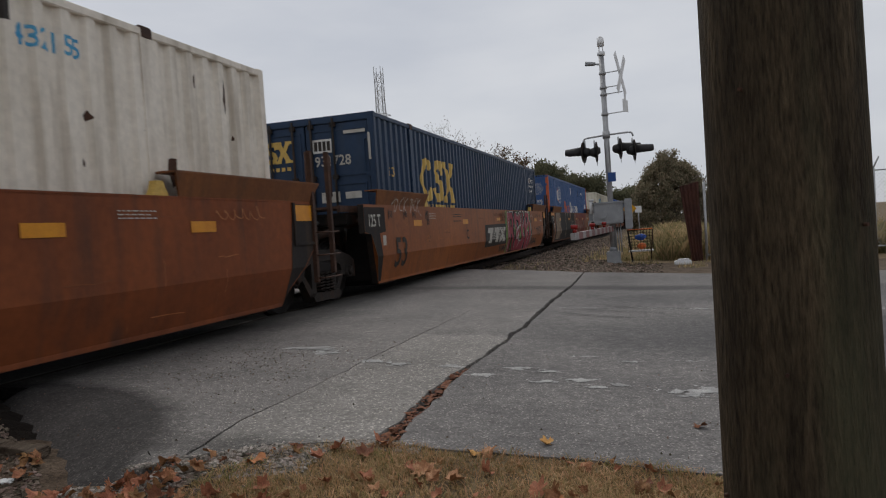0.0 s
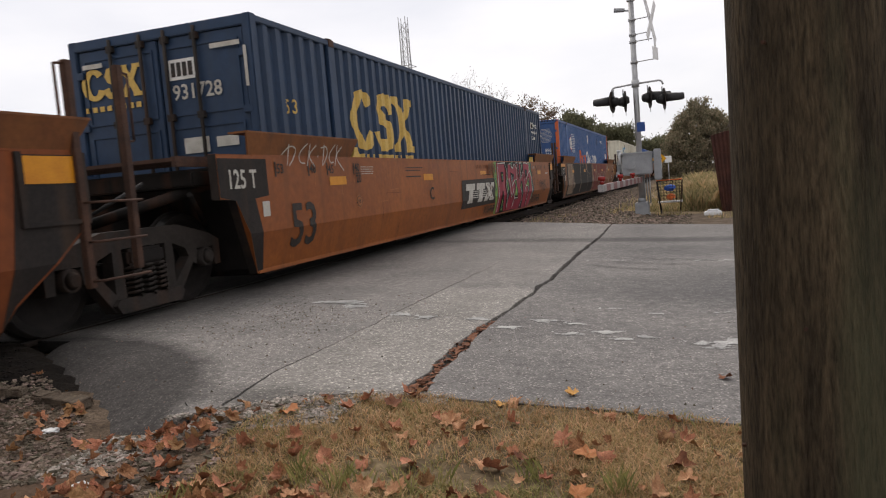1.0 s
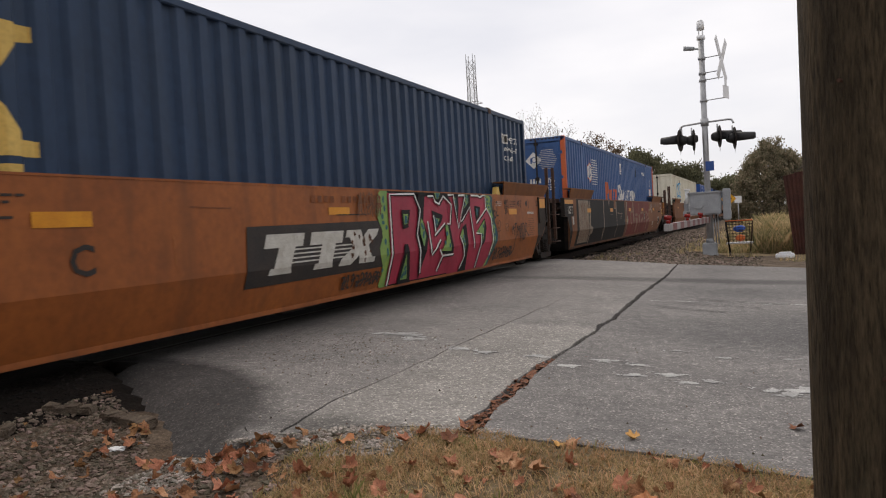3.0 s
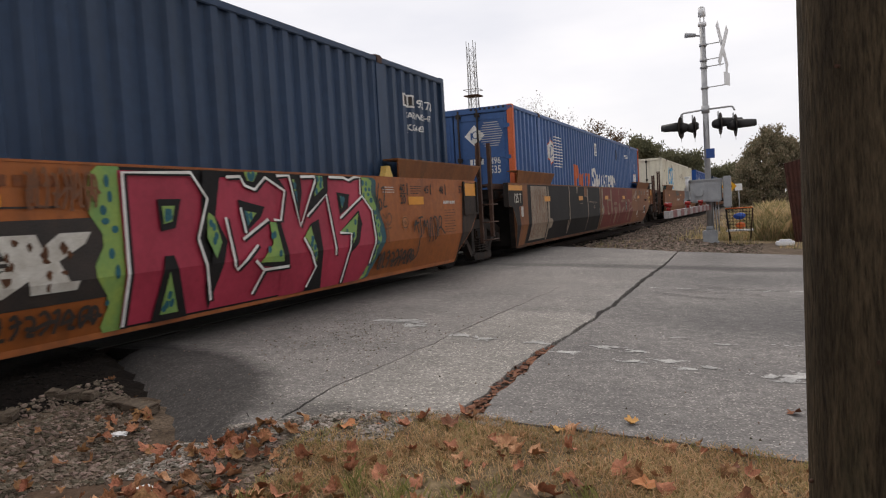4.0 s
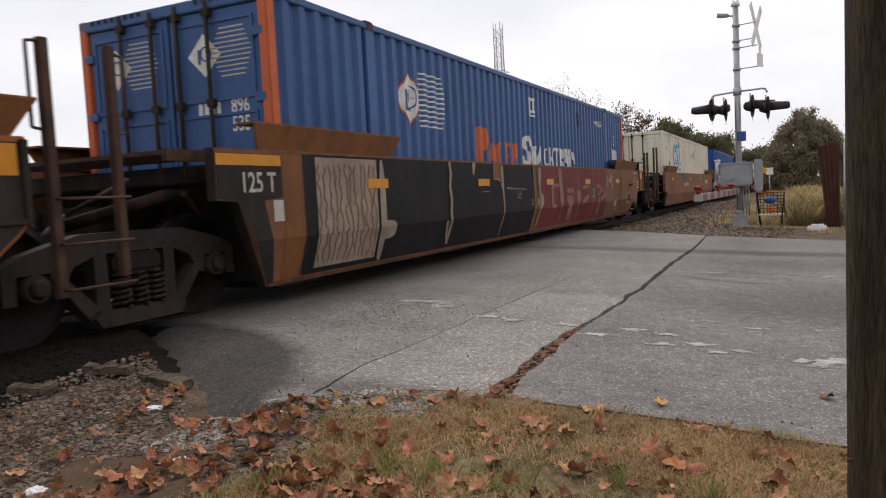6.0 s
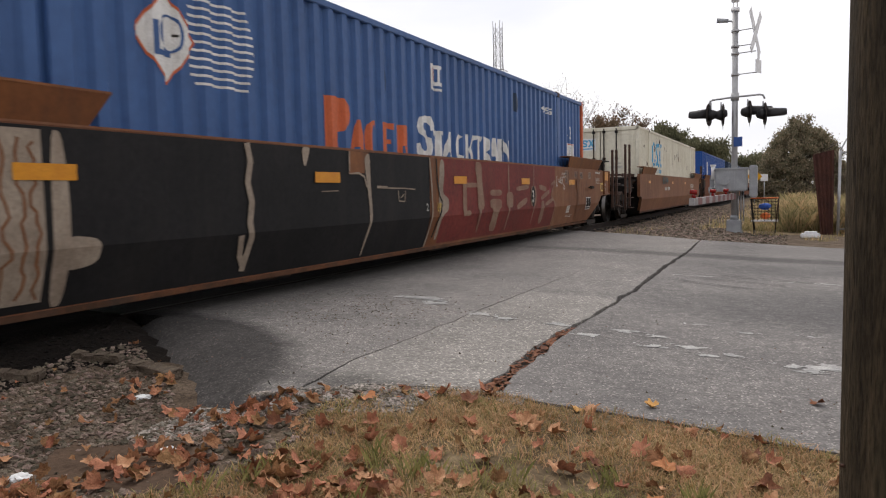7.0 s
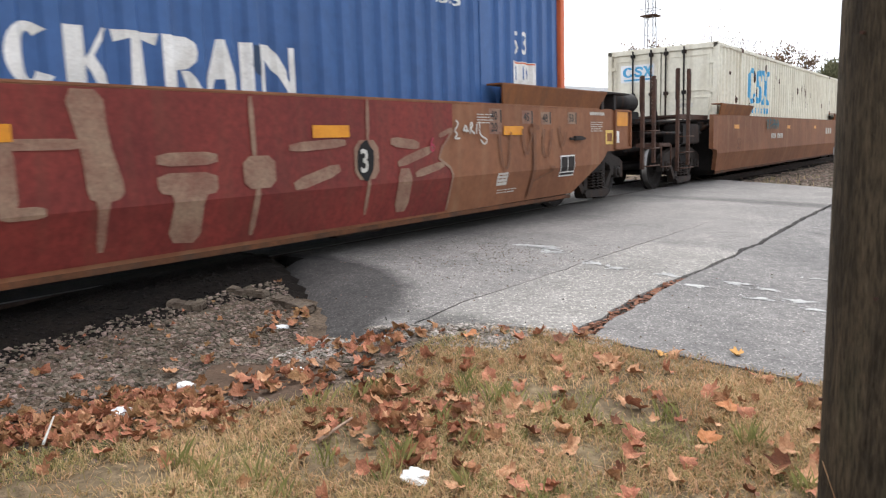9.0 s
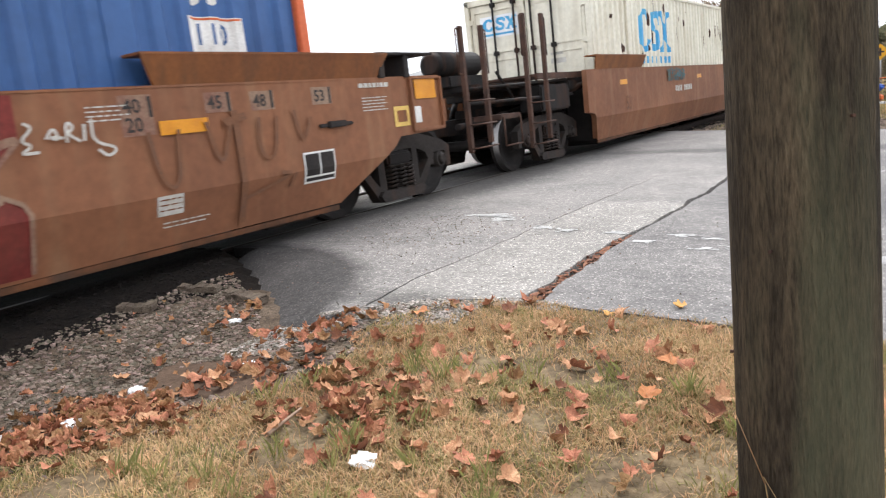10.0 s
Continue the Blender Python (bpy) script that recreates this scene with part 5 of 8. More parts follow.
# ---------------------------------------------------------------- trees, weeds, far things
def tree(name, x, y, height, spread, leaves, leaf, mat, label, seed, trunk=0.16, low=0.25, squash=1.0, branchy=5, dome=False):
    r = random.Random(seed)
    z0 = ground_z(x, y) - 0.1
    root = thing(name, label, "tree", at=(x, y, z0))
    bm = bmesh.new()
    tips = []

    def limb(p, d, length, rad, depth):
        steps = 3
        for s in range(steps):
            q = p + d * (length / steps)
            tube(bm, p, q, rad * (1 - 0.22 * s / steps), rad * (1 - 0.22 * (s + 1) / steps), seg=7 if depth < 2 else 5, caps=False)
            d = (d + Vector((r.uniform(-0.22, 0.22), r.uniform(-0.22, 0.22), r.uniform(-0.05, 0.16)))).normalized()
            p = q
            rad *= 0.9
            if depth > 0:
                tips.append(p.copy())
        if depth < 4:
            for k in range(r.choice((2, 3)) if depth else branchy):
                a = r.uniform(0, 6.28)
                side = Vector((math.cos(a) * squash, math.sin(a) * squash, r.uniform(0.25, 0.9))).normalized()
                limb(p, (d * 0.45 + side).normalized(), length * r.uniform(0.55, 0.78), rad * 0.62, depth + 1)

    limb(Vector((0, 0, 0)), Vector((0, 0, 1)), height * low, trunk, 0)
    lo = Vector((min(t.x for t in tips), min(t.y for t in tips), 0))
    hi = Vector((max(t.x for t in tips), max(t.y for t in tips), max(t.z for t in tips)))
    kx, kz = 2 * spread / max(0.1, hi.x - lo.x), (height - 0.2) / hi.z
    k = 0.72 if dome else 1.0
    for v in bm.verts:
        v.co = Vector((v.co.x * kx * k, v.co.y * kx * k, v.co.z * kz * k))
    part("trunk", bm, "bark", root)
    verts, faces = [], []
    pts = [Vector((t.x * kx, t.y * kx, t.z * kz)) for t in tips]
    if dome:
        clumps = []
        for k in range(700):
            a, e = r.uniform(0, 6.2832), math.asin(r.uniform(-0.05, 1.0))
            f = r.uniform(0.80, 1.0) * (1 + 0.05 * math.sin(3 * a + seed) + 0.04 * math.sin(5 * e + 2 * a))
            clumps.append(Vector((spread * f * math.cos(e) * math.cos(a), spread * f * math.cos(e) * math.sin(a), 0.3 + (height - 0.5) * f * math.sin(e))))
        pts = clumps
    for k in range(leaves):
        c = r.choice(pts) + Vector((r.gauss(0, 1), r.gauss(0, 1), r.gauss(0, 0.8))) * (spread * (0.06 if dome else 0.12))
        if c.z < 0.05:
            c.z = r.uniform(0.1, 0.5)
        m = Euler((r.uniform(0, 6.28), r.uniform(0, 6.28), r.uniform(0, 6.28))).to_matrix()
        s = leaf * r.uniform(0.6, 1.4)
        b = len(verts)
        verts += [tuple(c + m @ Vector(p) * s) for p in ((-0.5, 0, 0), (0, -0.28, 0.08), (0.6, 0, 0), (0, 0.28, 0.08))]
        faces.append((b, b + 1, b + 2, b + 3))
    crown = new("crown", soup("crown", verts, faces, mat))
    crown.parent = root
    return root


tree("oak_tree", 0.55, 60, 6.2, 3.1, 60000, 0.15, "oak_leaf", "broad dark evergreen tree with a dense round crown", 2, 0.3, 0.12, 1.3, 9, dome=True)
tree("bare_tree", -21.9, 80, 14.2, 3.6, 260, 0.16, "autumn_leaf", "tall bare winter tree behind the train", 4, 0.2, 0.3)
tree("thin_tree", -17.4, 80, 10.7, 3.0, 2600, 0.22, "autumn_leaf", "thin brown-leaved tree behind the train", 5, 0.2, 0.28)
tree("thin_tree", -19.8, 88, 10.6, 2.6, 1600, 0.22, "autumn_leaf", "thin brown-leaved tree behind the train", 6, 0.2, 0.28)
tree("leafy_tree", -13.4, 90, 9.2, 3.2, 9000, 0.26, "pine_leaf", "green-brown leafy tree behind the train", 7, 0.24, 0.25, 1.1, 7)
tree("leafy_tree", -9.9, 97, 7.6, 3.4, 8000, 0.28, "pine_leaf", "green-brown leafy tree behind the train", 8, 0.24, 0.25, 1.1, 7)
tree("thin_tree", -26.0, 72, 11.2, 2.6, 1500, 0.22, "autumn_leaf", "thin brown-leaved tree behind the train", 9, 0.2, 0.28)
tree("bare_tree", -20.1, 70, 12.0, 3.2, 200, 0.18, "autumn_leaf", "bare branching winter tree behind the train", 10, 0.2, 0.28)
tree("thin_tree", -23.2, 76, 10.8, 2.4, 1000, 0.22, "autumn_leaf", "thin brown-leaved tree behind the train", 16, 0.18, 0.28)
tree("leafy_tree", -6.0, 128, 6.6, 4.6, 7000, 0.36, "pine_leaf", "distant leafy tree down the line", 11, 0.25, 0.2, 1.2, 7)
tree("leafy_tree", -1.6, 135, 6.0, 4.6, 7000, 0.36, "pine_leaf", "distant leafy tree down the line", 12, 0.25, 0.2, 1.2, 7)

# weeds on the bank
rw = np.random.RandomState(8)
verts, faces = [], []
for k in range(52000):
    y = 20.4 + 42 * rw.rand() ** 1.6
    x = -2.2 + 8.5 * rw.rand()
    if x < -1.15 + 0.5 * wob(x, y, 0.6) and rw.rand() > 0.07:
        continue
    z = ground_z(x, y)
    h = (0.18 + 0.5 * rw.rand()) * (0.7 + 0.9 * max(0, wob(x, y, 0.5, 2)) + (0.3 if x > -0.3 else -0.45))
    a, w = rw.rand() * 6.28, 0.006 + 0.012 * rw.rand()
    dx, dy, lean = math.cos(a), math.sin(a), 0.5 * rw.rand()
    b = len(verts)
    verts += [(x - dy * w, y + dx * w, z), (x + dy * w, y - dx * w, z), (x + dx * lean * h + dy * w, y + dy * lean * h - dx * w, z + h * 0.7), (x + dx * lean * h * 1.8, y + dy * lean * h * 1.8, z + h)]
    faces += [(b, b + 1, b + 2), (b, b + 2, b + 3)]
for k in range(9000):
    y = 15.2 + 6.5 * rw.rand()
    x = -4.2 + 6.5 * rw.rand()
    if wob(x, y, 0.9, 12) < (0.26 if y < 19.6 else 0.12) or (x < -2.1 and rw.rand() > 0.2):
        continue
    z, h = ground_z(x, y), 0.04 + 0.12 * rw.rand()
    a, w = rw.rand() * 6.28, 0.005 + 0.008 * rw.rand()
    dx, dy, lean = math.cos(a), math.sin(a), 0.8 * rw.rand()
    b = len(verts)
    verts += [(x - dy * w, y + dx * w, z), (x + dy * w, y - dx * w, z), (x + dx * lean * h, y + dy * lean * h, z + h)]
    faces.append((b, b + 1, b + 2))
tagged(new("weeds", soup("weeds", verts, faces, "weed")), "tall straw and green weeds on the bank", "weeds", kind="stuff")
bm = bmesh.new()
for k in range(60):
    x, y = rr.uniform(0.4, 2.0), rr.uniform(20.2, 22.5)
    p = Vector((x, y, ground_z(x, y) + rr.uniform(0.8, 1.5)))
    for s in range(4):
        q = p + Vector((rr.uniform(-0.25, 0.15), rr.uniform(-0.15, 0.15), rr.uniform(-0.05, 0.2)))
        tube(bm, p, q, 0.005 - 0.001 * s, seg=4, caps=False)
        p = q
solid("brambles", bm, "bark", "tangled bare twigs over the rusted fence", "brambles", kind="stuff")

# lattice tower
TX, TY = -41.6, 110
tower = thing("lattice_tower", "pale steel lattice tower far behind the train", "tower", at=(TX, TY, 0))
legs = lambda z: 0.56 + max(0.0, 12.0 - z) * 0.03
for sx in (-1, 1):
    for sy in (-1, 1):
        bm = bmesh.new()
        tube(bm, (sx * legs(0), sy * legs(0), -0.5), (sx * legs(22), sy * legs(22), 22), 0.09, seg=6)
        tube(bm, (sx * legs(22), sy * legs(22), 22), (sx * 0.56, sy * 0.56, 27.8), 0.06, seg=6)
        part("leg", bm, "aluminium", tower)
for k in range(21):
    z = 1.5 + k * 1.5
    a, b = legs(z), legs(z + 1.5)
    if z > 26.4:
        break
    bm = bmesh.new()
    for i, (sx, sy) in enumerate(((-1, -1), (1, -1), (1, 1), (-1, 1))):
        ex, ey = ((1, -1), (1, 1), (-1, 1), (-1, -1))[i]
        tube(bm, (sx * a, sy * a, z), (ex * a, ey * a, z), 0.03, seg=4)
        tube(bm, (sx * a, sy * a, z), (ex * b, ey * b, z + 1.5), 0.03, seg=4)
        tube(bm, (ex * a, ey * a, z), (sx * b, sy * b, z + 1.5), 0.03, seg=4)
    part("bracing", bm, "aluminium", tower)
bm = bmesh.new()
box(bm, -1.2, 1.2, -1.2, 1.2, 19.2, 19.35)
for e in (-1.2, 1.2):
    tube(bm, (-1.2, e, 20.2), (1.2, e, 20.2), 0.04, seg=5)
    tube(bm, (e, -1.2, 20.2), (e, 1.2, 20.2), 0.04, seg=5)
part("platform", bm, "rust_bar", tower)

# pale building and palm behind the train
BX, BY = -32.5, 60
bld = thing("low_building", "low pale building with a metal roof behind the tracks", "building", at=(BX, BY, -0.4))
bm = bmesh.new()
box(bm, -9, 9, 0, 10, 0, 5.4)
part("wall", bm, "wall_pale", bld)
bm = bmesh.new()
plate(bm, [(-9.4, 5.4), (9.4, 5.4), (9.4, 5.65), (0, 6.7), (-9.4, 5.65)], -0.4, 10.4)
part("roof", bm, "roof_pale", bld)
for k in range(5):
    bm = bmesh.new()
    box(bm, -7.5 + k * 3.3, -6.2 + k * 3.3, -0.06, -0.004, 2.6, 4.0)
    part("window", bm, "dark_glass", bld)
bm = bmesh.new()
box(bm, -1.2, 1.2, -0.05, -0.004, 0.0, 2.3)
part("door", bm, "case_grey", bld)
palm = thing("palm_tree", "small fan palm with drooping fronds behind the tracks", "tree", at=(-21.7, 40, -0.9))
bm = bmesh.new()
for k in range(8):
    tube(bm, (0, 0, k * 0.64), (0, 0, k * 0.64 + 0.66), 0.17, 0.15, seg=10, caps=False)
part("trunk", bm, "bark", palm)
for k in range(22):
    bm = bmesh.new()
    a, up = k * 2.4, rr.uniform(-0.4, 1.1)
    d = Vector((math.cos(a), math.sin(a), up)).normalized()
    p = Vector((0, 0, 5.2))
    for s in range(4):
        q = p + d * 0.38
        side = Vector((-math.sin(a), math.cos(a), 0)) * 0.16 * (1.2 - 0.25 * s)
        bm.faces.new([bm.verts.new(c) for c in (p - side, q - side * 0.8, q)])
        bm.faces.new([bm.verts.new(c) for c in (p + side, q, q + side * 0.8)])
        p, d = q, (d + Vector((0, 0, -0.42))).normalized()
    part("frond", bm, "pine_leaf", palm)


# ---------------------------------------------------------------- train
BOX_HALF, SILL_HALF = 1.30, 1.49
BOX_Z0, BOX_Z1, SILL_Z0, SILL_Z1, CREASE = 0.58, 3.49, 0.31, 1.70, 0.80
PITCH = 0.278


def travel(t):
    return 3.55e-5 * t ** 3 + 0.0158 * t ** 2 - 4.40257 * t + 24.2577


MOVING = []   # (thing, place along the train)
WHEELS = []   # wheelsets


def sill_x(y, z):
    return SILL_HALF - max(0.0, CREASE - z) * 0.27


def corr_x(y, z):
    """The trapezoid ribs of a container's side."""
    f = (y % PITCH) / PITCH
    if f < 0.36:
        d = 0.0
    elif f < 0.5:
        d = (f - 0.36) / 0.14
    elif f < 0.86:
        d = 1.0
    else:
        d = (1 - f) / 0.14
    return BOX_HALF - 0.010 - 0.044 * d


def corr_cuts(y0, y1):
    k = math.floor(y0 / PITCH)
    out = []
    while k * PITCH <= y1:
        out += [(k + f) * PITCH for f in (0, 0.36, 0.5, 0.86)]
        k += 1
    return [y for y in out if y0 < y < y1]


def decal(parent, name, polys, mat, surf, layer=1, label=""):
    """Paint of its own on a side: polygons of (y, z), cut to the ribs or the crease and laid on."""
    bm = bmesh.new()
    for p in polys:
        try:
            bm.faces.new([bm.verts.new((0, y, z)) for y, z in p])
        except ValueError:
            pass
    bmesh.ops.remove_doubles(bm, verts=bm.verts[:], dist=1e-5)
    ys = [v.co.y for v in bm.verts]
    if surf == "box":
        for c in corr_cuts(min(ys), max(ys)):
            bmesh.ops.bisect_plane(bm, geom=bm.verts[:] + bm.edges[:] + bm.faces[:], plane_co=(0, c, 0), plane_no=(0, 1, 0))
        for v in bm.verts:
            v.co.x = corr_x(v.co.y, v.co.z) + 0.003 * layer
    elif surf == "sill":
        bmesh.ops.bisect_plane(bm, geom=bm.verts[:] + bm.edges[:] + bm.faces[:], plane_co=(0, 0, CREASE), plane_no=(0, 0, 1))
        for v in bm.verts:
            v.co.x = sill_x(v.co.y, v.co.z) + 0.004 * layer
    elif surf == "wing":
        for v in bm.verts:
            v.co.x = SILL_HALF + 0.07 * max(0.0, v.co.z - SILL_Z1 - 0.012) / 0.258 + 0.004 * layer
    else:
        for v in bm.verts:
            v.co.x = surf + 0.003 * layer
    for f in bm.faces:
        f.normal_update()
        if f.normal.x < 0:
            f.normal_flip()
    return part(name, bm, mat, parent, label)


def decals(parent, name, polys, mat, surf, layer=1, label=""):
    for p in polys:
        decal(parent, name, [p], mat, surf, layer, label)


def end_decal(parent, name, polys, mat, y, layer=1, label=""):
    """Paint on a container's end that faces down the track: polygons of (x, z)."""
    bm = bmesh.new()
    for p in polys:
        bm.faces.new([bm.verts.new((x, y - 0.003 * layer, z)) for x, z in p])
    for f in bm.faces:
        f.normal_update()
        if f.normal.y > 0:
            f.normal_flip()
    return part(name, bm, mat, parent, label)


def end_decals(parent, name, polys, mat, y, layer=1, label=""):
    for p in polys:
        end_decal(parent, name, [p], mat, y, layer, label)


def lettering(text, size, y, z, squeeze=0.8):
    return [[(u + y, v + z) for u, v in p] for p in text_polys(text, size, squeeze)]


def ring(bm, x0, x1, z0, z1, w, y0, y1):
    """A raised rectangular rim, all in one piece."""
    outer, inner = ((x0, z0), (x1, z0), (x1, z1), (x0, z1)), ((x0 + w, z0 + w), (x1 - w, z0 + w), (x1 - w, z1 - w), (x0 + w, z1 - w))
    v = [[bm.verts.new((x, y, z)) for x, z in loop] for y in (y0, y1) for loop in (outer, inner)]
    for i in range(4):
        j = (i + 1) % 4
        bm.faces.new((v[0][i], v[0][j], v[1][j], v[1][i]))
        bm.faces.new((v[0][j], v[0][i], v[2][i], v[2][j]))
        bm.faces.new((v[1][i], v[1][j], v[3][j], v[3][i]))


def container(label, length, paint, frame_paint, posts, top_paint=None, doors=True):
    """A 53-foot box: ribbed sides, frame, castings, roof, and doors on its near end."""
    root = thing("shipping_container", label, "container", "containers on the train")
    h0, h1, w = BOX_Z0, BOX_Z1, BOX_HALF
    for s, nm in ((1, "side_wall"), (-1, "side_wall")):
        bm = bmesh.new()
        cuts = [0.1] + corr_cuts(0.1, length - 0.1) + [length - 0.1]
        lo = [bm.verts.new((s * corr_x(y, 0), y, h0 + 0.12)) for y in cuts]
        hi = [bm.verts.new((s * corr_x(y, 0), y, h1 - 0.09)) for y in cuts]
        for i in range(len(cuts) - 1):
            q = (lo[i], lo[i + 1], hi[i + 1], hi[i])
            bm.faces.new(q if s > 0 else q[::-1])
        part(nm, bm, paint, root)
        bm = bmesh.new()
        box(bm, s * (w - 0.06), s * w, 0, length, h0, h0 + 0.14, 0.008)
        part("bottom_rail", bm, paint, root)
        bm = bmesh.new()
        box(bm, s * (w - 0.06), s * (w + 0.004), 0, length, h1 - 0.10, h1 - 0.015, 0.01)
        part("top_rail", bm, top_paint or paint, root)
        for y0, y1 in ((0.0, 0.13), (length - 0.13, length)):
            bm = bmesh.new()
            box(bm, s * (w - 0.11), s * (w + 0.005), y0, y1, h0, h1, 0.012)
            part("corner_post", bm, frame_paint, root)
        for y in posts:
            bm = bmesh.new()
            box(bm, s * (w - 0.05), s * (w + 0.003), y - 0.10, y + 0.10, h0, h1 - 0.02, 0.01)
            part("intermediate_post", bm, paint, root)
            bm = bmesh.new()
            box(bm, s * (w - 0.1), s * (w + 0.012), y - 0.09, y + 0.09, h1 - 0.13, h1 + 0.012, 0.02)
            part("corner_casting", bm, "rust_bar", root)
    bm = bmesh.new()
    n = int(length / 0.5)
    box(bm, -w + 0.05, w - 0.05, 0.05, length - 0.05, h1 - 0.05, h1 - 0.025)
    for i in range(n):
        box(bm, -w + 0.09, w - 0.09, (i + 0.3) * length / n, (i + 0.6) * length / n, h1 - 0.026, h1 - 0.012)
    part("roof", bm, paint, root)
    bm = bmesh.new()
    box(bm, -w + 0.08, w - 0.08, 0.05, length - 0.05, h0 + 0.02, h0 + 0.1)
    part("floor_frame", bm, "steel_dark", root)
    for y, d in ((0.0, 1), (length, -1)):
        bm = bmesh.new()
        box(bm, -w + 0.03, w - 0.03, min(y, y + d * 0.1), max(y, y + d * 0.1), h1 - 0.14, h1 - 0.005, 0.012)
        part("header", bm, top_paint or paint, root)
        bm = bmesh.new()
        box(bm, -w + 0.03, w - 0.03, min(y, y + d * 0.1), max(y, y + d * 0.1), h0, h0 + 0.15, 0.012)
        part("end_sill", bm, paint, root)
    bm = bmesh.new()
    y = length - 0.06
    for i in range(9):
        x = -w + 0.12 + i * 0.26
        prism_x = [(x, y), (x + 0.09, y), (x + 0.13, y - 0.04), (x + 0.22, y - 0.04), (x + 0.26, y)]
        for (xa, ya), (xb, yb) in zip(prism_x, prism_x[1:]):
            v = [bm.verts.new(c) for c in ((xa, ya, h0 + 0.15), (xb, yb, h0 + 0.15), (xb, yb, h1 - 0.14), (xa, ya, h1 - 0.14))]
            bm.faces.new(v[::-1])
    part("front_wall", bm, paint, root)
    if doors:
        for s in (-1, 1):
            bm = bmesh.new()
            x0, x1 = (0.012, w - 0.12) if s > 0 else (-w + 0.12, -0.012)
            box(bm, x0, x1, 0.035, 0.08, h0 + 0.155, h1 - 0.145, 0.01)
            door = part("door", bm, paint, root)
            for za, zb in ((h0 + 0.26, h0 + 0.86), (h0 + 1.0, h0 + 1.62), (h0 + 1.76, h1 - 0.26)):
                bm = bmesh.new()
                ring(bm, x0 + 0.07, x1 - 0.07, za, zb, 0.03, 0.018, 0.036)
                part("door_rim", bm, paint, door)
            for fx in ((0.10, 0.46) if s > 0 else (0.44, 0.82)):
                xb = x0 + (x1 - x0) * fx
                bm = bmesh.new()
                tube(bm, (xb, -0.012, h0 + 0.06), (xb, -0.012, h1 - 0.05), 0.021, seg=8)
                for z in (h0 + 0.1, h0 + 0.9, h0 + 1.7, h1 - 0.22):
                    box(bm, xb - 0.05, xb + 0.05, -0.03, 0.03, z, z + 0.09, 0.006)
                part("locking_bar", bm, "steel_dark" if paint in ("cream", "white") else "cast_steel", door)
            for z in (h0 + 0.3, h0 + 1.0, h0 + 1.7, h0 + 2.4):
                bm = bmesh.new()
                xh = x1 if s > 0 else x0
                box(bm, xh - 0.07, xh + 0.07, -0.004, 0.03, z, z + 0.10, 0.008)
                part("hinge", bm, paint, door)
            bm = bmesh.new()
            tube(bm, (x0 + (x1 - x0) * 0.30, -0.03, h0 + 0.85), (x0 + (x1 - x0) * 0.72, -0.03, h0 + 0.85), 0.014, seg=6)
            part("door_handle", bm, "steel_dark", door)
    return root


def ladder(parent, y0, y1, z0, z1, x, hoop=True):
    root = new("ladder")
    root.parent = parent
    for y, top in ((y0, z1), (y1, z1 + 0.03)):
        bm = bmesh.new()
        box(bm, x - 0.03, x + 0.03, y - 0.035, y + 0.035, z0 if y == y0 else z0 + 0.1, top, 0.006)
        part("stile", bm, "rust_bar", root)
    n = int((1.35 - z0) / 0.33) + 1
    for i in range(n):
        z = z0 + 0.06 + i * 0.33
        bm = bmesh.new()
        tube(bm, (x + 0.03, y0, z), (x + 0.11, y0, z), 0.012, seg=6)
        tube(bm, (x + 0.11, y0, z), (x + 0.11, y1, z), 0.013, seg=6)
        tube(bm, (x + 0.11, y1, z), (x + 0.03, y1, z), 0.012, seg=6)
        part("rung", bm, "rust_bar", root)
    if hoop:
        for y, e in ((y0, -1), (y1, 1)):
            bm = bmesh.new()
            zt = z1 - 0.02
            tube(bm, (x, y, zt), (x, y + e * 0.11, zt - 0.02), 0.012, seg=6)
            tube(bm, (x, y + e * 0.11, zt - 0.02), (x, y + e * 0.11, zt - 0.62), 0.012, seg=6)
            tube(bm, (x, y + e * 0.11, zt - 0.62), (x, y, zt - 0.64), 0.012, seg=6)
            part("grab_iron", bm, "rust_bar", root)
    return root


def wheelset_mesh():
    me = bpy.data.meshes.new("wheelset")
    bm = bmesh.new()
    tube(bm, (-1.02, 0, 0), (1.02, 0, 0), 0.085, seg=12)
    for s in (-1, 1):
        x = s * 0.73
        ring = [(-0.045 * s, 0.49), (-0.02 * s, 0.49), (-0.01 * s, 0.465), (0.085 * s, 0.455), (0.085 * s, 0.39), (0.03 * s, 0.36), (0.02 * s, 0.16), (0.075 * s, 0.13), (0.075 * s, 0.07)]
        back = [(-0.045 * s, 0.49), (-0.045 * s, 0.39), (-0.01 * s, 0.36), (-0.01 * s, 0.15), (-0.06 * s, 0.13), (-0.06 * s, 0.07)]
        for prof, flip in ((ring, s > 0), (back, s < 0)):
            seg = 40
            rows = [[bm.verts.new((x + px, r * math.cos(6.28319 * i / seg), r * math.sin(6.28319 * i / seg))) for i in range(seg)] for px, r in prof]
            for k, (a, b) in enumerate(zip(rows, rows[1:])):
                for i in range(seg):
                    j = (i + 1) % seg
                    q = (a[i], a[j], b[j], b[i])
                    f = bm.faces.new(q if flip else q[::-1])
                    f.smooth = k not in (0, 3)
                    f.material_index = 1 if prof is ring and k == 2 else 0
        for i in range(3):
            a = 2.094 * i
            tube(bm, (s * 1.02, 0.06 * math.cos(a), 0.06 * math.sin(a)), (s * 1.05, 0.06 * math.cos(a), 0.06 * math.sin(a)), 0.018, seg=6)
    bmesh.ops.recalc_face_normals(bm, faces=bm.faces[:])
    bm.to_mesh(me)
    bm.free()
    me.materials.append(M["wheel"])
    me.materials.append(M["tread"])
    return me


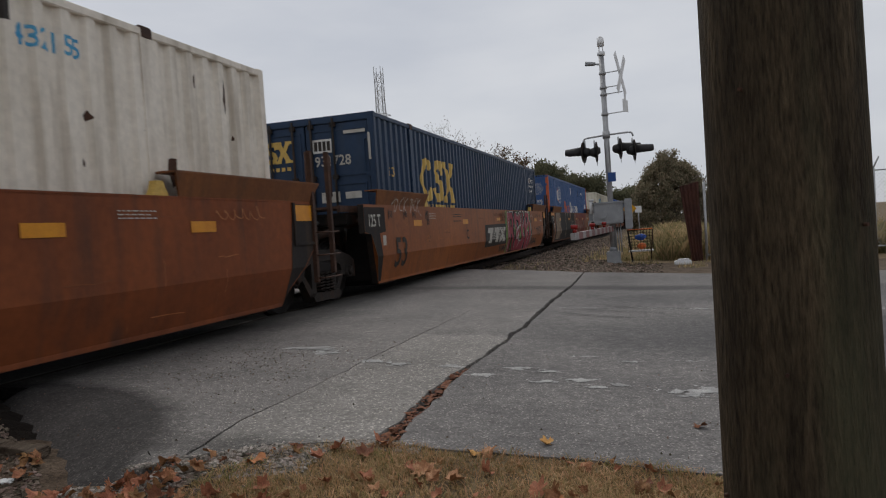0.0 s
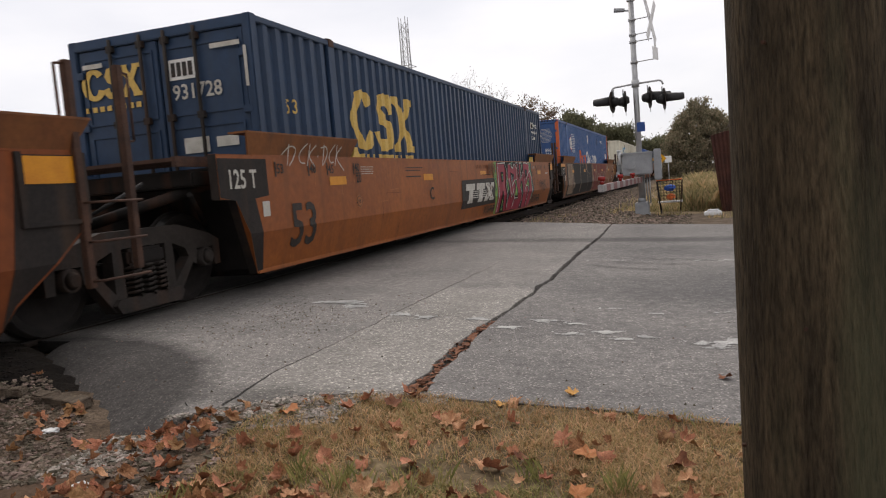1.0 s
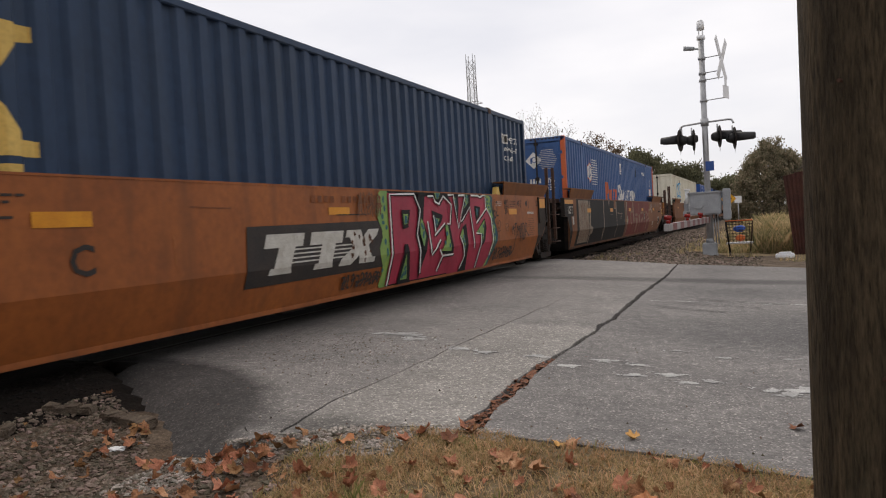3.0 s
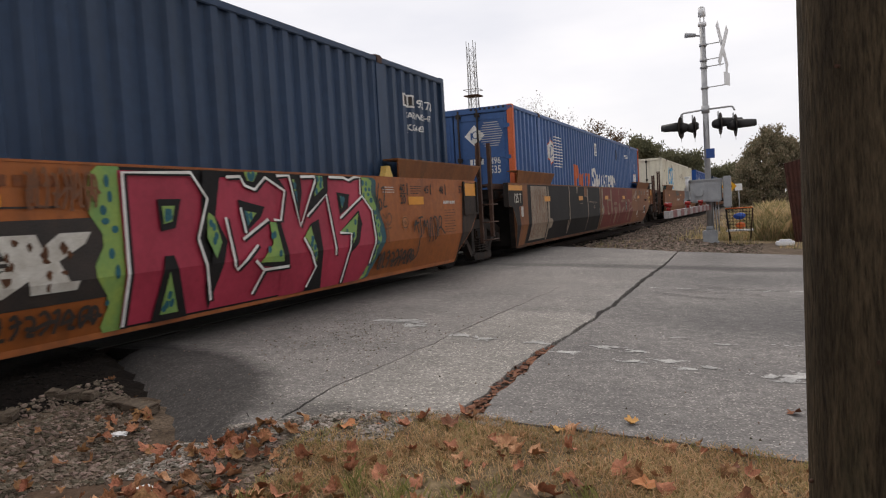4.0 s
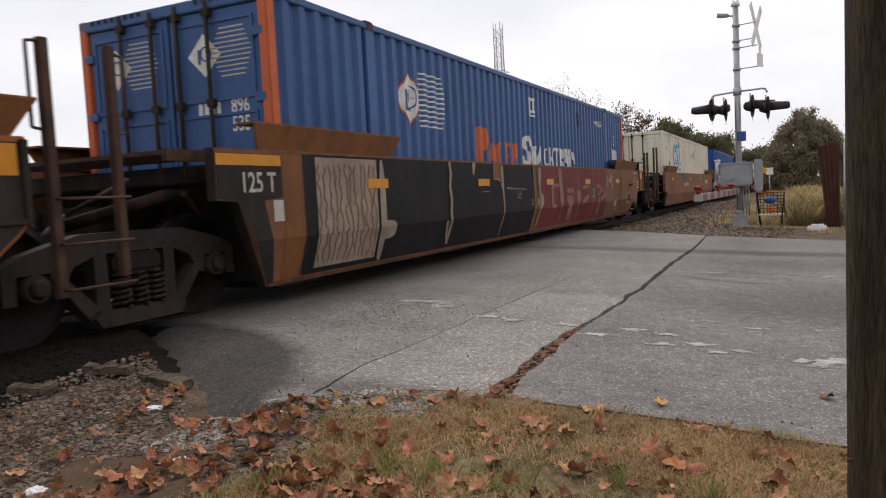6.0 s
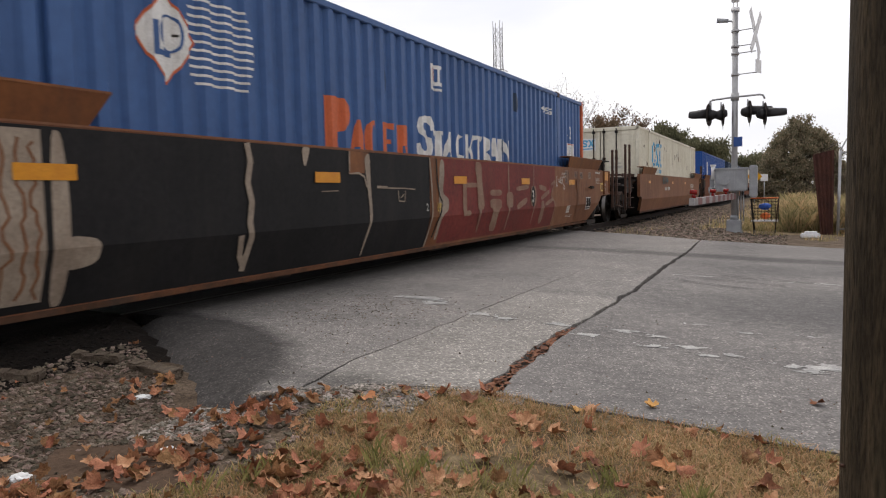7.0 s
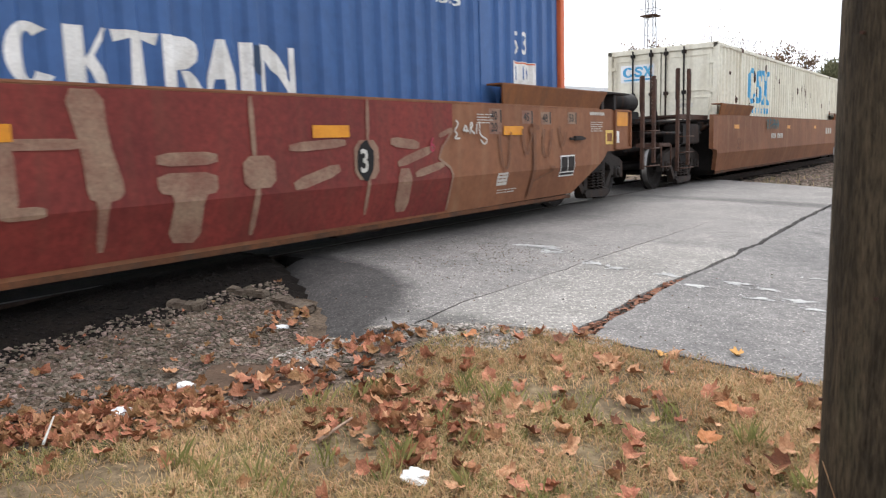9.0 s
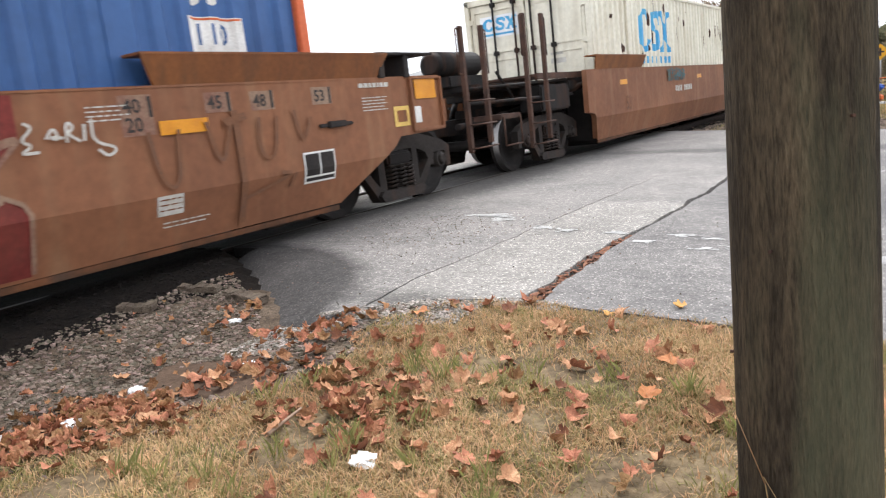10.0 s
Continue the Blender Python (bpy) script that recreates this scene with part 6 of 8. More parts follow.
WHEELSET = wheelset_mesh()
BASE = 0.89   # half the truck's wheelbase


def settle(root):
    """Brings a car or box from its nominal heights to the height at which it rides."""
    for ob in root.children_recursive:
        if ob.type == "MESH" and ob.data is not WHEELSET and not (ob.parent and ob.parent.name.startswith("truck")):
            for v in ob.data.vertices:
                v.co.z = 0.912 * v.co.z + 0.099


def truck(parent, y):
    """A three-piece freight truck: cast side frames with windows, spring nests, turning wheelsets."""
    root = new("truck")
    root.parent = parent
    root.location = (0, y, RAIL_Z)
    za = 0.46
    for s in (-1, 1):
        x0, x1 = s * 0.94, s * 1.06
        bm = bmesh.new()
        # top chord with its two pedestal jaws
        prism(bm, [(-1.14, za + 0.16), (-1.14, za - 0.10), (-1.04, za - 0.10), (-1.03, za + 0.10), (-0.76, za + 0.10), (-0.74, za - 0.06), (-0.66, za - 0.02), (-0.58, za + 0.12), (-0.36, za + 0.20), (0.36, za + 0.20), (0.58, za + 0.12), (0.66, za - 0.02),
                   (0.74, za - 0.06), (0.76, za + 0.10), (1.03, za + 0.10), (1.04, za - 0.10), (1.14, za - 0.10), (1.14, za + 0.16), (0.98, za + 0.24), (0.50, za + 0.36), (-0.50, za + 0.36), (-0.98, za + 0.24)], x0, x1)
        for e in (-1, 1):
            prism(bm, [(e * 0.78, za + 0.08), (e * 0.66, za + 0.06), (e * 0.30, za - 0.30), (e * 0.42, za - 0.36)], x0, x1)
            prism(bm, [(e * 0.40, za + 0.24), (e * 0.29, za + 0.24), (e * 0.27, za - 0.31), (e * 0.40, za - 0.31)], x0, x1)
        prism(bm, [(-0.46, za - 0.29), (-0.40, za - 0.37), (0.40, za - 0.37), (0.46, za - 0.29), (0.40, za - 0.24), (-0.40, za - 0.24)], x0 - s * 0.03, x1 + s * 0.05)
        part("side_frame", bm, "cast_steel", root, "dusty cast side frame")
        for k, (dx, dy) in enumerate(((0.06, -0.17), (0.07, 0.0), (0.06, 0.17), (-0.06, -0.09), (-0.06, 0.09))):
            bm = bmesh.new()
            pts = [(s * (1.0 + dx) + 0.066 * math.cos(a * 0.9), dy + 0.066 * math.sin(a * 0.9), za - 0.24 + 0.27 * a / 42) for a in range(43)]
            for p, q in zip(pts, pts[1:]):
                tube(bm, p, q, 0.0155, seg=5, caps=False)
            part("spring", bm, "cast_steel", root)
        for e in (-1, 1):
            bm = bmesh.new()
            tube(bm, (s * 0.92, e * BASE, za), (s * 1.09, e * BASE, za), 0.105, 0.10, seg=14)
            tube(bm, (s * 1.09, e * BASE, za), (s * 1.13, e * BASE, za), 0.08, 0.05, seg=14)
            part("axle_box", bm, "cast_steel", root)
    bm = bmesh.new()
    box(bm, -1.10, 1.10, -0.24, 0.24, za + 0.03, za + 0.19, 0.03)
    box(bm, -0.35, 0.35, -0.35, 0.35, za + 0.18, za + 0.36, 0.03)
    part("bolster", bm, "steel_dark", root)
    for e in (-1, 1):
        bm = bmesh.new()
        box(bm, -0.9, 0.9, e * 0.33 - 0.04, e * 0.33 + 0.04, za - 0.06, za + 0.08, 0.01)
        for s in (-1, 1):
            box(bm, s * 0.68, s * 0.80, e * 0.36 - 0.03, e * 0.36 + 0.06, za - 0.16, za + 0.16, 0.01)
        part("brake_beam", bm, "steel_dark", root)
        ws = new("wheelset", WHEELSET)
        ws.parent = root
        ws.location = (0, e * BASE, 0.46)
        WHEELS.append((ws, e * BASE))
    return root


def well_car(label, u0, u1, paint, near, far, wing="wing_brown", near_panel="end_dark", far_panel="end_dark"):
    """A well car from u0 to u1 (its lower edges). near, far: 'joint' (shared truck past the end), 'free' (own truck under the end)."""
    root = thing("well_car", label, "rail car", "well cars of the train")
    n = u1 - u0
    if near == "joint":
        a = [(0, SILL_Z0), (-0.46, 1.20), (-0.72, 1.22), (-0.72, 1.712), (0, 1.712)]
    else:
        a = [(0, SILL_Z0 + 0.05), (-0.32, 0.88), (-0.58, 0.92), (-0.58, 1.712), (0, 1.712)]
    if far == "joint":
        b = [(n, SILL_Z0), (n + 0.12, 0.50), (n + 0.70, 1.02), (n + 0.78, 1.12), (n + 0.78, 1.712), (n + 0.15, 1.712)]
    else:
        b = [(n, SILL_Z0 + 0.06), (n + 0.90, 0.90), (n + 1.0, 1.0), (n + 1.87, 1.02), (n + 1.87, 1.712), (n + 0.15, 1.712)]
    for s in (1, -1):
        bm = bmesh.new()
        prism(bm, b + a[::-1], s * (SILL_HALF - 0.09), s * SILL_HALF)
        bmesh.ops.bisect_plane(bm, geom=bm.verts[:] + bm.edges[:] + bm.faces[:], plane_co=(0, 0, CREASE), plane_no=(0, 0, 1))
        for v in bm.verts:
            v.co.x -= s * max(0.0, CREASE - v.co.z) * 0.27
        part("side_sill", bm, paint, root)
        bm = bmesh.new()
        box(bm, s * (sill_x(0, SILL_Z0) - 0.02), s * (sill_x(0, SILL_Z0) + 0.012), 0.02, n - 0.02, SILL_Z0 - 0.012, SILL_Z0 + 0.045, 0.006)
        part("bottom_flange", bm, "flange" if paint == "grey_brown" else paint, root)
        bm = bmesh.new()
        box(bm, s * (SILL_HALF - 0.13), s * (SILL_HALF + 0.006), -0.1, n + 0.15, SILL_Z1 - 0.01, SILL_Z1 + 0.015, 0.005)
        part("top_chord", bm, paint, root)
        for ya, yb, slope in ((-0.25, 2.46, 0.12), (n - 2.16, n + 0.85, -0.1)):
            bm = bmesh.new()
            x = SILL_HALF
            poly = [(ya + (0.12 if slope < 0 else 0.10), SILL_Z1 + 0.012), (yb - 0.15, SILL_Z1 + 0.012), (yb, SILL_Z1 + 0.27), (ya, SILL_Z1 + 0.27)]
            prism(bm, poly, s * (x - 0.02), s * x)
            for v in bm.verts:
                if v.co.z > SILL_Z1 + 0.1:
                    v.co.x += s * 0.07
            box(bm, s * (BOX_HALF + 0.03), s * (x + 0.07), ya, yb, SILL_Z1 + 0.255, SILL_Z1 + 0.28, 0.004)
            part("container_guide", bm, wing, root)
    for i in range(5):
        y = 0.6 + (n - 1.2) * i / 4
        bm = bmesh.new()
        box(bm, -SILL_HALF + 0.2, SILL_HALF - 0.2, y - 0.35, y + 0.35, SILL_Z0 - 0.05, SILL_Z0 + 0.07, 0.01)
        part("floor_beam", bm, "steel_dark", root)
    for end, d, kind in ((0.0, -1, near), (n, 1, far)):
        reach = 1.55 if kind == "joint" else 1.95
        bm = bmesh.new()
        box(bm, -SILL_HALF + 0.12, SILL_HALF - 0.12, min(end - d * 0.04, end + d * 0.02), max(end - d * 0.04, end + d * 0.02), 0.36, 1.62, 0.01)
        box(bm, -0.38, 0.38, min(end, end + d * reach), max(end, end + d * reach), 0.80, 1.22, 0.03)
        box(bm, -1.25, 1.25, min(end + d * 0.2, end + d * 0.8), max(end + d * 0.2, end + d * 0.8), 1.38, 1.55, 0.02)
        part("end_frame", bm, "steel_dark", root)
        bm = bmesh.new()
        y0, y1 = sorted((end + d * 0.1, end + d * (0.98 if kind == "joint" else 1.9)))
        box(bm, 1.17, 1.22, y0, y1, 1.6, 1.71)
        walkway = part("end_platform", bm, "rust_bar", root)
        for i in range(int((y1 - y0) / 0.11)):
            bm = bmesh.new()
            box(bm, -1.2, 1.17, y0 + i * 0.11, y0 + i * 0.11 + 0.07, 1.66, 1.70)
            part("slat", bm, "rust_bar", walkway)
        for s in (-1, 1):
            bm = bmesh.new()
            p = (s * 1.3, end + d * 0.35, 1.45)
            q = (s * 0.5, end + d * (reach - 0.1), 1.05)
            tube(bm, p, q, 0.06, seg=8)
            tube(bm, (s * 0.9, end + d * 0.2, 0.95), (s * 1.2, end + d * 0.8, 1.3), 0.03, seg=6)
            part("brace", bm, "steel_dark", root)
    for y in () if paint == "grey_brown" else (2.56, n - 2.28):
        bm = bmesh.new()
        prism(bm, [(y - 0.12, SILL_Z1 + 0.015), (y + 0.12, SILL_Z1 + 0.015), (y + 0.07, SILL_Z1 + 0.10), (y + 0.05, SILL_Z1 + 0.17), (y - 0.05, SILL_Z1 + 0.17), (y - 0.07, SILL_Z1 + 0.10)], SILL_HALF - 0.10, SILL_HALF - 0.02)
        part("lock_bracket", bm, "yellow", root, "worn yellow lock bracket")
    bm = bmesh.new()
    pts = [(1.25, n + 0.5, 1.5), (1.0, n + 0.9, 1.2), (0.8, n + 1.3, 0.95), (0.6, n + 1.7, 1.15), (0.9, n + 2.1, 1.45)]
    for p, q in zip(pts, pts[1:]):
        tube(bm, p, q, 0.022, seg=6)
    part("air_hose", bm, "hood", root)
    # grimy end panels on the side that is seen
    na = [(-0.003, SILL_Z0 + 0.02), (-0.455, 1.19), (-0.715, 1.235), (-0.715, 1.665), (0.17, 1.665), (0.17, 1.23), (-0.10, 1.20), (0.10, SILL_Z0 + 0.02)]
    for line, out, kind in ((a, -1, near), (b[:-1], 1, far)):
        if kind == "joint":
            bm = bmesh.new()
            for (ya, za), (yb, zb) in zip(line[:-1], line[1:]):
                v = [bm.verts.new((x - max(0.0, CREASE - z) * 0.27, y + out * 0.004, z - 0.003)) for x, y, z in ((SILL_HALF - 0.095, ya, za), (SILL_HALF + 0.004, ya, za), (SILL_HALF + 0.004, yb, zb), (SILL_HALF - 0.095, yb, zb))]
                bm.faces.new(v)
            part("end_edge", bm, "end_dark", root, "grimy dark end edge")
    if near == "joint":
        decal(root, "end_panel", [na], near_panel, "sill", 1, "dark grimy end panel")
    if far == "joint":
        fb = [(n + 0.02, SILL_Z0 + 0.03), (n + 0.12, 0.53), (n + 0.69, 1.04), (n + 0.77, 1.13), (n + 0.77, 1.67), (n + 0.18, 1.67)]
        decal(root, "end_panel", [fb], far_panel, "sill", 1, "dark grimy end panel")
        bm = bmesh.new()
        box(bm, SILL_HALF, SILL_HALF + 0.03, n + 0.17, n + 0.22, 1.1, 1.69, 0.004)
        box(bm, SILL_HALF, SILL_HALF + 0.03, n + 0.74, n + 0.79, 1.1, 1.69, 0.004)
        box(bm, SILL_HALF, SILL_HALF + 0.03, n + 0.22, n + 0.74, 1.1, 1.14, 0.004)
        part("panel_rim", bm, "end_dark", root)
        decal(root, "reflector", [rect(n + 0.24, n + 0.72, 1.44, 1.66)], "reflector", SILL_HALF, 3, "orange reflective square")
    MOVING.append((root, u0))
    return root


def load(box_thing, u):
    MOVING.append((box_thing, u))
    return box_thing


def marks(car, items, mat, label=""):
    """Stencilled numbers (text, height, y, z) on a car's side."""
    for text, size, y, z in items:
        decal(car, "stencil", lettering(text, size, y, z, 0.75), mat, "sill", 2, label)


def small_print(car, y, z, w, rows, mat="stencil", h=0.012, gap=0.035, rng=random.Random(4), surf="sill"):
    polys = []
    for i in range(rows):
        x = y
        while x < y + w * (1 - 0.3 * rng.random() * (i % 2)):
            k = rng.uniform(0.03, 0.09)
            polys.append(rect(x, min(x + k, y + w), z - i * gap, z - i * gap + h))
            x += k + 0.018
    decal(car, "small_print", polys, mat, surf, 2, "rows of small unreadable stencilled print")


rng = random.Random(11)

# first car, with the white container
car_a = well_car("red-brown well car with a scuffed side carrying a white container", -32.5, -16.0, "red_brown", "joint", "joint")
truck(car_a, 18.33)
truck(car_a, -1.4)
ladder(car_a, 16.5 + 0.72, 16.5 + 1.25, 0.55, 2.45, 1.5)
for y in (10.2, 12.6, 14.6):
    decal(car_a, "reflector", [rect(y, y + 0.42, 1.33, 1.45)], "reflector", "sill", 2, "orange reflective tape")
decal(car_a, "reflector", [rect(11.2, 11.65, 0.86, 0.98)], "reflector", "sill", 2, "orange reflective tape")
small_print(car_a, 13.6, 1.55, 0.5, 3)
white_box = load(container("scuffed white ribbed shipping container in a well car", 16.25, "white", "white", (2.1, 14.1)), -32.2)
decal(white_box, "stencil", lettering("432155", 0.26, 12.6, 2.98, 0.9), "logo_blue", "box", 1, "faded blue numbers")
decals(white_box, "owner_mark", [rect(12.1 + k * 0.17, 12.22 + k * 0.17, 3.14, 3.33) for k in range(3)], "black", "box", 1, "dark owner mark drawn as bars")
decals(white_box, "scrape", [blob(rng.uniform(1, 15.8), rng.uniform(1.9, 3.2), rng.uniform(0.01, 0.05), rng.uniform(0.03, 0.18), rng, 8, 0.5) for k in range(46)], "rust_bar", "box", 1, "rust spot")

# second car, with the navy container
car_b = well_car("orange-brown well car with a big graffiti piece on its side", -12.81, 4.02, "orange_brown", "joint", "joint")
truck(car_b, 18.80)
ladder(car_b, 17.78, 18.30, 0.55, 2.42, 1.5)
marks(car_b, [("125 T", 0.30, -0.58, 1.33)], "stencil", "white stencilled capacity on the end panel")
def number(car, text, size, y, z, squeeze=0.92, mat="black", layer=2):
    decal(car, "stencil", lettering(text, size, y, z, squeeze), mat, "sill", layer, "stencilled number")


def load_ring(car, y, z):
    """A small ringed load number on a pale disc."""
    arc = [(math.cos(0.3307 * i), math.sin(0.3307 * i)) for i in range(20)]
    decal(car, "load_ring", [[(y + 0.105 * c, z + 0.10 * q) for c, q in arc[:-1]]], "scuff", "sill", 1, "pale disc with a ringed number")
    decal(car, "load_ring", ribbon([(y + 0.085 * c, z + 0.08 * q) for c, q in arc], 0.012), "black", "sill", 2)
    number(car, "110", 0.085, y - 0.062, z - 0.03, 0.8)


number(car_b, "C", 0.345, 5.39, 0.93, 0.95)
number(car_b, "53", 0.78, 0.58, 0.56, 0.84)
for text, size, y, z in (("53", 0.17, 0.37, 1.49), ("48", 0.17, 1.13, 1.49), ("45", 0.17, 1.61, 1.48), ("40", 0.18, 2.39, 1.50), ("20", 0.18, 2.42, 1.33), ("40", 0.18, 14.77, 1.49), ("20", 0.18, 14.78, 1.33), ("45", 0.17, 15.54, 1.48), ("48", 0.17, 16.07, 1.48), ("53", 0.17, 16.83, 1.49)):
    number(car_b, text, size, y, z)
decals(car_b, "length_tick", [rect(y, y + 0.03, 1.45, 1.63) for y in (0.33, 1.085, 1.57, 2.345, 14.99, 15.75, 16.28, 17.035)] + [rect(y, y + 0.19, 1.465, 1.48) for y in (2.40, 14.78)], "black", "sill", 2)
load_ring(car_b, 2.47, 1.045)
load_ring(car_b, 14.89, 1.05)
decal(car_b, "tag_label", [rect(0.02, 0.16, 0.98, 1.16)], "stencil", "sill", 2, "pale paper label")
for y in (1.63, 5.13, 15.03):
    decal(car_b, "reflector", [rect(y, y + 0.48, 1.31, 1.43)], "reflector", "sill", 2, "orange reflective tape")
decal(car_b, "reflector", [rect(8.75, 9.2, 1.37, 1.46)], "reflector", "sill", 2, "orange reflective tape")
small_print(car_b, 2.6, 1.56, 0.42, 4)
small_print(car_b, 14.3, 1.56, 0.32, 3)
small_print(car_b, 15.1, 1.58, 0.34, 4, "black")
small_print(car_b, 16.2, 1.31, 0.46, 1, "stencil", 0.05)
small_print(car_b, 16.22, 1.2, 0.42, 9, "black", 0.008, 0.045)
small_print(car_b, 4.3, 1.54, 0.8, 2, "black", 0.02, 0.05)
decal(car_b, "grab_slot", [rect(4.3, 5.0, 1.38, 1.40), rect(8.9, 9.6, 1.36, 1.375)], "black", "sill", 2)
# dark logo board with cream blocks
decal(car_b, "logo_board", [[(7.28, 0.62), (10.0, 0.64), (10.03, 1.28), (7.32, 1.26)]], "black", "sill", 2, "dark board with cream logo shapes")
hammer = lambda y: [[(y, 1.02), (y + 0.05, 1.17), (y + 0.70, 1.17), (y + 0.65, 1.02), (y + 0.52, 1.02), (y + 0.42, 0.80), (y + 0.44, 0.73), (y + 0.06, 0.73), (y + 0.08, 0.80), (y + 0.14, 0.80), (y + 0.24, 1.02)]]
for y in (7.55, 8.33):
    decal(car_b, "logo_block", hammer(y), "stencil", "sill", 4, "cream logo block")
decal(car_b, "logo_block", [[(9.10, 1.17), (9.42, 1.17), (9.46, 1.07), (9.60, 1.17), (9.86, 1.17), (9.80, 1.08), (9.58, 0.96), (9.66, 0.80), (9.74, 0.80), (9.72, 0.73), (9.36, 0.73), (9.34, 0.84), (9.16, 0.73), (8.90, 0.73), (8.94, 0.81), (9.22, 0.95), (9.15, 1.08), (9.06, 1.08)]], "stencil", "sill", 4, "cream hourglass logo block, chipped")
decals(car_b, "logo_stripe", [rect(7.90, 9.25, 0.835 + k * 0.048, 0.853 + k * 0.048) for k in range(4)], "stencil", "sill", 3)
decals(car_b, "paint_chip", [blob(rng.uniform(9.05, 9.8), rng.uniform(0.75, 1.16), rng.uniform(0.012, 0.05), rng.uniform(0.012, 0.04), rng, 8, 0.5) for k in range(14)], "flange", "sill", 5)
decals(car_b, "car_number", [rect(8.42 + k * 0.125, 8.50 + k * 0.125, 1.52, 1.60) for k in range(11) if k != 4], "scuff_dark", "sill", 2, "faint car mark drawn as bars")
# graffiti piece
g0, g1 = 10.05, 14.35
piece = new("graffiti_piece")
piece.parent = car_b
tagged(piece, "magenta graffiti with white edges on green and teal")
at_g = lambda pts: [(g0 + y, z) for y, z in pts]
# dark and green field behind the letters
decal(piece, "dark_field", [at_g([(0.0, 0.34), (3.7, 0.34), (3.72, 1.69), (0.05, 1.69), (-0.06, 1.3), (0.02, 1.05), (-0.1, 0.8)])], "panel_black", "sill", 2)
decal(piece, "blue_haze", [rounded(at_g([(3.6, 1.69), (4.10, 1.69), (4.05, 1.48), (4.17, 1.30), (4.14, 1.2), (4.26, 1.0), (4.28, 0.84), (4.12, 0.6), (3.98, 0.44), (3.92, 0.34), (3.6, 0.34)]), 2)], "blue_spray", "sill", 2.5)
decal(piece, "green_fringe", [rounded(at_g([(3.5, 1.69), (3.98, 1.68), (3.93, 1.48), (4.06, 1.30), (4.02, 1.20), (4.15, 1.08), (4.10, 0.98), (4.17, 0.86), (4.04, 0.72), (4.06, 0.62), (3.92, 0.50), (3.86, 0.34), (3.4, 0.34)]), 2)], "green", "sill", 3)
decal(piece, "green_fringe", [rounded(at_g([(-0.16, 1.69), (0.16, 1.69), (0.16, 0.34), (-0.10, 0.34), (-0.02, 0.6), (-0.2, 0.85), (-0.06, 1.1), (-0.22, 1.35)]), 1)], "green", "sill", 3)
# letter masses as plain shapes
masses = [
    [(0.08, 1.66), (0.82, 1.66), (1.0, 1.42), (0.86, 1.05), (1.10, 0.36), (0.10, 0.36)],
    [(1.10, 1.62), (1.45, 1.64), (1.56, 1.54), (1.67, 1.52), (1.83, 1.65), (2.14, 1.50), (2.03, 1.18), (2.30, 1.30), (2.34, 0.36), (1.00, 0.36), (1.22, 1.0), (1.08, 1.3)],
    [(2.0, 1.66), (2.22, 1.67), (2.36, 1.20), (2.44, 1.66), (2.68, 1.66), (2.52, 1.20), (2.92, 1.47), (3.04, 1.60), (3.04, 0.34), (2.10, 0.34), (2.03, 1.0)],
    [(2.95, 1.67), (3.26, 1.67), (3.37, 1.64), (3.50, 1.69), (3.64, 1.69), (3.66, 1.45), (3.88, 1.28), (3.95, 0.87), (3.87, 0.54), (3.70, 0.34), (2.9, 0.34)],
]
for p in masses:
    decal(piece, "magenta_fill", [at_g(p)], "magenta", "sill", 4 + masses.index(p))
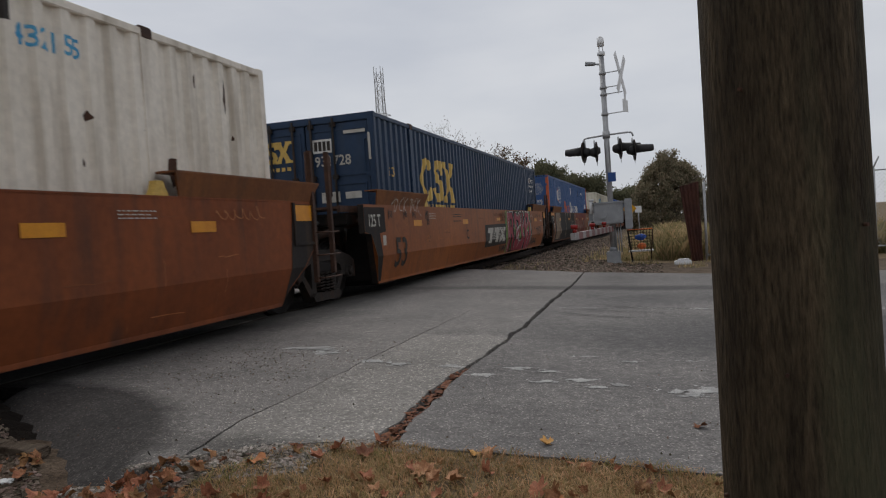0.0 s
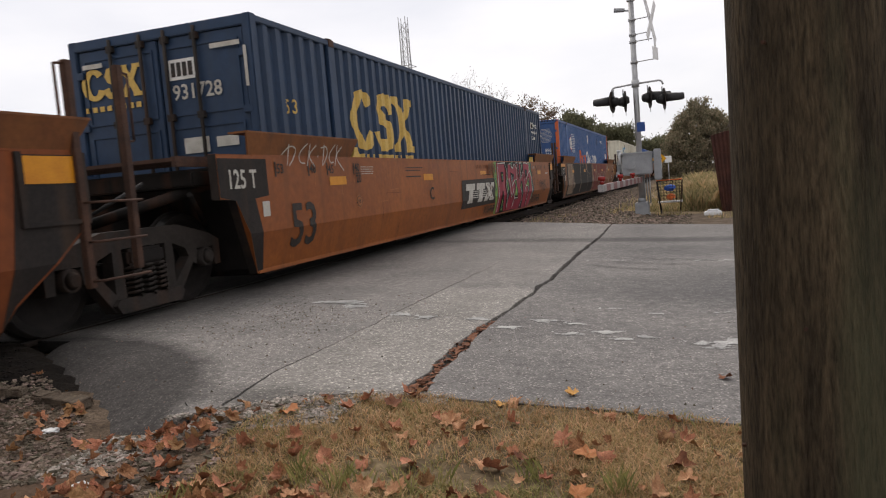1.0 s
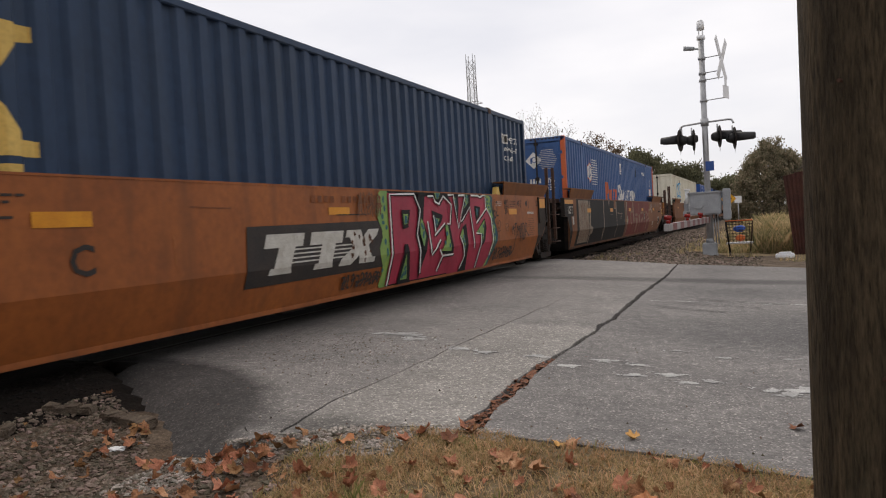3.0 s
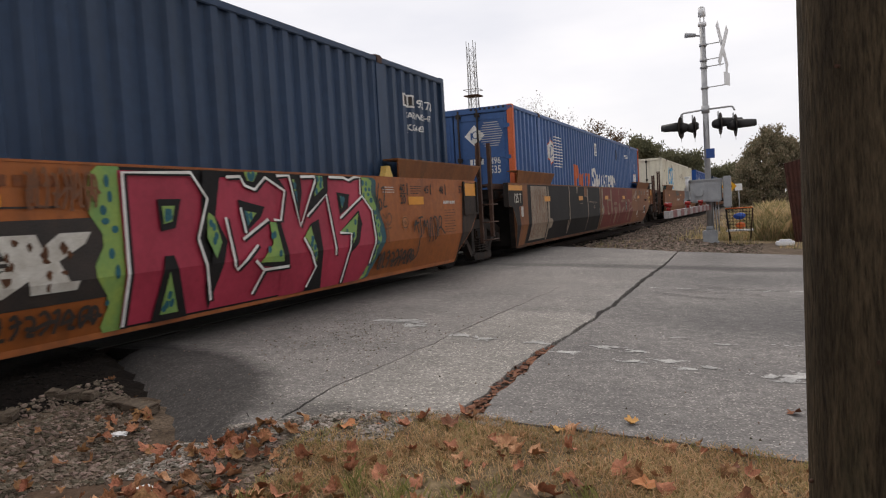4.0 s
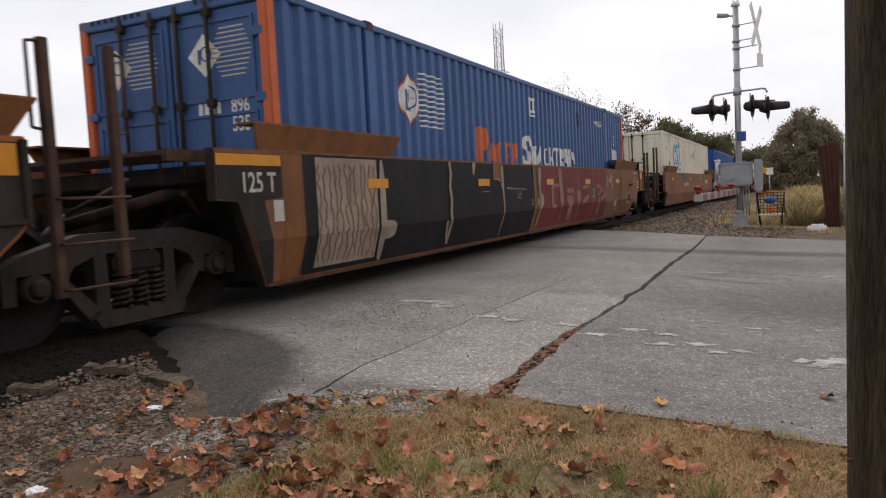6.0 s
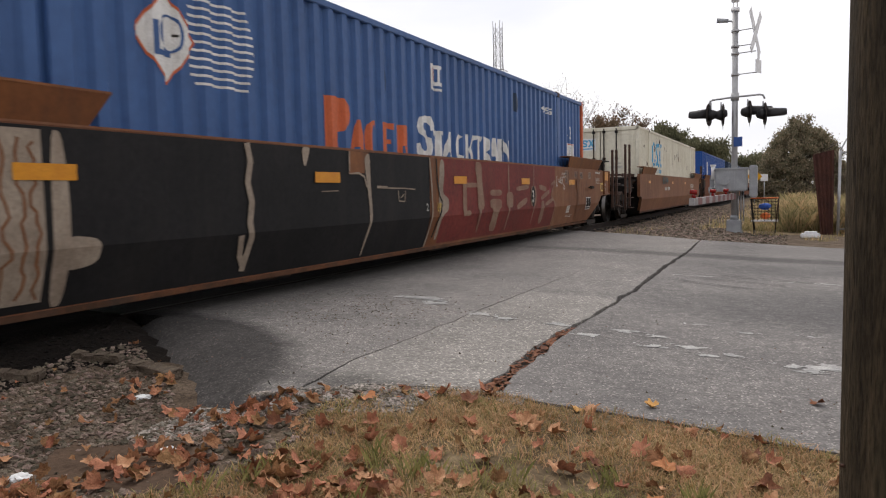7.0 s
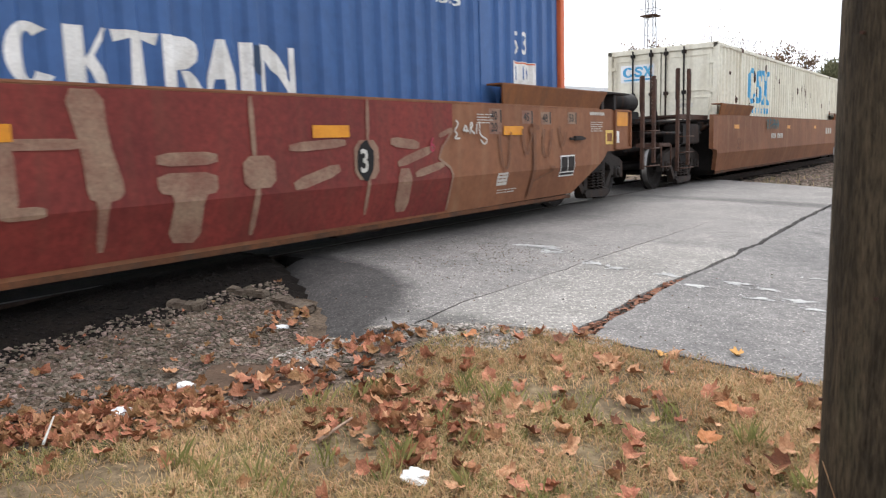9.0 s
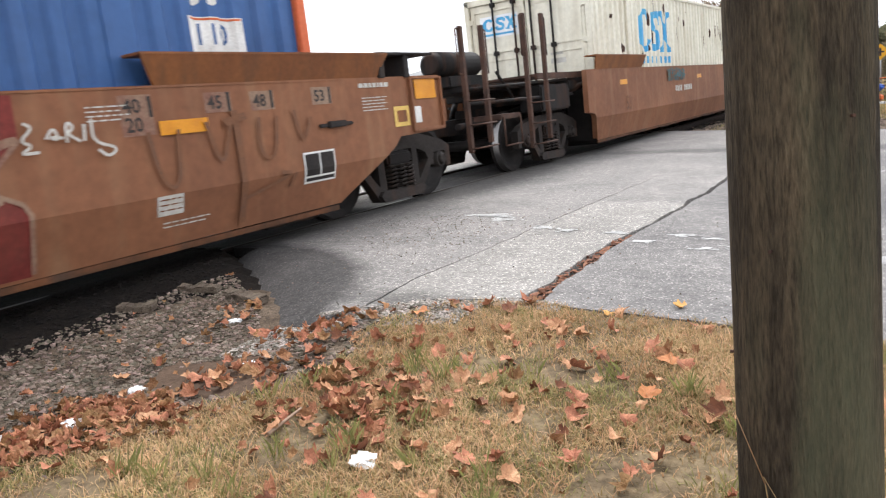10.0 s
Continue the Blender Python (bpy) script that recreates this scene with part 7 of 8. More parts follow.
# counters between the letters: black shade, green inside with teal dots
counters = [
    ([(0.44, 1.42), (0.70, 1.42), (0.62, 1.16), (0.46, 1.14)], [(0.48, 1.36), (0.62, 1.36), (0.58, 1.22), (0.49, 1.2)]),
    ([(0.40, 0.34), (0.48, 0.92), (0.58, 0.92), (0.80, 0.34)], [(0.48, 0.40), (0.53, 0.78), (0.68, 0.40)]),
    ([(0.98, 1.69), (1.20, 1.69), (1.10, 1.25), (1.24, 1.0), (1.05, 0.36), (0.98, 0.6), (1.06, 1.0), (0.92, 1.2)], [(1.0, 1.3), (1.08, 1.25), (1.16, 1.0), (1.08, 0.85), (0.98, 1.05)]),
    ([(1.46, 1.69), (2.0, 1.69), (2.16, 1.51), (1.83, 1.65), (1.67, 1.53), (1.56, 1.55)], [(1.52, 1.69), (1.72, 1.69), (1.65, 1.59), (1.56, 1.6)]),
    ([(1.41, 1.41), (1.80, 1.33), (1.73, 1.22), (1.47, 1.06), (1.43, 1.33)], [(1.46, 1.30), (1.66, 1.27), (1.50, 1.11)]),
    ([(1.86, 1.17), (2.04, 1.16), (2.21, 0.64), (1.76, 0.71), (1.70, 0.75), (1.90, 0.94)], [(1.86, 1.17), (1.96, 1.16), (2.08, 0.73), (1.70, 0.75), (1.90, 0.94)]),
    ([(2.22, 1.68), (2.42, 1.68), (2.44, 1.49), (2.35, 1.17), (2.30, 1.32)], [(2.24, 1.63), (2.31, 1.63), (2.34, 1.41), (2.33, 1.29)]),
    ([(2.69, 1.69), (2.95, 1.68), (2.92, 1.46), (2.52, 1.18)], [(2.71, 1.68), (2.84, 1.68), (2.84, 1.54), (2.66, 1.44)]),
    ([(2.56, 1.12), (2.72, 1.17), (2.85, 0.34), (2.52, 0.34), (2.69, 0.61), (2.42, 0.96)], [(2.56, 1.10), (2.66, 0.79), (2.68, 0.65), (2.42, 0.96)]),
    ([(3.11, 1.49), (3.39, 1.46), (3.34, 1.29), (3.16, 1.21)], [(3.17, 1.44), (3.27, 1.42), (3.20, 1.28)]),
    ([(3.14, 1.0), (3.58, 1.26), (3.65, 1.08), (3.56, 0.84), (3.37, 0.71), (3.30, 0.34), (3.23, 0.34), (3.37, 0.97)], [(3.14, 1.0), (3.56, 1.22), (3.48, 0.91), (3.37, 0.80), (3.37, 0.97)]),
]
for dark, bright in counters:
    decal(piece, "black_shadow", [at_g(dark)], "panel_black", "sill", 8)
    decal(piece, "inner_shape", [at_g(bright)], "green", "sill", 9)
    cy_, cz_ = sum(p[0] for p in bright) / len(bright), sum(p[1] for p in bright) / len(bright)
    for k in range(4):
        q = bright[k % len(bright)]
        f = rng.uniform(0.15, 0.6)
        decal(piece, "teal_spot", [blob(g0 + cy_ + (q[0] - cy_) * f, cz_ + (q[1] - cz_) * f, 0.028, 0.04, rng, 9)], "teal", "sill", 10)
placed = []
edge_mid = [(1.64, 3.84), (1.45, 3.84), (1.30, 3.92), (1.1, 4.02), (0.88, 4.04), (0.66, 3.94), (0.46, 3.80), (0.36, 3.72)]
while len(placed) < 34:
    z = rng.uniform(0.40, 1.64)
    y = lerp_table(-z, [(-a, b) for a, b in edge_mid]) + rng.uniform(-0.10, 0.06) if len(placed) < 26 else rng.uniform(-0.08, 0.04)
    ry, rz = rng.uniform(0.018, 0.046), rng.uniform(0.022, 0.062)
    if all(abs(y - q[0]) > ry + q[2] + 0.008 or abs(z - q[1]) > rz + q[3] + 0.010 for q in placed):
        placed.append((y, z, ry, rz))
for y, z, ry, rz in placed:
    decal(piece, "teal_spot", [blob(g0 + y, z, ry, rz, rng, 12, 0.06)], "teal", "sill", 4 if y < 1 else 3.5)
for run in ([(0.10, 0.36), (0.10, 1.64), (0.82, 1.66), (1.0, 1.42), (0.86, 1.05), (1.06, 0.45)], [(1.26, 1.63), (1.45, 1.64), (1.51, 1.55), (1.65, 1.51), (1.82, 1.64), (2.12, 1.50), (2.03, 1.18), (1.92, 1.19)],
            [(2.0, 1.66), (2.21, 1.67), (2.36, 1.10), (2.68, 1.62), (2.67, 1.67), (2.41, 1.66)], [(1.43, 1.33), (1.49, 1.07)], [(1.44, 1.01), (1.83, 1.20)], [(1.22, 1.24), (1.32, 0.76), (1.36, 0.71), (1.65, 0.94)],
            [(2.49, 1.21), (2.88, 1.46), (3.04, 0.72)], [(2.41, 0.97), (2.67, 0.61), (2.54, 0.39)], [(2.95, 1.67), (3.26, 1.67), (3.37, 1.64), (3.50, 1.68), (3.63, 1.68), (3.62, 1.46)],
            [(3.14, 1.17), (3.66, 1.44), (3.88, 1.25), (3.95, 0.87), (3.86, 0.54)], [(3.12, 0.99), (3.37, 0.97), (3.25, 0.36)], [(1.61, 0.78), (1.76, 0.67), (2.17, 0.67)], [(1.77, 0.67), (1.63, 0.43)]):
    decal(piece, "white_edge", ribbon(at_g(run), 0.03), "paint_white", "sill", 11)
    decal(piece, "black_edge", ribbon(at_g([(y + 0.032, z - 0.016) for y, z in run]), 0.034), "panel_black", "sill", 10.5)


def scrawl(car, y0, y1, z0, z1, n, seed, mat="black", w=0.022):
    r, smooth = random.Random(seed), []
    step, mid, amp = (y1 - y0) / n, (z0 + z1) / 2, (z1 - z0) / 2
    tall, lean = 1.0, 0.3
    for i in range(n * 4):
        f = i / 4
        if i % 4 == 0:
            tall, lean = r.uniform(0.45, 1.15), r.uniform(0.2, 1.1)
        w_ = f * math.pi
        smooth.append((y0 + f * step + lean * step * math.cos(w_ * 1.0 + 0.6), mid + amp * tall * math.sin(w_) - amp * (1 - tall) * 0.6))
    decal(car, "spray_scrawl", ribbon(smooth, w), mat, "sill", 8, "thin sprayed scrawl")


def tag(car, y0, y1, z0, z1, runs, mat="black", w=0.026, surf="sill", layer=8):
    """A sprayed tag: strokes within a frame of its own, softened at their turns."""
    for run in runs:
        pts = [(y0 + (y1 - y0) * u, z0 + (z1 - z0) * v) for u, v in run]
        for k in range(2):
            if len(pts) > 2:
                mid = []
                for (ay, az), (by, bz) in zip(pts, pts[1:]):
                    mid += [(0.75 * ay + 0.25 * by, 0.75 * az + 0.25 * bz), (0.25 * ay + 0.75 * by, 0.25 * az + 0.75 * bz)]
                pts = [pts[0]] + mid + [pts[-1]]
        decal(car, "spray_tag", ribbon(pts, w), mat, surf, layer, "thin sprayed tag")


tag(car_b, 14.10, 14.36, 1.22, 1.62, [[(0.25, 1), (0.0, 0.45), (0.2, 0.0), (0.5, 0.2), (0.3, 0.5), (0.05, 0.3)], [(0.5, 0.8), (0.8, 0.9), (0.8, 0.6), (0.55, 0.15), (1.0, 0.2)]])
tag(car_b, 14.22, 14.50, 0.78, 1.22, [[(0, 0.95), (0.3, 0.75), (0.65, 1.0), (0.9, 0.8), (0.6, 0.55), (0.2, 0.65)], [(0.45, 0.72), (0.5, 0.0)], [(0.2, 0.45), (0.8, 0.5)]], "smear")
tag(car_b, 15.11, 16.16, 0.72, 1.12, [[(0, 0.45), (0.06, 1), (0.13, 0.4)], [(0.0, 0.7), (0.16, 0.8)], [(0.19, 0.95), (0.21, 0.3)], [(0.14, 0.95), (0.27, 1.0)], [(0.28, 0.35), (0.31, 1.0), (0.36, 0.5), (0.42, 1), (0.45, 0.2)],
    [(0.48, 0.0), (0.50, 0.95), (0.57, 0.95), (0.55, 0.45), (0.6, 0.0)], [(0.62, 0.95), (0.65, 0.05), (0.73, 0.15), (0.75, 0.9), (0.64, 1.0)], [(0.77, 0.2), (0.80, 1), (0.9, 0.95), (0.87, 0.55), (0.78, 0.5)], [(0.86, 0.55), (1, 0.25)]], "black", 0.03)
rl = random.Random(12)
low = []
for k in range(9):
    u = k / 9
    j = lambda: rl.uniform(-0.04, 0.04)
    low += [[(u + j(), 0.2 + 4 * j()), (u + 0.01, 0.85), (u + 0.07 + j(), 0.95 + 3 * j()), (u + 0.09 + j(), 0.5), (u + 0.03, 0.05 + 2 * j()), (u + 0.10, 0.1)][rl.choice((0, 1)):rl.choice((5, 6))], [(u + 0.01 + j(), 0.4 + 5 * j()), (u + 0.10 + j(), 0.5 + 6 * j())]]
tag(car_b, 14.12, 15.20, 0.43, 0.67, low, "black", 0.034)
tag(car_b, 15.15, 15.36, 0.43, 0.84, [[(0.0, 0.1), (0.6, 0.25), (0.7, 0.6), (0.55, 0.9), (0.9, 1.0)]], "black", 0.03)
tag(car_b, 0.50, 2.06, 1.55, 1.89, [[(0.07, 0.1), (0.08, 0.9)], [(0.0, 0.5), (0.1, 0.85), (0.2, 0.75), (0.18, 0.4), (0.1, 0.1)], [(0.36, 0.95), (0.25, 0.6), (0.26, 0.2), (0.34, 0.2)], [(0.40, 0.95), (0.37, 0.1)], [(0.50, 0.9), (0.39, 0.5), (0.50, 0.05)], [(0.55, 0.45), (0.56, 0.5)],
    [(0.62, 0.1), (0.63, 0.95)], [(0.58, 0.8), (0.68, 0.9), (0.72, 0.5), (0.62, 0.1)], [(0.82, 0.95), (0.74, 0.6), (0.76, 0.2), (0.82, 0.25)], [(0.86, 0.95), (0.84, 0.1)], [(0.95, 0.9), (0.85, 0.5), (1.0, -0.1)]], "stencil", 0.016, "wing", 2)
scrawl(car_a, 15.0, 15.95, 1.46, 1.62, 12, 21, "scuff", 0.012)
scrawl(car_a, 10.6, 11.8, 0.98, 1.25, 11, 22, "scuff", 0.012)
tag(car_b, 9.35, 9.95, 1.34, 1.66, low, "smear", 0.022)
tag(car_b, 9.0, 9.95, 0.42, 0.60, low, "black", 0.03)
def swash(y, z, w, h, t):
    """A plain double-bent stroke."""
    pts = [(0.98, 0.66), (0.95, 0.80), (0.80, 0.90), (0.5, 0.90), (0.22, 0.86), (0.14, 0.72), (0.24, 0.60), (0.5, 0.52), (0.78, 0.42), (0.86, 0.28), (0.76, 0.14), (0.5, 0.10), (0.2, 0.11), (0.06, 0.20), (0.02, 0.34)]
    return ribbon([(y + w * u, z + h * v) for u, v in pts], t)


def hoop(y, z, w, h, t, first=3, last=26):
    """A plain open ring."""
    out = []
    for i in range(first, last):
        q = [(y + w / 2 + (w / 2 - t * c) * math.cos(b), z + h / 2 + (h / 2 - t * 0.55 * c) * math.sin(b)) for b, c in ((i * 0.2244, 1), (i * 0.2244, 0), (i * 0.2244 + 0.2244, 0), (i * 0.2244 + 0.2244, 1))]
        out.append(q)
    return out


def cross_form(y, z, w, h):
    """A plain hourglass of two crossed bars with feet."""
    return [[(y + w * u, z + h * v) for u, v in ((0, 1), (0.40, 1), (0.40, 0.88), (0.5, 0.70), (0.62, 0.88), (0.62, 1), (1, 1), (1, 0.88), (0.86, 0.86), (0.64, 0.52), (0.88, 0.13), (1.0, 0.12), (1.0, 0), (0.58, 0), (0.58, 0.12), (0.46, 0.32), (0.36, 0.12), (0.36, 0), (0, 0), (0, 0.12), (0.12, 0.13), (0.34, 0.5), (0.12, 0.87), (0, 0.88))]]


rs = random.Random(77)
for car, mats in ((car_b, ("scuff", "scuff", "scuff_dark")), (car_a, ("scuff", "scuff_dark"))):
    for k in range(34):
        y, z = rs.uniform(0.6, 15.6), rs.uniform(0.42, 1.62)
        if rs.random() < 0.5:
            pts = [(y + i * rs.uniform(0.03, 0.16), z + rs.uniform(-0.012, 0.012)) for i in range(5)]
            pts.sort()
        else:
            pts = [(y + rs.uniform(-0.015, 0.015), max(0.4, z - i * 0.07)) for i in range(5)]
        if car is car_b and 7.1 < y < 14.4:
            continue
        decal(car, "scuff", ribbon(pts, rs.uniform(0.004, 0.014)), mats[k % len(mats)], "sill", 1)
navy_box = load(container("navy blue ribbed shipping container with faded yellow logo", 16.5, "navy", "navy", (1.97, 14.35)), -12.38)
Y0 = -12.38
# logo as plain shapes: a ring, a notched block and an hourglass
loop = hoop(2.47, 1.85, 0.86, 1.0, 0.26)
s0 = 3.40
step = swash(s0, 1.86, 0.60, 1.0, 0.22)
cross = cross_form(4.02, 1.86, 0.96, 1.0)
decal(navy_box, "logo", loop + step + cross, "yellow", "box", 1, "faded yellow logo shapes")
decals(navy_box, "logo_bar", [rect(-9.95 - Y0 + k * 0.225, -9.80 - Y0 + k * 0.225, 1.66, 1.80) for k in range(11)], "yellow", "box", 1, "yellow lettering block")
decal(navy_box, "stencil", lettering("53", 0.27, 0.69, 2.31, 0.85), "yellow", "box", 1, "white length number")
decal(navy_box, "number_plate", [rect(15.02, 15.45, 2.85, 3.05)], "paint_white", "box", 1, "white box with an owner mark")
decals(navy_box, "owner_mark", [rect(15.06 + k * 0.10, 15.13 + k * 0.10, 2.88, 3.02) for k in range(4)], "black", "box", 2)
decal(navy_box, "stencil", lettering("931728", 0.185, 15.53, 2.88, 1.0), "paint_white", "box", 1, "white numbers")
decal(navy_box, "stencil", lettering("TARE WEIGHT", 0.14, 15.16, 2.68, 0.85), "paint_white", "box", 1, "white weight lettering")
decal(navy_box, "stencil", lettering("(KG) 4630", 0.14, 15.16, 2.49, 0.95), "paint_white", "box", 1, "white weight lettering")
end_decal(navy_box, "stencil", [[(u + 0.16, v + 2.55) for u, v in p] for p in text_polys("931728", 0.27, 0.85)], "stencil", 0.03, 4, "cream numbers on the door")
end_decal(navy_box, "number_plate", [rect(0.14, 0.50, 2.80, 3.06)], "paint_white", 0.03, 4, "white plate with an owner mark")
end_decals(navy_box, "owner_mark", [rect(0.17 + k * 0.08, 0.23 + k * 0.08, 2.84, 3.02) for k in range(4)], "black", 0.03, 5)
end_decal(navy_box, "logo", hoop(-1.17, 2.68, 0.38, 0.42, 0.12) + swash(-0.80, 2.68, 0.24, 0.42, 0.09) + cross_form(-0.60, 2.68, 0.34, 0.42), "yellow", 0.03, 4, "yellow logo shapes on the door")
end_decals(navy_box, "logo_bar", [rect(-1.15 + k * 0.11, -1.08 + k * 0.11, 2.53, 2.60) for k in range(8)], "yellow", 0.03, 4)
end_decals(navy_box, "door_label", [rect(0.75, 1.15, 3.12, 3.18), rect(1.19, 1.23, 2.6, 3.1), rect(-1.1, -0.8, 3.1, 3.16)], "stencil", 0.0, 4)
end_decals(navy_box, "door_label", [rect(0.25, 0.6, 1.85, 2.05), rect(0.7, 1.0, 1.9, 2.03)], "stencil", 0.03, 4)

# third car, with the mid-blue container
car_c = well_car("weathered brown well car sprayed black and dull red along its side", 7.21, 23.79, "grey_brown", "joint", "free")
truck(car_c, 18.05)
U = 7.21
decal(car_c, "reflector", [rect(-0.71, 0.16, 1.55, 1.66)], "reflector", "sill", 2, "orange strip above the capacity stencil")
marks(car_c, [("125 T", 0.28, -0.42, 1.29)], "stencil", "white stencilled capacity on the end panel")
decal(car_c, "tag_label", [rect(0.02, 0.17, 0.98, 1.2)], "stencil", "sill", 2, "pale paper label")
decal(car_c, "brown_edge", [rect(0.19, 0.52, 0.36, 1.68)], "wing_brown", "sill", 1)
decal(car_c, "black_field", [rect(0.50, 7.62, 0.36, 1.685)], "panel_black", "sill", 1, "flat black sprayed field")
decal(car_c, "chalky_field", [rect(0.72, 1.93, 0.42, 1.66)], "spray_grey", "sill", 2, "pale scribbled field")
r6 = random.Random(6)
for k in range(12):
    decal(car_c, "scribble", ribbon([(0.76 + k * 0.1 + r6.uniform(-.035, .035), 0.46 + i * 0.075 + r6.uniform(-.02, .02)) for i in range(16)], 0.02), "wing_brown", "sill", 3)
decal(car_c, "red_field", [[(7.80, 0.385), (13.42, 0.385), (13.43, 0.84), (13.40, 0.92), (13.18, 1.04), (13.24, 1.16), (13.46, 1.37), (13.47, 1.685), (7.72, 1.685)]], "spray_red", "sill", 1, "dull red sprayed field")
decals(car_c, "pale_stroke", [rounded(p, 2) for p in ([(1.97, 0.37), (2.10, 0.37), (2.12, 1.2), (2.08, 1.66), (1.99, 1.66)], [(2.05, 0.62), (2.34, 0.66), (2.36, 0.86), (2.05, 0.9)],
    [(4.75, 1.69), (4.90, 1.69), (4.83, 1.52), (4.80, 1.47), (4.77, 1.50)], [(5.93, 1.62), (6.06, 1.69), (6.06, 1.3), (6.09, 0.95), (6.09, 0.87), (6.03, 0.6), (5.97, 0.38), (5.94, 0.38), (5.99, 0.62), (6.04, 0.9), (5.98, 1.3)],
    [(7.94, 1.67), (8.07, 1.66), (8.08, 1.43), (8.0, 1.15), (8.22, 1.07), (8.21, 0.89), (7.98, 0.8), (7.95, 0.45), (7.86, 0.45), (7.9, 0.78), (7.88, 1.15)])], "spray_grey", "sill", 3, "pale sprayed stroke")
decal(car_c, "bare_patch", [[(5.64, 1.685), (6.04, 1.68), (5.94, 1.42), (5.62, 1.41)]], "wing_brown", "sill", 2, "bare brown patch in the black field")
decal(car_c, "bare_strip", [[(7.63, 1.685), (7.96, 1.685), (7.98, 0.385), (7.60, 0.385), (7.69, 0.93)]], "wing_brown", "sill", 2)
for run, w in (([(5.62, 1.68), (5.61, 1.41), (5.80, 1.42), (5.92, 1.38), (5.97, 1.25)], 0.028), ([(7.61, 1.68), (7.66, 1.3), (7.68, 0.93), (7.64, 0.6), (7.59, 0.37)], 0.034), ([(3.93, 1.68), (3.97, 1.50), (3.92, 1.30), (3.97, 1.10), (3.93, 0.90), (3.96, 0.75), (3.90, 0.42)], 0.075), ([(3.82, 0.78), (3.84, 0.58), (3.92, 0.45)], 0.07), ([(5.07, 1.20), (5.39, 1.205)], 0.012),
               ([(6.20, 1.25), (6.45, 1.245)], 0.035), ([(6.45, 1.235), (6.90, 1.23), (7.17, 1.215)], 0.018), ([(6.72, 1.20), (6.73, 1.06), (6.88, 1.05), (6.90, 1.20)], 0.022), ([(6.78, 1.10), (6.86, 1.15)], 0.02)):
    decal(car_c, "pale_stroke", ribbon(run, w), "spray_grey", "sill", 4, "pale sprayed line")
decal(car_c, "dark_line", ribbon([(7.82, 1.67), (7.84, 1.35), (7.90, 1.12), (7.99, 1.02), (7.95, 0.88), (7.84, 0.70), (7.78, 0.49)], 0.035), "panel_black", "sill", 4)
number(car_c, "2", 0.16, 7.49, 0.90, 0.8, "stencil", 4)
number(car_c, "19", 0.19, 7.80, 0.88, 0.75, "yellow", 5)
reds = [[(9.19, 1.67), (9.46, 1.67), (9.48, 1.3), (9.57, 0.93), (9.52, 0.86), (9.44, 0.85), (9.42, 0.47), (9.36, 0.47), (9.36, 0.86), (9.30, 0.88), (9.28, 1.24)], rect(8.72, 9.32, 1.24, 1.32), rect(8.72, 8.86, 0.80, 1.30), rect(8.74, 9.02, 0.77, 0.86),
        rect(9.82, 10.34, 1.09, 1.20), [(9.81, 1.04), (10.33, 1.03), (10.33, 0.86), (10.20, 0.84), (10.19, 0.44), (9.90, 0.47), (9.95, 0.86), (9.82, 0.88)], rect(10.58, 10.91, 0.86, 1.15), bar((10.69, 1.67), (10.70, 1.12), 0.05), bar((10.72, 0.90), (10.68, 0.44), 0.06),
        bar((11.07, 1.21), (11.76, 1.25), 0.09), bar((11.11, 0.85), (11.67, 1.0), 0.12), rect(11.87, 12.21, 0.86, 1.27), bar((12.08, 1.69), (12.06, 1.25), 0.045), bar((12.06, 0.88), (12.06, 0.48), 0.05),
        bar((12.40, 1.25), (12.85, 1.20), 0.11), rect(12.50, 12.72, 0.46, 0.95), bar((12.50, 1.0), (13.08, 1.16), 0.10), bar((12.78, 0.87), (13.28, 0.97), 0.09), bar((13.2, 1.3), (13.45, 1.38), 0.06)]
decal(car_c, "pale_stroke", ribbon([(13.43, 0.40), (13.44, 0.84), (13.40, 0.92), (13.19, 1.04), (13.25, 1.16), (13.46, 1.37)], 0.035), "faded_tan", "sill", 3, "pale sprayed edge of the red field")
for p in reds:
    decal(car_c, "pale_stroke", [rounded(p, 1)], "faded_tan", "sill", 3, "pale sprayed stroke on red")
for y in (1.72, 4.96, 8.40, 11.35, 14.52):
    decal(car_c, "reflector", [rect(y, y + 0.46, 1.30, 1.42)], "reflector", "sill", 4, "orange reflective tape")
decal(car_c, "numeral", lettering("3", 0.34, 11.93, 0.94, 0.8), "stencil", "sill", 5, "sprayed numeral")
decal(car_c, "spray_scrawl", [blob(12.02, 1.06, 0.12, 0.2, r6)], "panel_black", "sill", 4)
decal(car_c, "numeral", lettering("6", 0.24, 13.02, 1.12, 0.8), "magenta", "sill", 5, "sprayed numeral")
tag(car_c, 13.42, 14.16, 1.14, 1.50, [[(0.10, 0.95), (0.18, 0.85), (0.04, 0.6), (0.16, 0.5), (0.02, 0.35), (0.2, 0.36)], [(0.28, 0.6), (0.36, 0.85), (0.40, 0.55), (0.30, 0.65), (0.44, 0.6)], [(0.47, 0.5), (0.49, 0.95), (0.56, 0.8), (0.48, 0.68), (0.60, 0.5)], [(0.64, 0.5), (0.66, 0.85)], [(0.74, 0.95), (0.72, 0.45), (0.98, 0.3), (0.86, 0.1), (0.76, 0.3)]], "stencil", 0.022)
tag(car_c, 15.1, 15.4, 0.42, 1.46, [[(0.5, 1.0), (0.55, 0.5), (0.45, 0.0)], [(0.1, 0.9), (0.9, 0.95)]], "smear", 0.07)
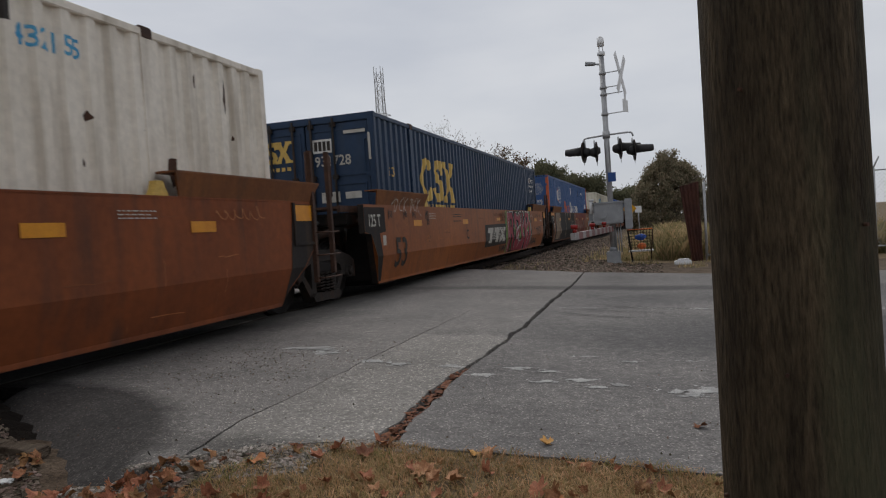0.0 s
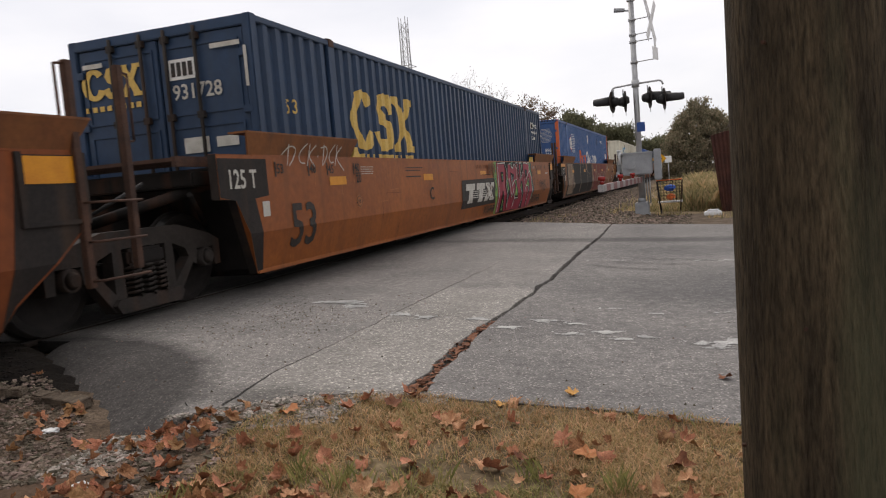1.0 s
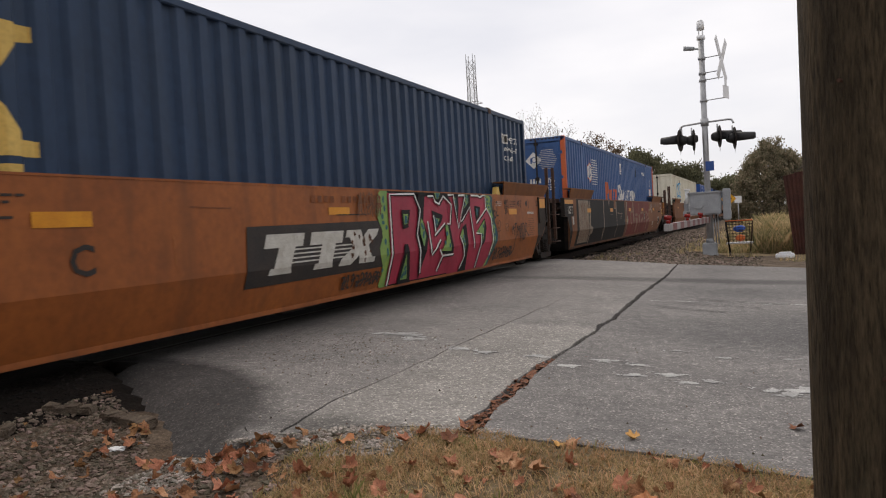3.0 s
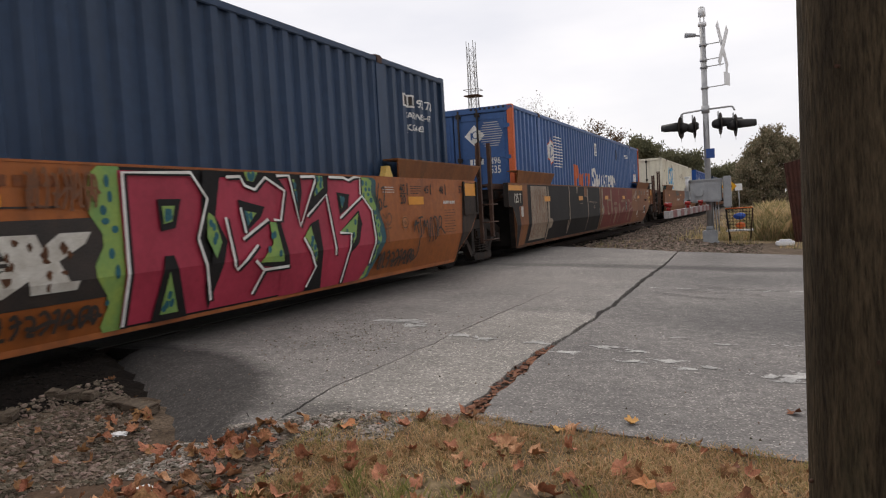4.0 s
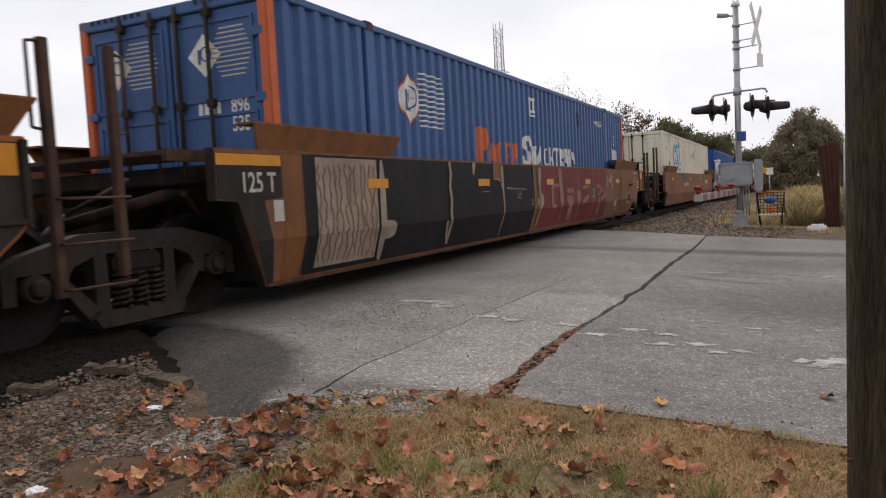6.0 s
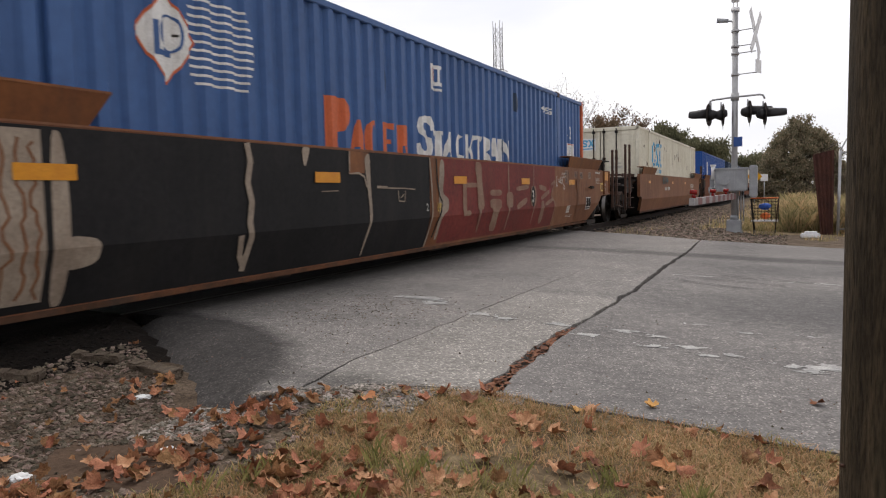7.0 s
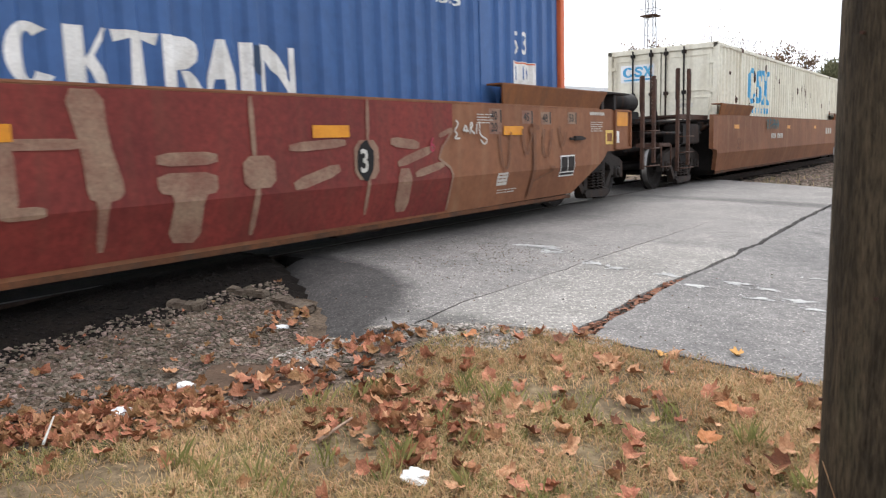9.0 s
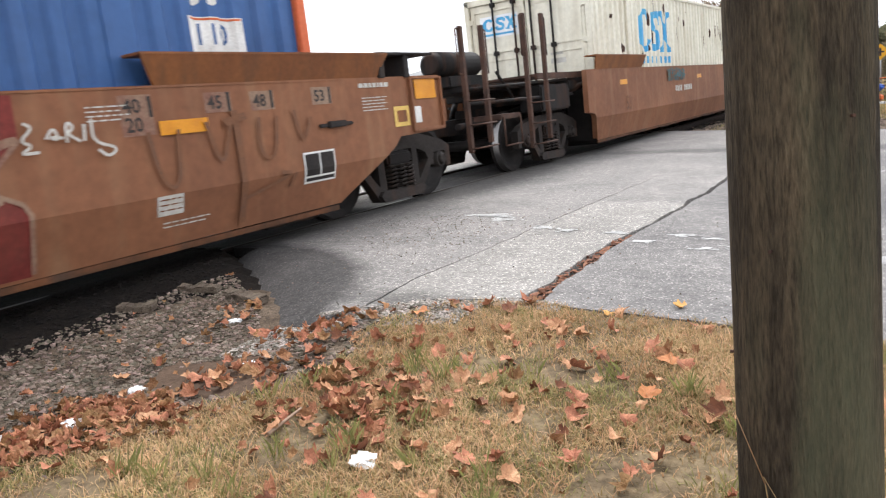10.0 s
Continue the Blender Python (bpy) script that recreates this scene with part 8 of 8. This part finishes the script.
tag(car_c, 14.4, 16.2, 0.60, 1.42, [[(0.0, 0.9), (0.03, 0.35), (0.12, 0.3), (0.15, 0.9)], [(0.48, 0.05), (0.82, 0.25), (0.72, 0.28)], [(0.82, 0.25), (0.78, 0.08)], [(0.3, 0.95), (0.36, 0.4), (0.44, 0.9)], [(0.62, 0.95), (0.6, 0.5), (0.7, 0.45), (0.74, 0.95)], [(0.86, 1.0), (0.9, 0.55), (0.98, 0.9)]], "smear", 0.034)
for text, y, z in (("40", 14.24, 1.50), ("20", 14.24, 1.35), ("45", 15.01, 1.49), ("48", 15.50, 1.48), ("53", 16.27, 1.49)):
    decal(car_c, "number_ground", [rect(y - 0.03, y + 0.25, z - 0.035, z + 0.145)], "faded_tan", "sill", 1)
    number(car_c, text, 0.165, y, z)
decals(car_c, "length_tick", [rect(y, y + 0.03, 1.46, 1.63) for y in (14.455, 15.215, 15.705, 16.475)], "black", "sill", 2)
small_print(car_c, 13.95, 1.56, 0.34, 4)
small_print(car_c, 16.95, 1.60, 0.5, 1, "stencil", 0.05)
small_print(car_c, 16.98, 1.48, 0.42, 5, "stencil")
decal(car_c, "paper_label", [rect(14.40, 14.64, 0.63, 0.80)], "stencil", "sill", 1, "pale stencilled label")
small_print(car_c, 14.42, 0.76, 0.2, 3, "wing_brown", 0.012, 0.045)
small_print(car_c, 14.45, 0.56, 0.45, 2)
decal(car_c, "mark_box", [rect(16.01, 16.45, 0.66, 0.98)], "paint_white", "sill", 2, "white-edged inspection box")
decal(car_c, "mark_box", [rect(16.03, 16.22, 0.735, 0.96), rect(16.24, 16.43, 0.735, 0.96), rect(16.03, 16.43, 0.68, 0.715)], "end_dark", "sill", 3)
decal(car_c, "mark_box", [rect(17.50, 17.78, 1.12, 1.36)], "yellow", "sill", 2)
decal(car_c, "mark_box", [rect(17.55, 17.73, 1.17, 1.31)], "wing_brown", "sill", 3)
decal(car_c, "tag_label", [rect(17.86, 18.02, 1.14, 1.34)], "paint_white", "sill", 2, "white paper label")
decal(car_c, "reflector", [rect(17.93, 18.35, 1.43, 1.68)], "reflector", "sill", 3, "orange reflective square")
bm = bmesh.new()
box(bm, SILL_HALF, SILL_HALF + 0.05, 16.40, 16.66, 1.20, 1.27, 0.01)
box(bm, SILL_HALF, SILL_HALF + 0.03, 16.28, 16.40, 1.21, 1.25, 0.01)
box(bm, SILL_HALF, SILL_HALF + 0.03, 16.66, 16.78, 1.21, 1.25, 0.01)
part("latch", bm, "end_dark", car_c, "dark metal latch")
bm = bmesh.new()
box(bm, SILL_HALF, SILL_HALF + 0.04, 17.82, 17.86, 1.03, 1.70, 0.008)
box(bm, SILL_HALF, SILL_HALF + 0.04, 18.42, 18.46, 1.03, 1.70, 0.008)
box(bm, SILL_HALF, SILL_HALF + 0.04, 17.86, 18.42, 1.03, 1.07, 0.008)
box(bm, SILL_HALF, SILL_HALF + 0.04, 17.86, 18.42, 1.67, 1.70, 0.008)
part("panel_rim", bm, "grey_brown", car_c)
bm = bmesh.new()
box(bm, 1.15, SILL_HALF + 0.03, 17.3, 17.4, SILL_Z1, 1.98, 0.008)
box(bm, 1.15, SILL_HALF + 0.03, 17.75, 17.85, SILL_Z1, 1.98, 0.008)
box(bm, 1.10, SILL_HALF + 0.06, 17.25, 18.3, 1.96, 1.99, 0.006)
part("step_bracket", bm, "end_dark", car_c)
ladder(car_c, 26.33 - U, 26.86 - U, 0.62, 2.36, 1.45)
blue_box = load(container("blue ribbed shipping container with orange corner posts", 16.2, "blue", "orange", (1.94, 14.1), top_paint="blue"), 7.55)
Y0 = 7.55
bm_d = 2.93
decal(blue_box, "emblem", [[(bm_d - 0.33, 2.60), (bm_d, 2.18), (bm_d + 0.33, 2.60), (bm_d, 3.02)]], "paint_white", "box", 1, "white diamond emblem with fine lines")
decal(blue_box, "emblem", ribbon([(bm_d - 0.33, 2.60), (bm_d, 2.18), (bm_d + 0.33, 2.60), (bm_d, 3.02), (bm_d - 0.33, 2.60)], 0.028), "orange", "box", 2)
decal(blue_box, "emblem", hoop(bm_d - 0.08, 2.46, 0.26, 0.34, 0.035, 0, 28) + [rect(bm_d - 0.15, bm_d - 0.09, 2.46, 2.72), rect(bm_d - 0.15, bm_d + 0.06, 2.42, 2.47)], "blue", "box", 2)
decals(blue_box, "emblem_line", [rect(bm_d + 0.08 + abs(k - 5) * 0.05, bm_d + 1.12 - 0.03 * abs(k - 5), 2.22 + k * 0.078, 2.245 + k * 0.078) for k in range(11)], "paint_white", "box", 1)


def plain_form(kind, y, z, w, h):
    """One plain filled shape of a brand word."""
    at = lambda pts: [(y + w * u, z + h * v) for u, v in pts]
    if kind == "flag":
        return [at([(0, 0), (0.44, 0), (0.44, 1), (0, 1)]), at([(0.44, 0.42), (0.75, 0.45), (0.95, 0.60), (1.0, 0.74), (0.95, 0.88), (0.75, 1), (0.44, 1)])]
    if kind == "wedge":
        return [at([(0, 0), (0.20, 0), (0.36, 0.30), (0.55, 0.30), (0.58, 0), (1, 0), (0.60, 1), (0.44, 1)])]
    if kind == "ring":
        return hoop(y, z, w, h, w * 0.36, 4, 25)
    if kind == "comb":
        return [at([(0, 0), (0.45, 0), (0.45, 1), (0, 1)]), at([(0.45, 0.88), (0.96, 0.82), (0.96, 1), (0.45, 1)]), at([(0.45, 0.45), (0.8, 0.45), (0.8, 0.57), (0.45, 0.57)]), at([(0.45, 0), (1, 0), (1, 0.16), (0.45, 0.12)])]
    if kind == "legged":
        return plain_form("flag", y, z, w * 0.9, h) + [at([(0.50, 0.42), (0.70, 0.42), (1.05, 0), (0.70, 0)])]
    if kind == "swash":
        return swash(y, z, w, h, w * 0.26)
    if kind == "hammer":
        return [at([(0.30, 0), (0.70, 0), (0.66, 0.88), (0.95, 0.80), (1, 1), (0, 1), (0.05, 0.80), (0.36, 0.88)])]
    if kind == "arrow":
        return [at([(0, 0), (0.42, 0), (0.42, 1), (0, 1)]), at([(0.42, 0.50), (0.80, 1), (0.95, 1), (0.58, 0.55), (1, 0), (0.66, 0), (0.42, 0.40)])]
    if kind == "post":
        return [at([(0.1, 0), (0.9, 0), (0.9, 1), (0.1, 1)])]
    return [at([(0, 0), (0.18, 0), (0.18, 0.72), (0.80, 0), (1, 0), (1, 1), (0.84, 1), (0.84, 0.32), (0.30, 1), (0, 1)])]


for kind, y, w, h in (("flag", 5.20, 0.46, 0.74), ("wedge", 5.68, 0.34, 0.50), ("ring", 6.03, 0.32, 0.52), ("comb", 6.41, 0.30, 0.52), ("legged", 6.79, 0.38, 0.52)):
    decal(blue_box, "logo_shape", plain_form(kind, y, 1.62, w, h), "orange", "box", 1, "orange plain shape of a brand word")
for kind, y, w, h in (("swash", 7.42, 0.42, 0.68), ("hammer", 7.84, 0.42, 0.46), ("wedge", 8.22, 0.36, 0.47), ("ring", 8.62, 0.34, 0.47), ("arrow", 9.01, 0.34, 0.48), ("hammer", 9.36, 0.36, 0.48), ("legged", 9.74, 0.34, 0.48), ("wedge", 10.10, 0.34, 0.49), ("post", 10.46, 0.14, 0.49), ("slant", 10.66, 0.42, 0.49)):
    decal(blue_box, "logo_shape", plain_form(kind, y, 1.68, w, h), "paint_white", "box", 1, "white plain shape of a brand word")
decal(blue_box, "load_label", [rect(15.36 - Y0, 15.80 - Y0, 2.76, 3.16)], "paint_white", "box", 1, "white and orange load label")
decal(blue_box, "load_label", [rect(15.42 - Y0, 15.48 - Y0, 2.90, 3.1)], "orange", "box", 2)
decal(blue_box, "load_label", [rect(15.54 - Y0, 15.60 - Y0, 2.90, 3.1), rect(15.65 - Y0, 15.75 - Y0, 2.90, 3.1), rect(15.42 - Y0, 15.76 - Y0, 2.80, 2.84)], "blue", "box", 2)
decal(blue_box, "stencil", lettering("896535", 0.20, 20.45 - Y0, 2.92, 1.25), "paint_white", "box", 1, "white numbers")
decal(blue_box, "stencil", lettering("53", 0.44, 22.38 - Y0, 2.45, 0.75), "paint_white", "box", 1, "white length number")
decal(blue_box, "height_label", [rect(22.34 - Y0, 22.92 - Y0, 1.98, 2.34)], "paint_white", "box", 1, "white and orange height label")
decal(blue_box, "stencil", lettering("110", 0.27, 22.40 - Y0, 2.09, 0.9), "blue", "box", 2, "blue height number on white")
decal(blue_box, "height_label", [rect(22.36 - Y0, 22.90 - Y0, 1.995, 2.02), rect(22.36 - Y0, 22.90 - Y0, 2.31, 2.33)], "orange", "box", 2)
decals(blue_box, "paint_patch", [blob(r6.uniform(0.8, 15.8), r6.uniform(1.9, 3.2), r6.uniform(0.03, 0.12), r6.uniform(0.05, 0.2), r6, 9, 0.3) for k in range(4)], "navy", "box", 1, "touched-up darker patch")
end_decal(blue_box, "stencil", [[(u + 0.77, v + 2.19) for u, v in p] for p in text_polys("896", 0.24, 0.66)] + [[(u + 0.77, v + 1.99) for u, v in p] for p in text_polys("535", 0.24, 0.66)], "paint_white", 0.035, 2, "white numbers on the door")
end_decals(blue_box, "owner_mark", [rect(0.34 + k * 0.08, 0.395 + k * 0.08, 2.19, 2.33) for k in range(4)], "paint_white", 0.035, 2)
for xc in (0.46, -0.80):
    end_decal(blue_box, "emblem", [[(xc - 0.22, 2.86), (xc, 2.62), (xc + 0.22, 2.86), (xc, 3.10)]], "paint_white", 0.035, 1, "white diamond emblem on the door")
    end_decal(blue_box, "emblem", hoop(xc - 0.06, 2.79, 0.16, 0.17, 0.03, 0, 28) + [rect(xc - 0.085, xc - 0.045, 2.77, 2.93)], "blue", 0.035, 2)
    end_decals(blue_box, "emblem_line", [rect(xc + 0.06 + abs(k - 5) * 0.03, xc + 0.62 - 0.02 * abs(k - 5), 2.60 + k * 0.052, 2.615 + k * 0.052) for k in range(11)], "sign_blue" if k == -1 else "stencil", 0.035, 1)
end_decals(blue_box, "hazard_stripe", [rect(-1.1 + k * 0.1, -1.05 + k * 0.1, 3.42, 3.47) for k in range(8)] + [rect(0.4 + k * 0.1, 0.45 + k * 0.1, 3.42, 3.47) for k in range(8)], "end_dark", 0.0, 2)

# fourth car, with the cream container
car_d = well_car("weathered brown well car carrying a cream container", 30.83, 47.1, "grey_brown", "free", "joint")
U = 30.83
truck(car_d, 29.52 - U)
truck(car_d, 16.27 + 1.6)
ladder(car_d, 28.10 - U, 28.72 - U, 0.5, 2.62, 1.45)
ladder(car_d, 16.27 + 0.80, 16.27 + 1.3, 0.55, 2.45, 1.5)
bm = bmesh.new()
tube(bm, (0.35, -3.55, 1.98), (0.35, -2.45, 1.98), 0.21, seg=20)
tube(bm, (0.35, -3.62, 1.98), (0.35, -3.55, 1.98), 0.14, 0.21, seg=20)
tube(bm, (0.35, -2.45, 1.98), (0.35, -2.38, 1.98), 0.21, 0.14, seg=20)
part("air_tank", bm, "steel_dark", car_d, "dark cylindrical air reservoir")
bm = bmesh.new()
box(bm, -1.0, 1.0, -3.4, -0.6, 1.50, 1.60, 0.02)
box(bm, 0.9, 1.3, -2.0, -0.9, 1.05, 1.5, 0.03)
box(bm, -0.2, 0.6, -3.5, -2.5, 1.60, 1.78, 0.02)
tube(bm, (1.25, -4.1, 1.30), (1.25, -0.7, 1.30), 0.028, seg=8)
tube(bm, (1.15, -4.0, 1.52), (1.15, -0.7, 1.58), 0.022, seg=8)
tube(bm, (0.9, -3.9, 0.98), (0.6, -0.7, 1.05), 0.05, seg=8)
tube(bm, (1.2, -3.2, 1.75), (0.9, -2.2, 1.35), 0.022, seg=8)
part("brake_rigging", bm, "steel_dark", car_d, "dark brake rods and levers")
bm = bmesh.new()
box(bm, 0.95, 1.4, -3.55, -2.95, 1.02, 1.10, 0.01)
for y in (-3.5, -3.0):
    tube(bm, (1.42, y, 1.06), (1.42, y, 0.62), 0.014, seg=6)
tube(bm, (1.42, -3.5, 0.62), (1.42, -3.0, 0.62), 0.014, seg=6)
part("sill_step", bm, "rust_bar", car_d)
bm = bmesh.new()
box(bm, -0.16, 0.16, -4.35, -1.9, 0.82, 1.08, 0.03)
box(bm, -0.2, 0.2, -4.75, -4.3, 0.76, 1.12, 0.06)
part("coupler", bm, "steel_dark", car_d, "dark knuckle coupler")
number(car_d, "53", 0.40, 1.25, 0.86, 0.9, "smear")
decals(car_d, "tag_mark", [rect(4.6 + k * 0.14, 4.7 + k * 0.14, 1.10, 1.24) for k in range(10) if k != 4], "stencil", "sill", 2, "white car mark drawn as bars")
tag(car_d, 3.95, 5.35, 1.36, 1.66, low, "blue_spray", 0.05)
for k in range(3):
    decal(car_d, "logo_block", [rect(12.7 + k * 0.42, 13.0 + k * 0.42, 1.18, 1.40)], "stencil", "sill", 2, "cream logo block")
for y in (1.0, 6.5, 10.5):
    decal(car_d, "reflector", [rect(y, y + 0.4, 1.38, 1.48)], "reflector", "sill", 2, "orange reflective tape")
cream_box = load(container("cream ribbed shipping container with sky-blue logo", 16.1, "cream", "cream", (2.0, 14.0), top_paint="cream"), 31.12)
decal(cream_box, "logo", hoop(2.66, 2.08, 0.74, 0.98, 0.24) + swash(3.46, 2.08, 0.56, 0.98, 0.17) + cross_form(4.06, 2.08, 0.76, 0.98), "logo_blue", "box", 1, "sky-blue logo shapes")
decals(cream_box, "logo_bar", [rect(2.75 + k * 0.3, 2.95 + k * 0.3, 1.82, 1.98) for k in range(7)], "logo_blue", "box", 1)
decal(cream_box, "spray_patch", [blob(1.5, 1.9, 0.7, 0.14, r6, 16, 0.3)], "teal", "box", 1, "faint green spray along the edge")
decals(cream_box, "scrape", [blob(r6.uniform(1, 15.6), r6.uniform(1.9, 3.3), r6.uniform(0.01, 0.05), r6.uniform(0.04, 0.2), r6, 8, 0.5) for k in range(40)], "rust_bar", "box", 1, "rust spot")
end_decal(cream_box, "logo", [rect(-0.98, -0.16, 2.66, 3.10)], "sign_white", 0.035, 1, "white panel with sky-blue logo blocks")
end_decal(cream_box, "logo", hoop(-0.93, 2.79, 0.27, 0.26, 0.08) + swash(-0.63, 2.79, 0.18, 0.26, 0.06) + cross_form(-0.43, 2.79, 0.24, 0.26), "logo_blue", 0.035, 2)
end_decal(cream_box, "logo_bar", [rect(-0.9, -0.25, 2.70, 2.74)], "logo_blue", 0.035, 2)
end_decal(cream_box, "door_label", [rect(0.45, 0.7, 2.12, 2.2), rect(0.45, 0.75, 1.95, 2.05)], "stencil", 0.035, 2)

# cars farther back
car_e = well_car("brown well car carrying a bright blue container", 50.4, 66.9, "red_brown", "joint", "joint")
truck(car_e, 16.5 + 1.6)
ladder(car_e, 16.5 + 0.8, 16.5 + 1.3, 0.55, 2.45, 1.5)
bright_box = load(container("bright blue shipping container far down the train", 16.2, "bright_blue", "bright_blue", (2.0, 14.1)), 50.75)
decal(bright_box, "logo", [rect(2.6, 3.2, 2.0, 2.9), rect(0.6, 0.8, 2.2, 2.6)], "paint_white", "box", 1, "white logo blocks")
car_f = well_car("brown well car near the far end of the train", 70.1, 86.6, "grey_brown", "joint", "joint")
truck(car_f, 16.5 + 1.6)
load(container("navy shipping container far down the train", 16.2, "navy", "navy", (2.0, 14.1)), 70.45)
car_g = well_car("brown well car at the far end of the train", 89.8, 106.3, "red_brown", "joint", "joint")
truck(car_g, 16.5 + 1.6)
load(container("white shipping container at the far end of the train", 16.2, "white", "white", (2.0, 14.1)), 90.15)

for moved, place in MOVING:
    settle(moved)


# ---------------------------------------------------------------- movement
def motions():
    times = [k * 0.5 for k in range(21)]
    for ob, u in MOVING:
        walk(ob, [(t, pose(TRACK_X, u + travel(t), 0)) for t in times])
    fine = [k * 0.1 for k in range(101)]
    for ws, y in WHEELS:
        walk(ws, [(t, pose(0, y, 0.46, math.degrees((travel(0) - travel(t)) / 0.46))) for t in fine])


motions()
